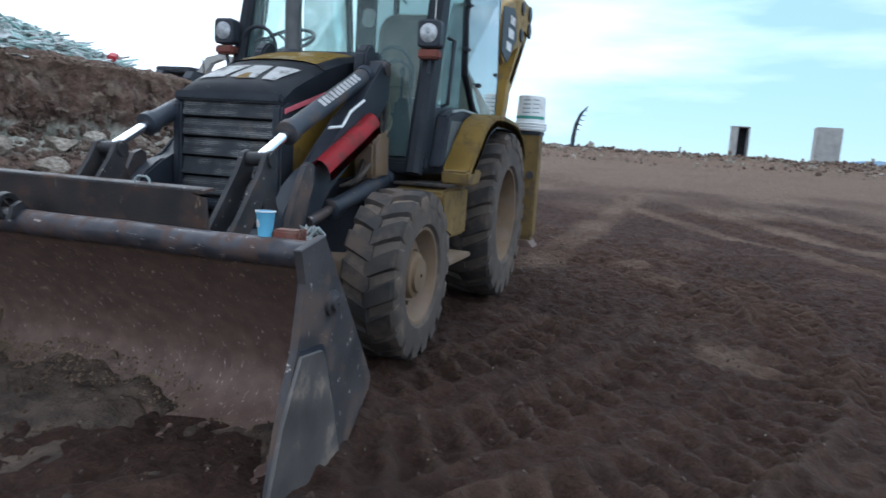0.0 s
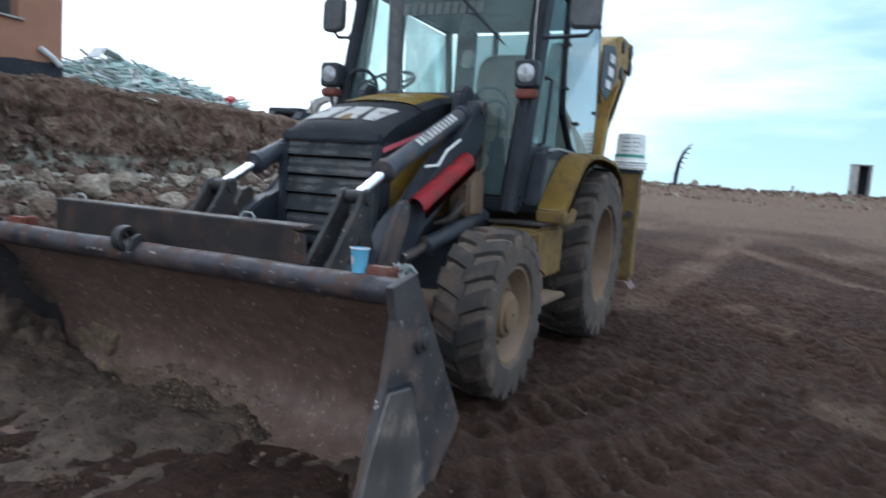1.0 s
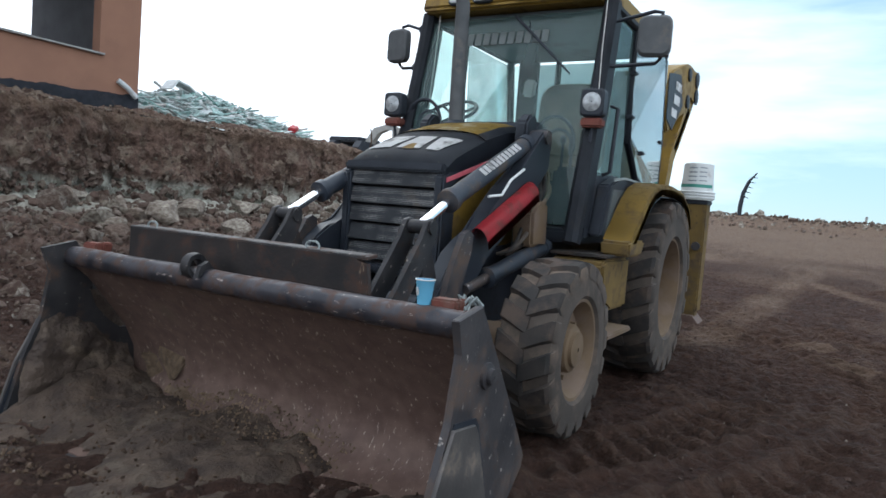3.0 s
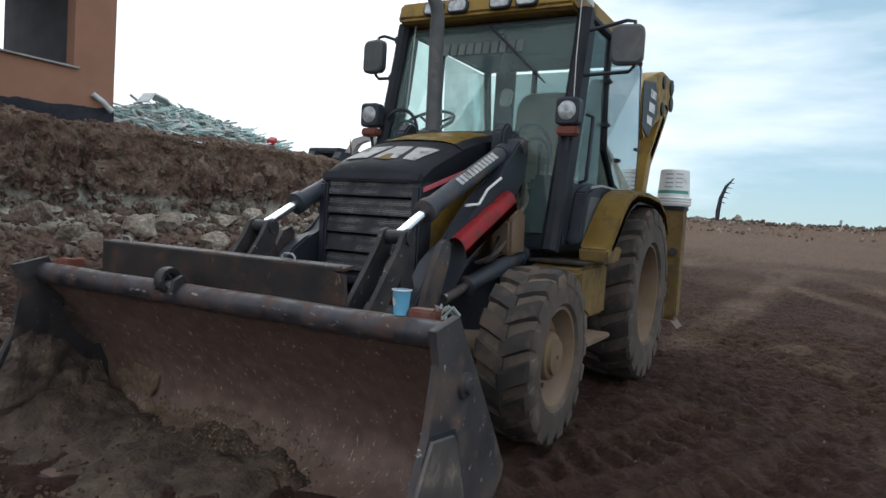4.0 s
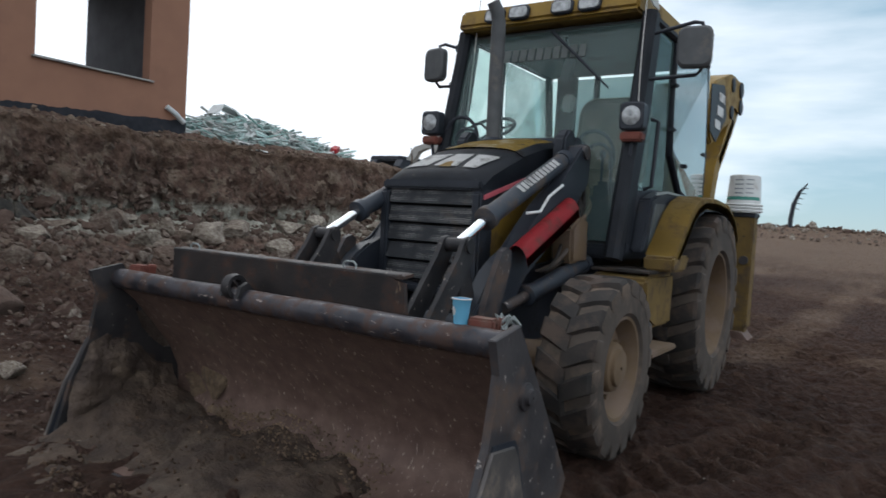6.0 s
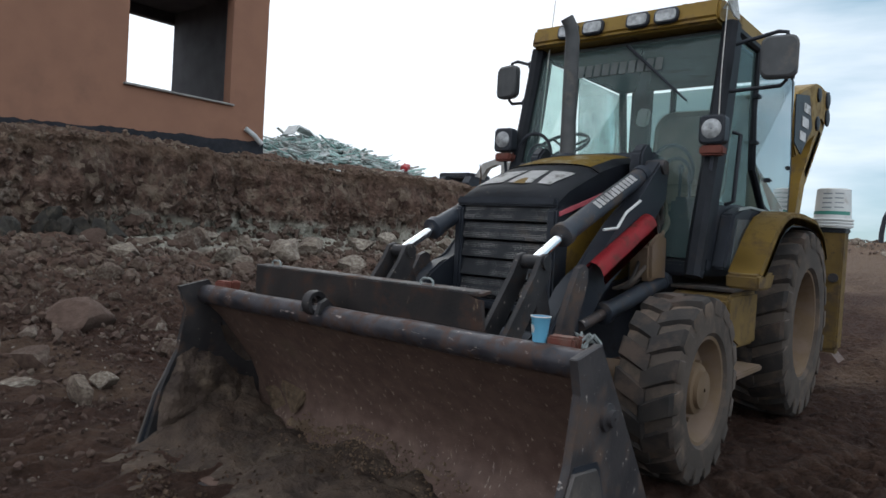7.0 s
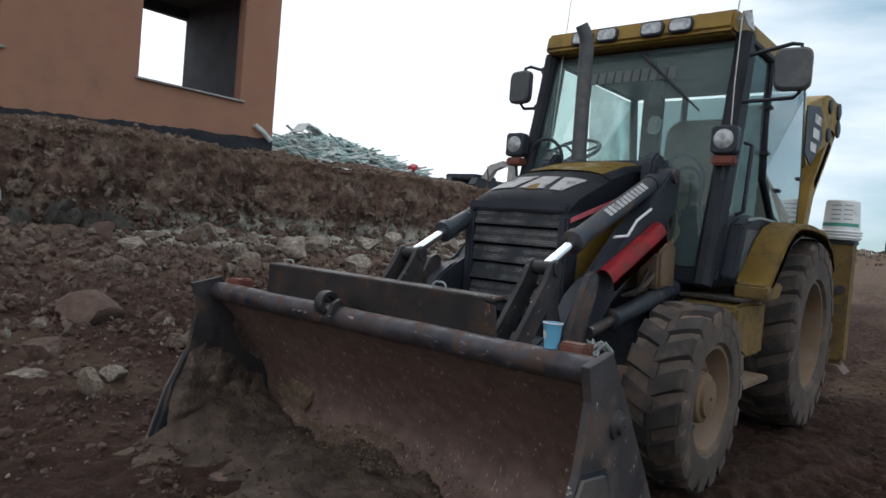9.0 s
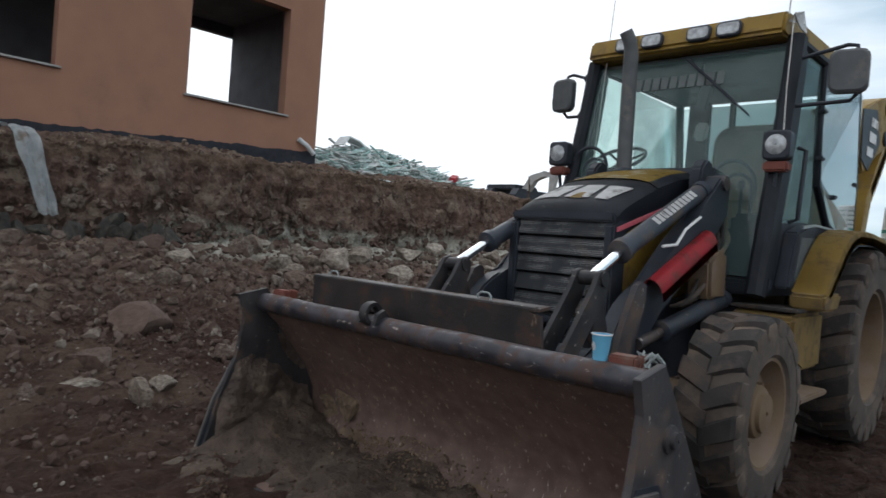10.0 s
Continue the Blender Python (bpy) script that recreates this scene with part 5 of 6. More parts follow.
        tube(bm, [(XC + s * 0.43, yy, 1.7), (XC + s * 0.49, yy + 0.03, 1.45), (XC + s * 0.47, yy + 0.04, 1.2), (XC + s * 0.5, yy - 0.02, 1.02), (XC + s * 0.45, yy - 0.1, 0.96)], 0.012, 8)
        part("hose", bm, M_RUBBER if k < 2 else M_RIM, tower)


both(build_arm)
bm = B()
prism(bm, [(0.42, 1.0), (0.4, 1.22), (0.5, 1.3), (0.64, 1.28), (0.66, 1.0)], XC + 0.42, XC + 0.56)
bmesh.ops.bevel(bm, geom=bm.edges[:], offset=0.02, segments=2, affect="EDGES")
part("valve_block", bm, M_RIM, loader, "mud-caked valve block")
rnd_h = random.Random(31)
for k in range(5):
    x, y = XC + 0.44 + 0.025 * rnd_h.random(), 0.4 + 0.05 * k
    bm = B()
    pts = [Vector((x - 0.03, y + 0.2, 1.55 - 0.02 * k)), Vector((x + 0.04, y + rnd_h.uniform(0.05, 0.2), 1.36)), Vector((x + rnd_h.uniform(0, 0.09), y + rnd_h.uniform(-0.08, 0.14), 1.18)), Vector((x + 0.05, y + rnd_h.uniform(-0.15, 0.1), 1.02 + rnd_h.uniform(-0.04, 0.04))), Vector((x - 0.03, y - rnd_h.uniform(0.12, 0.3), 0.95))]
    fine = []
    for i in range(len(pts) - 1):
        p0, p1, p2, p3 = pts[max(i - 1, 0)], pts[i], pts[i + 1], pts[min(i + 2, len(pts) - 1)]
        for q in range(5):
            u = q / 5
            fine.append(0.5 * (2 * p1 + (p2 - p0) * u + (2 * p0 - 5 * p1 + 4 * p2 - p3) * u * u + (3 * p1 - p0 - 3 * p2 + p3) * u ** 3))
    tube(bm, fine + [pts[-1]], 0.011 + 0.003 * (k % 3), 8)
    part("hose", bm, (M_RUBBER, M_SIDEWALL, M_RUBBER, M_RUBBER, M_RIM)[k], loader)
bm = B()
tube(bm, [(XC - 0.43, -0.5, 0.68), (XC + 0.43, -0.5, 0.68)], 0.06, 16)
part("cross_tube", bm, M_BLACK, loader)

# bucket
BUCKET = [(-1.43, 0.80), (-1.31, 0.70), (-1.19, 0.56), (-1.08, 0.42), (-1.02, 0.29), (-1.01, 0.18), (-1.06, 0.08), (-1.18, 0.02), (-1.4, -0.01), (-1.74, -0.02)]
bm = B()
sheet(bm, BUCKET, -1.18, 1.18, -0.02, 8)
bucket = part("bucket", bm, M_STEEL, loader, "wide rusty steel front bucket", 40)
bm = B()
pts = [(-1.2 + 2.4 * k / 24, -1.41 + 0.0012 * math.sin(k * 1.3), 0.805 + 0.0015 * math.sin(k * 0.9)) for k in range(25)]
tube(bm, pts, 0.052, 18)
part("top_tube", bm, M_BAR, bucket, "scuffed round top bar")
PLATE = [(-1.57, 0.85), (-1.40, 0.885), (-1.26, 0.69), (-1.05, 0.40), (-0.93, 0.23), (-0.945, 0.18), (-1.0, 0.14), (-1.19, -0.03), (-1.74, -0.04), (-1.65, 0.3), (-1.565, 0.5), (-1.525, 0.73)]
TORN = PLATE[:2] + [(-1.27, 0.70), (-1.315, 0.63), (-1.275, 0.53), (-1.2, 0.45), (-1.13, 0.4), (-1.05, 0.40)] + PLATE[4:]
WEAR = [(-1.565, 0.49), (-1.41, 0.475), (-1.385, 0.44), (-1.30, 0.2), (-1.22, -0.035), (-1.78, -0.045), (-1.67, 0.28)]
for s in (-1, 1):
    x = 1.195 if s > 0 else -1.195
    bm = B()
    prism(bm, PLATE if s > 0 else TORN, x - 0.015, x + 0.015)
    if s > 0:
        bmesh.ops.bevel(bm, geom=[e for e in bm.edges], offset=0.004, segments=1, affect="EDGES")
    plate = part("side_plate", bm, M_PLATE if s > 0 else M_DARKSTEEL, bucket, "scraped steel side plate" if s > 0 else "mud-caked steel side plate torn at its rear edge")
    # unseen backing plate, added to keep the torn gap dark
    if s < 0:
        bm = B()
        prism(bm, [(-1.42, 0.82), (-1.2, 0.8), (-0.92, 0.42), (-0.92, 0.25), (-1.3, 0.3), (-1.42, 0.5)], x - 0.05, x - 0.038)
        part("gap_backing", bm, M_DARKSTEEL, plate)
    # offset black plate draws the dark gap beside the wear plate
    bm = B()
    prism(bm, [(y + 0.017, z + 0.017) for y, z in WEAR], x + s * 0.012, x + s * 0.019)
    part("dark_gap", bm, M_BLACK, plate, "dark gap drawn along the wear plate's edges")
    bm = B()
    prism(bm, WEAR, x + s * 0.014, x + s * 0.03)
    bmesh.ops.bevel(bm, geom=[e for e in bm.edges], offset=0.004, segments=1, affect="EDGES")
    part("wear_plate", bm, M_WORN, plate, "welded-on wear plate")
    bm = B()
    lathe(bm, [(0.05, s * 0.012), (0.048, s * 0.026), (0.03, s * 0.03), (0.028, s * 0.045), (0.004, s * 0.047)], (x, -1.335, 0.63), 20)
    part("bolt_boss", bm, M_PLATE, plate)
bm = B()
prism(bm, [(-1.70, -0.035), (-1.70, 0.0), (-1.86, -0.02), (-1.86, -0.035)], -1.22, 1.22)
part("cutting_edge", bm, M_PLATE, bucket, "worn bright cutting edge")
# spill guard
bm = B()
n = 16
hi = []
for k in range(n + 1):
    x = -0.86 + 1.5 * k / n
    hi.append((x, 0.985 + 0.006 * math.sin(k * 1.7) - (0.03 if k == n else 0)))
prism(bm, [(x, z) for x, z in hi] + [(0.66, 0.80), (-0.86, 0.80)], -1.315, -1.295, "y")
guard = part("spill_guard", bm, M_GUARD, bucket, "dark rusty spill guard plate")
bm = B()
tube(bm, [(-0.86, -1.305, 0.985), (0.62, -1.305, 0.985)], 0.012, 8)
part("rim_rod", bm, M_DARKSTEEL, guard)
bm = B()
prism(bm, [(-1.316, 0.978), (-1.316, 0.99), (-1.25, 1.0), (-1.25, 0.988)], -0.86, 0.64)
part("flange", bm, M_GUARD, guard, "rusty folded top edge")
for x in (-0.72, 0.33):
    bm = B()
    tube(bm, [(x - 0.035, -1.29, 0.98), (x - 0.035, -1.29, 1.012), (x - 0.02, -1.29, 1.024), (x + 0.02, -1.29, 1.024), (x + 0.035, -1.29, 1.012), (x + 0.035, -1.29, 0.98)], 0.005, 6)
    part("wire_staple", bm, M_FADED, guard, "small bent wire staple")
bm = B()
lathe(bm, [(0.034, -0.02), (0.055, -0.024), (0.06, 0.0), (0.055, 0.024), (0.034, 0.02), (0.034, -0.02)], (-0.22, -1.44, 0.865), 18)
ring = part("lifting_eye", bm, M_DARKSTEEL, bucket, "rusty lifting eye")
for dx in (-0.05, 0.06):
    bm = B()
    prism(bm, [(-1.475, 0.82), (-1.46, 0.87), (-1.42, 0.89), (-1.37, 0.84)], -0.22 + dx - 0.012, -0.22 + dx + 0.012)
    part("ear", bm, M_DARKSTEEL, ring)
for x in (-1.08, 1.04):
    bm = B()
    box(bm, (x, -1.36, 0.86), (0.1, 0.07, 0.05), (0, 0, 8), 0.008)
    box(bm, (x + 0.05, -1.33, 0.865), (0.03, 0.05, 0.05), (0, 12, 0), 0.006)
    part("hook_block", bm, M_RUST, bucket, "red-painted hook block")
bm = B()
for k in range(5):
    a = k * 1.3
    tube(bm, [(1.1 + 0.02 * math.sin(a), -1.34, 0.85), (1.11 + 0.035 * math.cos(a), -1.33 + 0.02 * math.sin(a * 2), 0.9), (1.135 + 0.03 * math.sin(a + 1), -1.31, 0.87)], 0.006, 6)
part("wire_knot", bm, M_FADED, bucket)
for x in (XC - 0.43, XC + 0.43):
    for dx in (-0.1, 0.1):
        bm = B()
        prism(bm, [(-1.2, 0.66), (-1.08, 0.7), (-0.94, 0.5), (-0.94, 0.25), (-1.0, 0.3), (-1.05, 0.46)], x + dx - 0.012, x + dx + 0.012)
        part("hinge_plate", bm, M_STEEL, bucket)

# cab
CX0, CX1 = XC - 0.70, XC + 0.735


def pane(name, quad, parent=None, thick=0.008, mat=None, label=""):
    bm = B()
    vs = [bm.verts.new(p) for p in quad]
    bm.faces.new(vs)
    bmesh.ops.solidify(bm, geom=bm.faces[:], thickness=thick)
    ob = part(name, bm, mat or M_GLASS, parent or loader, label, 0)
    ob.visible_shadow = False
    return ob


def bar(name, pts, w, d, mat=M_CAB, parent=None, label=""):
    """A post with a rounded rectangular section along points."""
    bm = B()
    pts = [Vector(p) for p in pts]
    dirs = ring_frames(pts)
    rows = []
    for p, q in zip(pts, dirs):
        sx = Vector((1, 0, 0))
        sx = (sx - q * sx.dot(q)).normalized()
        sy = q.cross(sx).normalized()
        c = min(w, d) * 0.28
        outline = [(-w / 2 + c, -d / 2), (w / 2 - c, -d / 2), (w / 2, -d / 2 + c), (w / 2, d / 2 - c), (w / 2 - c, d / 2), (-w / 2 + c, d / 2), (-w / 2, d / 2 - c), (-w / 2, -d / 2 + c)]
        rows.append([bm.verts.new(p + sx * u + sy * v) for u, v in outline])
    for a, b in zip(rows, rows[1:]):
        for k in range(8):
            bm.faces.new((a[k], a[(k + 1) % 8], b[(k + 1) % 8], b[k]))
    bm.faces.new(rows[0][::-1])
    bm.faces.new(rows[-1])
    return part(name, bm, mat, parent or loader, label, 30)


bm = B()
box(bm, (XC + 0.015, 1.7, 1.08), (1.43, 1.9, 0.09), bevel=0.02)
part("cab_floor", bm, M_BLACK, loader)
bm = B()
box(bm, (XC + 0.015, 2.66, 1.3), (1.4, 0.04, 0.42))
part("cab_rear_panel", bm, M_GREY, loader)
for s, x in ((-1, CX0), (1, CX1)):
    bar("front_pillar", [(x, 0.63, 1.04), (x, 0.72, 1.4), (x, 0.87, 1.95), (x, 0.98, 2.4), (x, 1.03, 2.66)], 0.1, 0.12, M_CAB, None, "black cab front pillar")
    bar("door_frame", [(x, 0.82, 1.14), (x, 0.92, 1.6), (x, 1.06, 2.1), (x, 1.14, 2.6)], 0.045, 0.11)
    bar("door_pillar", [(x, 1.62, 2.66), (x, 1.6, 2.2), (x, 1.66, 1.8), (x, 1.95, 1.55), (x, 2.3, 1.46)], 0.05, 0.05)
    bar("rear_pillar", [(x, 2.62, 1.1), (x, 2.62, 1.9), (x, 2.5, 2.66)], 0.06, 0.07)
    bar("cab_rail", [(x, 1.0, 2.64), (x, 2.55, 2.64)], 0.06, 0.06)
    pane("door_glass", [(x, 0.78, 1.15), (x, 1.55, 1.15), (x, 1.57, 2.6), (x, 1.06, 2.6)], mat=M_GLASS, label="tinted door glass")
    pane("side_glass", [(x + s * 0.0, 1.66, 2.6), (x + s * 0.03, 2.56, 2.6), (x + s * 0.03, 2.62, 1.5), (x, 2.25, 1.52), (x, 1.72, 1.86)], mat=M_SIDE_GLASS, label="rear side glass with dust and a painted sky sheen")
    bm = B()
    prism(bm, [(0.8, 1.13), (0.86, 1.48), (1.3, 1.52), (2.6, 1.5), (2.6, 1.08), (0.8, 1.08)], x - 0.02, x + 0.02)
    part("cab_side_panel", bm, M_BLACK, loader)
    bm = B()
    prism(bm, [(0.86, 1.09), (0.98, 1.44), (1.2, 1.5), (2.5, 1.48), (2.5, 1.09)], x + s * 0.02, x + s * 0.11)
    bmesh.ops.bevel(bm, geom=bm.edges[:], offset=0.015, segments=2, affect="EDGES")
    skirt = part("cab_skirt", bm, M_BLACK, loader, "black lower cab side")
    bm = B()
    prism(bm, [(0.95, 1.12), (1.04, 1.41), (1.6, 1.43), (1.6, 1.12)], x + s * 0.108, x + s * 0.118)
    part("access_panel", bm, M_GREY, skirt, "grey access panel")
    bm = B()
    prism(bm, [(1.05, 1.485), (1.3, 1.51), (2.45, 1.495), (2.45, 1.48), (1.3, 1.495), (1.05, 1.465)], x + s * 0.11, x + s * 0.118)
    part("trim_strip", bm, M_FADED, loader, "pale trim strip")
    for y, z in ((1.62, 1.98), (1.6, 2.3), (2.0, 1.75), (2.55, 1.9)):
        bm = B()
        box(bm, (x + s * 0.02, y, z), (0.05, 0.07, 0.03), bevel=0.008)
        part("hinge", bm, M_BLACK, loader)
    bm = B()
    tube(bm, [(x + s * 0.04, 1.0, 1.5), (x + s * 0.09, 1.0, 1.52), (x + s * 0.09, 1.06, 1.95), (x + s * 0.04, 1.07, 1.97)], 0.014, 8)
    part("grab_handle", bm, M_BLACK, loader)
bar("windscreen_top_bar", [(CX0, 1.03, 2.63), (CX1, 1.03, 2.63)], 0.07, 0.06)
bar("windscreen_sill", [(CX0, 0.64, 1.13), (CX1, 0.64, 1.13)], 0.06, 0.06)
screen = pane("windscreen", [(CX0 + 0.04, 0.66, 1.15), (CX1 - 0.04, 0.66, 1.15), (CX1 - 0.04, 1.02, 2.61), (CX0 + 0.04, 1.02, 2.61)], label="dusty tinted windscreen with a painted sky veil")


def on_screen(x, z, off=0.008):
    return Vector((x, 0.66 + (z - 1.15) * 0.36 / 1.46 - off, z))


def screen_row(a, b):
    xa, xb = -0.36 + 0.72 * a, -0.36 + 0.72 * b
    return [on_screen(xa, 2.40), on_screen(xb, 2.40), on_screen(xb, 2.49), on_screen(xa, 2.49)]


brand_bars("block", screen_row, 11, screen, M_FADED, "faded plain blocks on the glass")
bm = B()
tube(bm, [on_screen(0.08, 2.6, 0.03), on_screen(0.28, 2.42, 0.04), on_screen(0.56, 2.16, 0.02)], [0.012, 0.01, 0.006], 8)
part("wiper", bm, M_BLACK, screen, "black wiper arm")
# dashboard cowl behind the bonnet
bm = B()
prism(bm, [(0.70, 1.2), (0.72, 1.78), (0.8, 1.83), (1.0, 1.8), (1.05, 1.2)], -0.38, 0.42)
bmesh.ops.bevel(bm, geom=bm.edges[:], offset=0.02, segments=2, affect="EDGES")
part("dashboard", bm, M_BLACK, loader, "black dashboard cowl")
bar("rear_window_bar", [(CX0, 2.62, 1.95), (CX1, 2.62, 1.95)], 0.05, 0.05)
bar("rear_window_post", [(-0.22, 2.62, 1.5), (-0.18, 2.52, 2.62)], 0.05, 0.05)
bar("rear_window_post", [(0.22, 2.62, 1.5), (0.2, 2.52, 2.62)], 0.05, 0.05)
pane("rear_window", [(CX0, 2.64, 1.5), (-0.42, 2.64, 1.5), (-0.42, 2.53, 2.6), (CX0, 2.53, 2.6)], mat=M_GLASS)
pane("rear_window", [(-0.42, 2.64, 1.5), (CX1, 2.64, 1.5), (CX1, 2.53, 2.6), (-0.42, 2.53, 2.6)], mat=M_REAR_GLASS, label="rear pane with a dimming dark tint and a dust film")

# inside the cab
# dark arcs behind the windscreen, built as thin tubes
for cx, cy, cz, r in ((-0.53, 0.82, 1.82, 0.17), (-0.5, 0.86, 1.8, 0.11), (0.5, 0.86, 1.7, 0.17), (0.52, 0.9, 1.68, 0.11)):
    bm = B()
    tube(bm, [(cx + r * 0.8 * math.cos(radians(a)), cy + 0.02 * math.cos(radians(a)), cz + r * math.sin(radians(a))) for a in range(-30, 200, 15)], 0.013, 8)
    part("cab_loop", bm, M_BLACK, loader, "black loop behind the windscreen")
bm = B()
box(bm, (XC + 0.0, 1.8, 2.635), (1.34, 1.45, 0.03), bevel=0.008)
part("headliner", bm, M_GREY, loader, "dark grey roof lining")
bar("rear_corner_post", [(CX0 + 0.16, 2.58, 1.3), (CX0 + 0.2, 2.5, 2.62)], 0.2, 0.06)
bm = B()
box(bm, (0.1, 1.75, 1.55), (0.5, 0.5, 0.14), bevel=0.05)
seat = part("seat", bm, M_TAN, loader, "dusty beige operator seat")
bm = B()
rbox(bm, (0.19, 2.02, 1.93), (0.62, 0.14, 0.78), 0.14, (-8, 0, 0), 0.05)
part("backrest", bm, M_TAN, seat)
bm = B()
box(bm, (0.19, 1.925, 1.93), (0.36, 0.05, 0.5), (-8, 0, 0), 0.022)
part("cushion", bm, M_TAN, seat)
bm = B()
prism(bm, [(2.72, 0.9), (2.98, 0.9), (3.0, 1.9), (3.25, 2.3), (3.6, 2.55), (3.3, 2.66), (2.9, 2.6), (2.7, 2.2)], 0.24, 0.47)
part("swing_post", bm, M_YELLOW, loader, "yellow steel post behind the cab")
bm = B()
box(bm, (0.1, 1.8, 1.3), (0.34, 0.36, 0.4), bevel=0.03)
part("seat_base", bm, M_BLACK, seat)
bm = B()
rim = [(-0.4 + 0.19 * math.cos(2 * math.pi * k / 28), 1.02 + 0.15 * math.sin(2 * math.pi * k / 28), 1.93 + 0.10 * math.sin(2 * math.pi * k / 28)) for k in range(29)]
tube(bm, rim, 0.014, 8, False)
for k in (2, 11, 21):
    tube(bm, [(-0.4, 1.04, 1.90), rim[k]], 0.01, 6)
wheel_s = part("steering_wheel", bm, M_BLACK, loader, "black steering wheel")
bm = B()
tube(bm, [(-0.4, 0.9, 1.3), (-0.4, 1.04, 1.9)], 0.035, 10)
part("column", bm, M_BLACK, wheel_s)
for x, y, z in ((0.38, 1.35, 1.75), (0.44, 1.38, 1.7), (-0.42, 1.5, 1.8)):
    bm = B()
    tube(bm, [(x, y, 1.2), (x + 0.01, y - 0.03, z)], 0.011, 8)
    tube(bm, [(x + 0.01, y - 0.03, z - 0.01), (x + 0.01, y - 0.03, z + 0.03), (x + 0.01, y - 0.03, z + 0.05)], [0.02, 0.026, 0.012], 10)
    part("control_lever", bm, M_BLACK, loader)
bm = B()
box(bm, (0.5, 1.5, 1.35), (0.22, 0.7, 0.42), bevel=0.03)
part("console", bm, M_BLACK, loader)
bm = B()
box(bm, (0.16, 1.12, 2.35), (0.09, 0.03, 0.17), (0, 12, 0), 0.012)
tube(bm, [(0.14, 1.13, 2.42), (0.12, 1.15, 2.6)], 0.01, 8)
part("inner_mirror", bm, M_BLACK, loader, "black inside mirror")
bm = B()
box(bm, (0.2, 2.55, 2.02), (0.2, 0.05, 0.16), bevel=0.012)
part("rear_monitor", bm, M_BLACK, loader)
for x, z in ((-0.05, 2.3), (0.3, 2.32)):
    bm = B()
    tube(bm, [(x, 2.45, z), (x, 2.52, z)], [0.045, 0.03], 12)
    tube(bm, [(x, 2.5, z), (x + 0.02, 2.55, z + 0.1)], 0.01, 6)
    part("inner_lamp", bm, M_BLACK, loader)
bm = B()
box(bm, (-0.4, 2.4, 2.36), (0.12, 0.05, 0.16), (0, 8, 0), 0.02)
part("paper_bag", bm, M_PAIL, loader)

# roof
bm = B()
prism(bm, [(0.93, 2.655), (0.9, 2.68), (0.93, 2.80), (1.0, 2.825), (2.5, 2.84), (2.72, 2.79), (2.72, 2.68), (2.5, 2.655)], XC - 0.70, XC + 0.69)
bmesh.ops.bevel(bm, geom=bm.edges[:], offset=0.018, segments=2, affect="EDGES")
roof = part("roof", bm, M_YELLOW, loader, "dirty yellow cab roof")
for x in (-0.35, -0.15, 0.185, 0.385):
    bm = B()
    rbox(bm, (x, 0.905, 2.735), (0.165, 0.04, 0.105), 0.035, (-8, 0, 0), 0.006)
    lamp = part("roof_lamp", bm, M_BLACK, roof)
    bm = B()
    rbox(bm, (x, 0.888, 2.735), (0.14, 0.02, 0.08), 0.026, (-8, 0, 0), 0.004)
    part("lens", bm, M_LENS, lamp, "clear ribbed lens")
bm = B()
lathe(bm, [(0.05, 0.0), (0.05, 0.02), (0.035, 0.045), (0.01, 0.05)], (0.42, 1.15, 2.825), 16, "z")
part("beacon_base", bm, M_YELLOW, roof)
for x, y, z0, top in ((-0.62, 1.0, 1.75, (-0.52, 1.0, 3.25)), (0.72, 0.98, 2.78, (0.74, 0.98, 3.2)), (-0.3, 1.9, 2.83, (-0.27, 1.9, 3.0))):
    bm = B()
    tube(bm, [(x, y, z0), top], [0.005, 0.003], 6)
    part("antenna", bm, M_ROPE, loader, "thin whip antenna")
bm = B()
tube(bm, [(0.79, 0.86, 2.72), (0.8, 0.8, 2.3), (0.81, 0.78, 1.95)], 0.003, 6)
part("cord", bm, M_ROPE, loader, "pale hanging cord")
bm = B()
for k in range(6):
    tube(bm, [(0.74 + 0.01 * k, 0.95 + 0.02 * k, 2.74), (0.77, 0.93 + 0.03 * k, 2.78 + 0.01 * k), (0.79, 1.0 + 0.02 * k, 2.7)], 0.008, 6)
part("cord_knot", bm, M_FILM, roof)

# exhaust
bm = B()
tube(bm, [(-0.12, 0.6, 1.66), (-0.13, 0.6, 2.2), (-0.135, 0.6, 2.58), (-0.14, 0.58, 2.65), (-0.16, 0.55, 2.71)], [0.05, 0.05, 0.048, 0.046, 0.044], 18, False)
stack = part("exhaust_pipe", bm, M_MIRROR_SHELL, loader, "dull black exhaust pipe")
bm = B()
lathe(bm, [(0.058, 0.0), (0.075, 0.0), (0.075, 0.03), (0.055, 0.05)], (-0.12, 0.6, 1.75), 18, "z")
part("collar", bm, M_BLACK, stack)


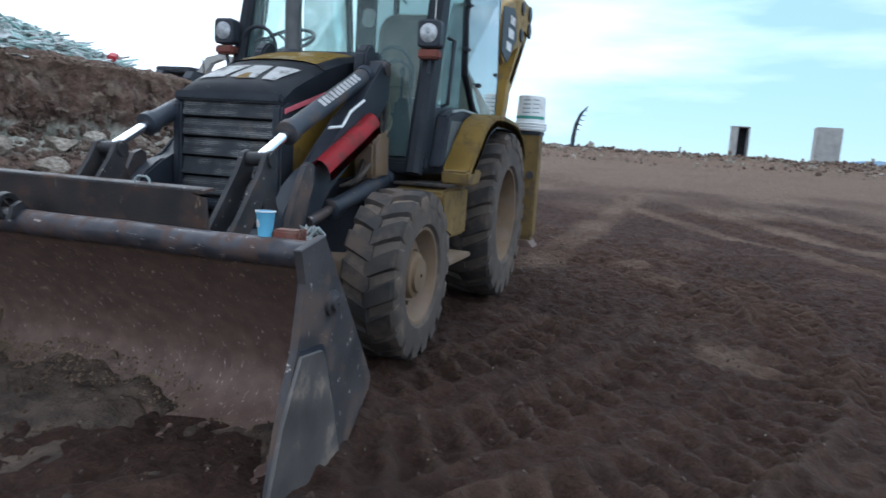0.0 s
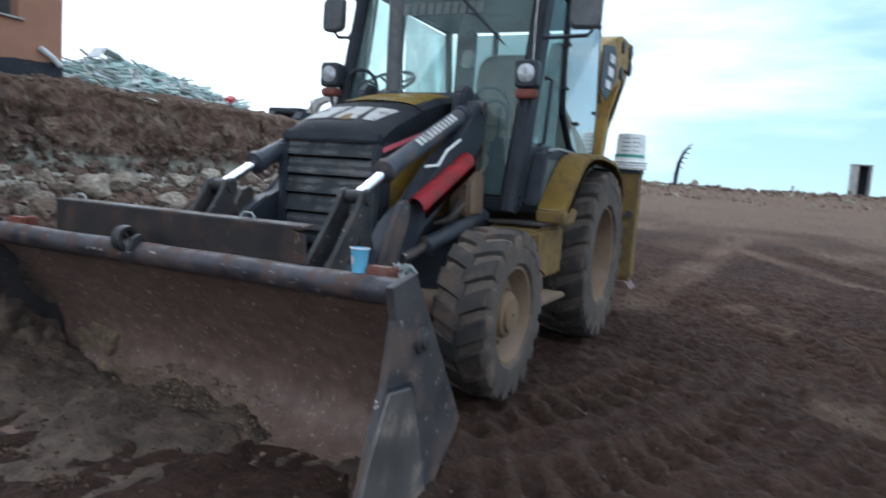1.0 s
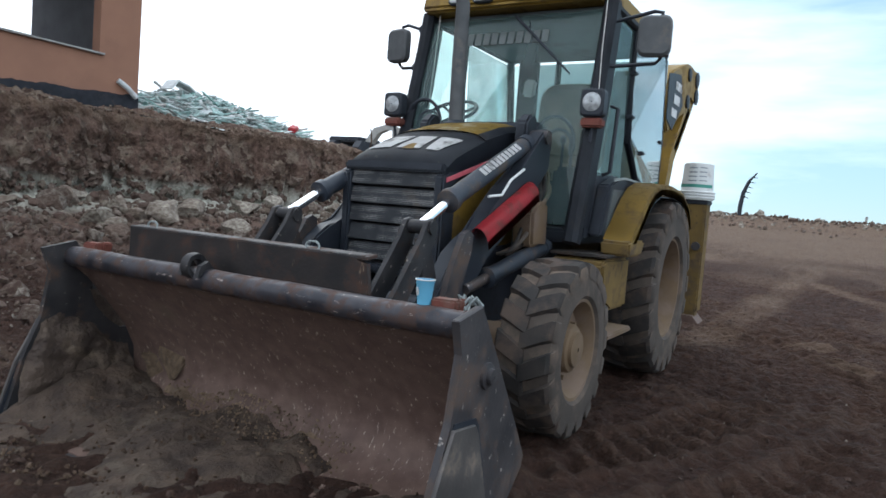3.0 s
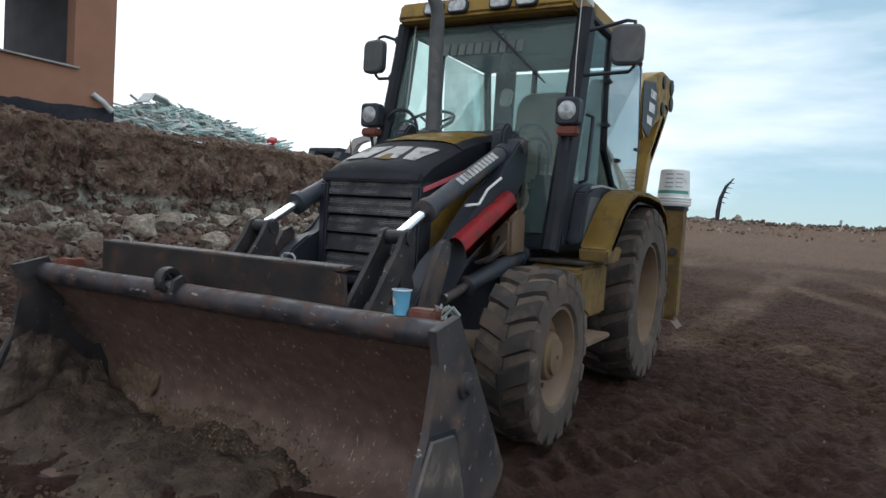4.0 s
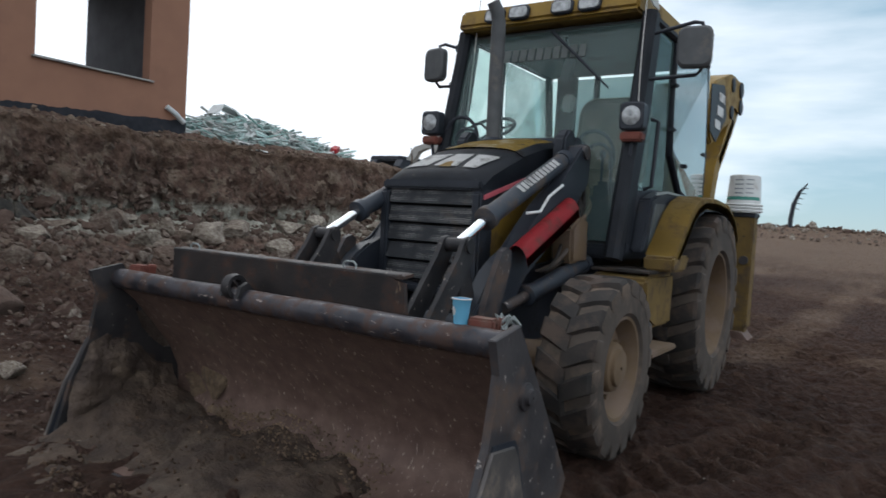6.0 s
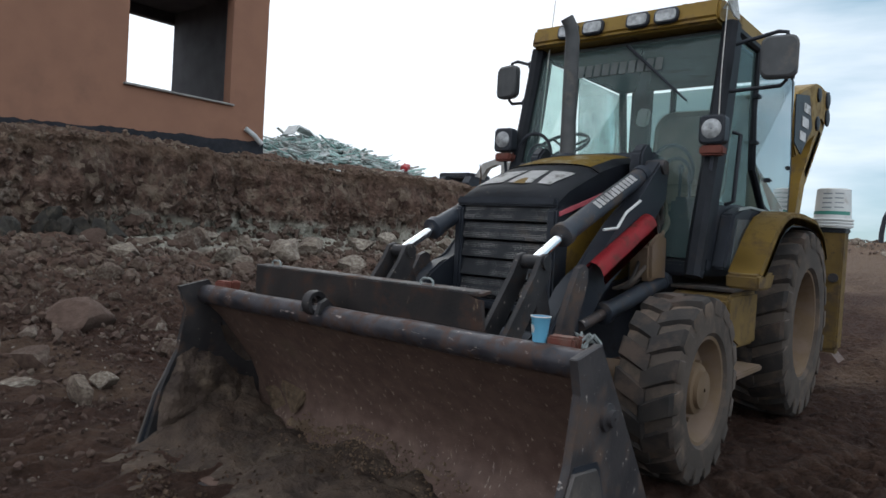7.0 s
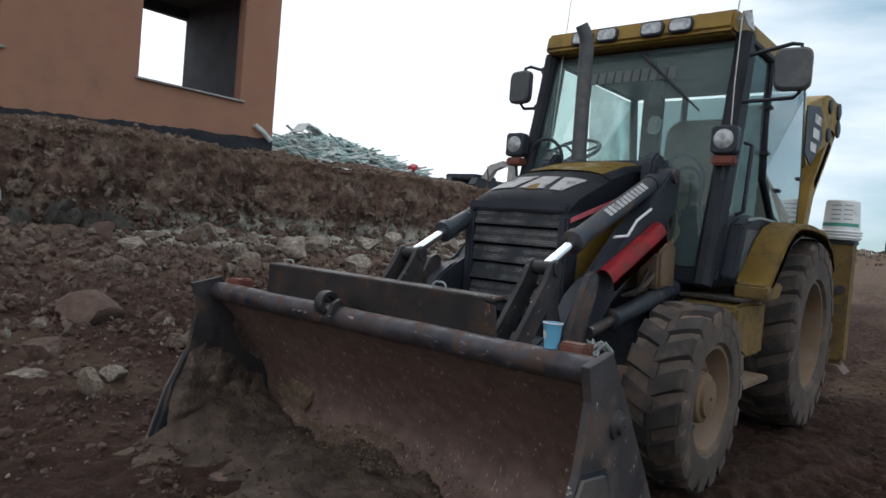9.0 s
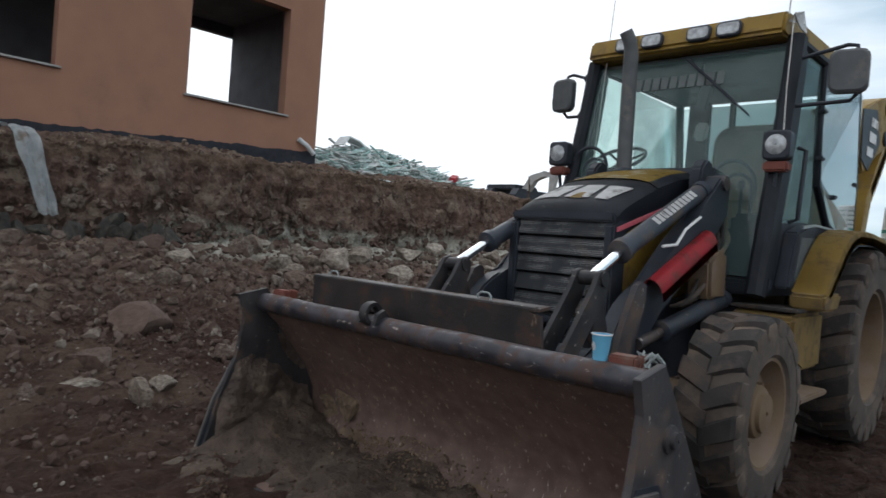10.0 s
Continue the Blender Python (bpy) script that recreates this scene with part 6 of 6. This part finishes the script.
# lamps and mirrors
def build_lamp(s):
    x = XC + s * 0.765
    y, z = 0.74, 1.925
    bm = B()
    rbox(bm, (x, y, z + 0.01), (0.155, 0.1, 0.175), 0.03, None, 0.01)
    lamp = part("headlamp", bm, M_BLACK, loader, "square headlamp on a bracket")
    bm = B()
    lathe(bm, [(0.058, -0.045), (0.06, -0.052), (0.05, -0.056), (0.004, -0.059)], (x, y, z + 0.012), 24, "y")
    part("lens", bm, M_LENS, lamp, "clear round lens")
    bm = B()
    box(bm, (x, y, z - 0.115), (0.14, 0.09, 0.06), bevel=0.012)
    part("indicator", bm, M_RUST, lamp, "red and amber side lamp")
    bm = B()
    tube(bm, [(x, y + 0.04, z), (XC + s * 0.73, 0.86, z - 0.02)], 0.018, 8)
    part("bracket", bm, M_BLACK, lamp)
    bm = B()
    tube(bm, [(x, y, z - 0.14), (x - s * 0.02, y + 0.02, z - 0.32)], 0.012, 8)
    part("lamp_post", bm, M_BLACK, lamp)


both(build_lamp)


def build_mirror(s):
    cx, cy, cz = ((1.10, 0.9, 2.375) if s > 0 else (-0.87, 0.93, 2.42))
    wid, hig = (0.205, 0.25) if s > 0 else (0.2, 0.25)
    top, bot = Vector((XC + s * 0.74, 0.99, cz + 0.13)), Vector((XC + s * 0.74, 0.93, cz - 0.17))
    bm = B()
    tube(bm, [top, Vector((cx - s * 0.03, cy + 0.06, cz + hig / 2 + 0.05)), Vector((cx + s * 0.02, cy + 0.06, cz + hig / 2 + 0.04)), Vector((cx + s * 0.03, cy + 0.06, cz + hig / 2 - 0.02)), Vector((cx + s * 0.03, cy + 0.06, cz - hig / 2)), Vector((cx, cy + 0.06, cz - hig / 2 - 0.03)), bot], 0.012, 10)
    arm = part("mirror_arm", bm, M_BLACK, loader, "bent black mirror arm")
    bm = B()
    rbox(bm, (cx, cy, cz), (wid, 0.085, hig), 0.05, (0, 0, 10 * s), 0.012)
    shell = part("mirror", bm, M_MIRROR_SHELL, arm, "grey plastic mirror housing")
    for p in (top, bot):
        bm = B()
        box(bm, p, (0.05, 0.05, 0.06), bevel=0.01)
        part("clamp", bm, M_BLACK, arm)


both(build_mirror)


# rear fenders
def build_fender(s):
    xi, xo = XC + s * 0.87, XC + s * 1.06
    prof = [(0.84, 1.08), (0.98, 1.2), (1.15, 1.35), (1.3, 1.44), (1.5, 1.49), (1.9, 1.505), (2.3, 1.48), (2.58, 1.38), (2.74, 1.22)]
    bm = B()
    cols = []
    for y, z in prof:
        d = Vector((0, y - 2.1, z - 0.75)).normalized()
        c = []
        for x, drop in ((xi, 0), (xo - s * 0.05, 0), (xo - s * 0.012, 0.012), (xo, 0.045), (xo, 0.10)):
            c.append(bm.verts.new(Vector((x, y, z)) - d * drop))
        cols.append(c)
    for a, b in zip(cols, cols[1:]):
        for k in range(4):
            bm.faces.new((a[k], a[k + 1], b[k + 1], b[k]))
    bmesh.ops.solidify(bm, geom=bm.faces[:], thickness=0.012)
    fender = part("fender", bm, M_YELLOW, loader, "dusty yellow rear fender", 40)
    bm = B()
    lo = [(y + (2.1 - y) * 0.07, z - 0.09) for y, z in prof]
    sheet(bm, lo[2:], min(xi, xo), max(xi, xo) - 0.01, -0.01)
    part("mud_liner", bm, M_BLACK, fender)
    bm = B()
    prism(bm, [(0.82, 0.98), (0.8, 1.07), (0.86, 1.085), (1.18, 1.085), (1.1, 0.98)], min(xi, xo), max(xi, xo))
    bmesh.ops.bevel(bm, geom=bm.edges[:], offset=0.015, segments=2, affect="EDGES")
    part("fender_box", bm, M_DUSTY_YELLOW, fender)


both(build_fender)


# stabilizers
def build_stabilizer(s):
    x0, x1 = sorted((XC + s * 0.85, XC + s * 1.09))
    bm = B()
    box(bm, ((x0 + x1) / 2, 3.3, 0.92), (x1 - x0, 0.2, 1.04), bevel=0.012)
    st = part("stabilizer", bm, M_DUSTY_YELLOW, loader, "dirty yellow stabilizer leg")
    bm = B()
    box(bm, ((x0 + x1) / 2, 3.3, 0.64), (x1 - x0 - 0.04, 0.16, 0.66), bevel=0.01)
    part("inner_leg", bm, M_DUSTY_YELLOW, st)
    bm = B()
    prism(bm, [(x0 - 0.03, 0.30), (x1 + 0.03, 0.30), (x1 - 0.03, 0.37), (x0 + 0.03, 0.37)], 3.16, 3.44, "y")
    part("foot_pad", bm, M_STEEL, st)
    bm = B()
    tube(bm, [((x0 + x1) / 2 + s * 0.06, 3.19, 1.02), ((x0 + x1) / 2 + s * 0.06, 3.17, 1.02)], 0.04, 16)
    part("pin_cap", bm, M_PLATE, st)
    bm = B()
    box(bm, ((x0 + x1) / 2, 3.3, 1.43), (x1 - x0 + 0.02, 0.23, 0.04), bevel=0.008)
    part("top_plate", bm, M_BLACK, st)


both(build_stabilizer)
bm = B()
box(bm, (XC, 3.25, 0.85), (1.75, 0.16, 0.55), bevel=0.02)
part("rear_frame", bm, M_YELLOW, loader)
bm = B()
box(bm, (XC, 2.95, 0.8), (0.8, 0.5, 0.3), bevel=0.02)
part("rear_mount", bm, M_BLACK, loader)

# backhoe, folded up behind the cab
bm = B()
prism(bm, [(3.3, 2.08), (3.52, 2.2), (3.8, 2.34), (3.95, 2.36), (4.06, 2.44), (4.12, 2.56), (4.22, 2.6), (4.36, 2.54), (4.5, 2.58), (4.56, 2.68), (4.54, 2.82), (4.42, 2.9), (4.28, 2.86), (4.1, 2.9), (3.9, 2.87), (3.3, 2.68), (3.1, 2.5), (3.14, 2.2)], 0.44, 0.68)
bmesh.ops.bevel(bm, geom=bm.edges[:], offset=0.015, segments=2, affect="EDGES")
boom = part("boom", bm, M_YELLOW, loader, "yellow folded backhoe boom")
bm = B()
prism(bm, [(3.12, 2.62), (3.62, 2.70), (3.80, 2.42), (3.42, 2.12), (3.16, 2.2)], 0.682, 0.69)
badge = part("badge", bm, M_BLACK, boom, "black badge panel")
for k, (y0, y1, z0, z1) in enumerate(((3.42, 3.66, 2.52, 2.60), (3.38, 3.62, 2.38, 2.47), (3.32, 3.54, 2.25, 2.33))):
    bm = B()
    prism(bm, [(y0, z0), (y1, z0), (y1, z1), (y0, z1)], 0.692, 0.696)
    part("block", bm, M_WHITE, badge)
for y, z, r in ((4.02, 2.78, 0.07), (4.02, 2.5, 0.07), (4.42, 2.8, 0.085), (4.44, 2.62, 0.085)):
    bm = B()
    lathe(bm, [(r, 0.0), (r, 0.015), (r * 0.7, 0.022), (0.005, 0.022)], (0.68, y, z), 18)
    part("pin", bm, M_BLACK, boom)
bm = B()
prism(bm, [(4.34, 2.62), (4.5, 2.58), (4.3, 2.36), (3.78, 1.86), (3.52, 1.2), (3.5, 0.85), (3.36, 0.85), (3.38, 1.25), (3.6, 1.9), (4.06, 2.4)], 0.48, 0.66)
stick = part("stick", bm, M_YELLOW, loader, "yellow backhoe stick")
sd_ = Vector((0, -0.72, -0.69)).normalized()


def stick_row(a, b):
    p0, p1 = Vector((0.664, 4.3, 2.42)) + sd_ * 0.7 * a, Vector((0.664, 4.3, 2.42)) + sd_ * 0.7 * b
    w = Vector((0, -0.06, 0.06))
    return [p0, p1, p1 + w, p0 + w]


brand_bars("block", stick_row, 11, stick)
bm = B()
prism(bm, [(3.5, 0.35), (3.95, 0.3), (4.1, 0.55), (3.95, 0.9), (3.6, 0.95)], 0.38, 0.76)
part("digging_bucket", bm, M_STEEL, loader)

# ---- loose things on the loader ----
bm = B()
cup_c = (0.965, -1.395, 0.854)
lathe(bm, [(0.003, 0.004), (0.0245, 0.004), (0.025, 0.0), (0.034, 0.088), (0.0355, 0.09), (0.0355, 0.093), (0.0335, 0.093), (0.0255, 0.012), (0.003, 0.01)], cup_c, 28, "z")
cup = tagged(part("paper_cup", bm, M_CUP), "light blue paper cup standing on the bucket's top bar", "cup")
bm = B()
lathe(bm, [(0.034, 0.0895), (0.0375, 0.091), (0.0375, 0.095), (0.034, 0.0955)], cup_c, 28, "z")
part("rim", bm, M_WHITE, cup, "white rolled rim")
bm = B()
vs = []
for k in range(14):
    a = 2 * math.pi * k / 14
    th = -1.35 + 0.42 * math.cos(a)
    zz = 0.05 + 0.016 * math.sin(a)
    r = 0.025 + 0.009 * zz / 0.088 + 0.001
    vs.append(bm.verts.new((cup_c[0] - r * math.sin(th + 1.9), cup_c[1] - r * math.cos(th + 1.9), cup_c[2] + zz)))
bm.faces.new(vs)
part("print", bm, M_WHITE, cup, "pale round print")


def build_pails():
    px, py = XC + 0.97, 3.3
    pail = thing("pail", "stacked white plastic pails upside down on the stabilizer", "pail", (px, py, 1.45))
    bm = B()
    lathe(bm, [(0.005, 0.345), (0.12, 0.345), (0.132, 0.335), (0.148, 0.06), (0.15, 0.0)], (px, py, 1.45), 36, "z")
    body = part("body", bm, M_PAIL, pail)
    for k in range(3):
        bm = B()
        z = 0.012 + 0.026 * k
        lathe(bm, [(0.146, z), (0.165, z), (0.167, z + 0.012), (0.163, z + 0.018), (0.146, z + 0.018)], (px, py, 1.45), 36, "z")
        part("rim", bm, M_PAIL, pail)

    def band(name, a0, a1, z0, z1, mat, label=""):
        bm = B()
        n = 10
        lo, hi = [], []
        for k in range(n + 1):
            a = a0 + (a1 - a0) * k / n
            for z, lst in ((z0, lo), (z1, hi)):
                r = 0.148 - (z - 0.06) * 0.058 + 0.0015
                lst.append(bm.verts.new((px + r * math.sin(a), py - r * math.cos(a), 1.45 + z)))
        for k in range(n):
            bm.faces.new((lo[k], lo[k + 1], hi[k + 1], hi[k]))
        part(name, bm, mat, body, label)
    band("green_band", -1.3, 1.3, 0.115, 0.145, M_GREEN, "green printed band")
    for k in range(4):
        z = 0.17 + 0.04 * k
        band("print_line", -0.45, 0.1, z, z + 0.012, M_PRINT)
        band("print_line", 0.25, 0.75, z + 0.004, z + 0.014, M_PRINT)


build_pails()


# ---- dirt in the bucket ----
def dirt_level(x, y):
    t = (-1.03 - y) / 1.25
    back = 0.125 * (1 - smooth01(t * 1.3)) * (0.75 + 0.8 * noise.noise((x * 1.9, 0.3, 5))) * (1 - 0.6 * smooth01((x + 0.3) / 1.2))
    left = 0.07 * smooth01((-x - 0.5) / 0.5) * (1 - smooth01((t - 0.3) / 0.5))
    left += 0.09 * smooth01((-x - 0.9) / 0.25) * (1 - smooth01((t - 0.3) / 0.4)) * smooth01(t / 0.12) * (0.8 + 0.5 * noise.noise((x * 4, y * 4, 9)))
    z = back + left + 0.04 * noise.noise((x * 3, y * 3, 4)) + 0.022 * noise.noise((x * 8, y * 8, 6)) + 0.012 * noise.noise((x * 19, y * 19, 2))
    z -= 0.05 * max(0.0, 1 - abs(y + 1.26 + 0.22 * (x - 0.3) + 0.03 * math.sin(x * 17)) / 0.025) * smooth01((x + 0.1) / 0.15) * smooth01((0.62 - x) / 0.15)
    edge = min(smooth01((x + 1.32) / 0.15), smooth01((1.2 - x) / 0.25), smooth01((1 - t) / 0.3))
    z = z * edge - 0.12 * (1 - edge)
    return min(z, 0.03) if x < -1.15 or x > 1.15 else z


def build_bucket_dirt():
    """Loose soil that lies in the bucket and spills over its edge."""
    nx, ny = 170, 80
    verts, faces = [], []
    for j in range(ny + 1):
        for i in range(nx + 1):
            x, y = -1.32 + 2.52 * i / nx, -1.03 - 1.25 * j / ny
            verts.append((x, y, dirt_level(x, y)))
    w = nx + 1
    for j in range(ny):
        for i in range(nx):
            faces.append((j * w + i, j * w + i + 1, (j + 1) * w + i + 1, (j + 1) * w + i))
    me = bpy.data.meshes.new("dirt_heap")
    me.from_pydata(verts, [], faces)
    me.shade_smooth()
    me.materials.append(M_MUD)
    tagged(new("dirt_heap", me), "heap of brown soil lying in the front bucket", "dirt heap", kind="stuff")


build_bucket_dirt()


def bucket_lumps(rnd):
    return rnd.uniform(-1.1, 1.05), rnd.uniform(-2.0, -1.08)


LUMPS = []
for k in range(4):
    LUMPS.append(ROCKS[k + 1].copy())
    LUMPS[-1].materials[0] = M_CLAY
pebbles("loose_dirt", 500, bucket_lumps, lambda r: min(0.045, 0.006 + abs(r.gauss(0, 0.01))), M_EARTH, "crumbs of soil scattered in the bucket", "dirt", 15, 0.3, lambda x, y: max(dirt_level(x, y), -0.01))


def crust_place(rnd):
    x = rnd.choice((rnd.uniform(-0.75, 0.95), rnd.gauss(-0.5, 0.12), rnd.gauss(-0.1, 0.14), rnd.gauss(0.5, 0.2)))
    return max(-0.8, min(1.0, x)), -1.04 - abs(rnd.gauss(0, 0.11))


pebbles("dry_crust", 1300, crust_place, lambda r: min(0.04, 0.004 + abs(r.gauss(0, 0.008))), M_CLAY, "ochre crumbs of dried clay along the back of the bucket", "dirt", 19, 0.1, lambda x, y: dirt_level(x, -1.1) + max(0.0, y + 1.16) * 0.7)
pebbles("dry_crust", 420, lambda r: (lambda x: (x, -1.93 - 0.05 * math.sin(x * 9) + r.gauss(0, 0.05)))(r.uniform(-1.0, 0.15)), lambda r: min(0.045, 0.006 + abs(r.gauss(0, 0.012))), M_EARTH, "broken clods of dried clay along the cutting edge", "dirt", 29, 0.2)


def build_caked_mud():
    """Mud that sticks to the inner face of a bucket side."""
    ny, nz = 60, 60
    verts = []
    for j in range(nz + 1):
        for i in range(ny + 1):
            z = 0.62 * j / nz
            y = max(-1.72 + 0.64 * i / ny, float(np.interp(z, (0.0, 0.3, 0.5, 0.73), (-1.73, -1.65, -1.565, -1.525))) + 0.012)
            top = 0.1 + 0.42 * smooth01((y + 1.74) / 0.2) - 0.2 * smooth01((y + 1.4) / 0.25) + 0.06 * noise.noise((y * 6, 2.0, 1.0))
            thick = 0.05 * smooth01((top - z) / 0.12) + 0.03 * (1 - z / 0.62)
            bump = 0.03 * noise.noise((y * 7, z * 7, 3)) + 0.018 * noise.noise((y * 17, z * 17, 5))
            verts.append((-1.186 + (thick + bump if z < top else -0.012), y, z))
    w = ny + 1
    faces = [(j * w + i, j * w + i + 1, (j + 1) * w + i + 1, (j + 1) * w + i) for j in range(nz) for i in range(ny)]
    me = bpy.data.meshes.new("caked_mud")
    me.from_pydata(verts, [], faces)
    me.shade_smooth()
    me.materials.append(M_CAKE)
    tagged(new("caked_mud", me), "grey-brown mud caked on the bucket's side plate", "mud", kind="stuff")


build_caked_mud()


def build_wall_crust():
    """Patches of dried clay that stick to the back of the bucket, thickest low down."""
    ys, zs = [p[0] for p in BUCKET[6:2:-1]], [p[1] for p in BUCKET[6:2:-1]]
    nx, nz = 200, 40
    verts = []
    for j in range(nz + 1):
        z = 0.08 + 0.32 * j / nz
        y0 = float(np.interp(z, zs, ys))
        for i in range(nx + 1):
            x = -1.05 + 2.1 * i / nx
            low = dirt_level(x, -1.1)
            reach = 0.1 + 0.13 * smooth01((-x - 0.1) / 0.5) + 0.07 * noise.noise((x * 4, 3.0, 1.0))
            k = 1 - smooth01((z - low) / max(0.02, reach))
            q = 0.6 * noise.noise((x * 6, z * 7, 2)) + 0.5 * noise.noise((x * 15, z * 16, 4)) + 0.25 * noise.noise((x * 34, z * 36, 7))
            verts.append((x, y0 - (0.018 * (k * 1.6 - 0.5 + q) if z < 0.39 else -0.01), z))
    w = nx + 1
    faces = [(j * w + i, j * w + i + 1, (j + 1) * w + i + 1, (j + 1) * w + i) for j in range(nz) for i in range(nx)]
    me = bpy.data.meshes.new("clay_crust")
    me.from_pydata(verts, [], faces)
    me.shade_smooth()
    me.materials.append(M_CLAY)
    tagged(new("clay_crust", me), "patches of dried clay on the back of the bucket", "mud", kind="stuff")


build_wall_crust()
for x, y, z, w, d, h, k in ((-0.8, -1.035, 0.33, 0.28, 0.04, 0.34, 1), (-0.98, -1.03, 0.22, 0.3, 0.05, 0.3, 2)):
    ob = new("clay_lump", LUMPS[k])
    ob.matrix_world = Matrix.Translation((x, y, z)) @ Euler((-0.2, 0.1 * k, 0.12 * k)).to_matrix().to_4x4() @ Matrix.Diagonal((w, d, h, 1))
    tagged(ob, "flat lump of ochre clay stuck inside the bucket", "clay lump", "lumps in the bucket")
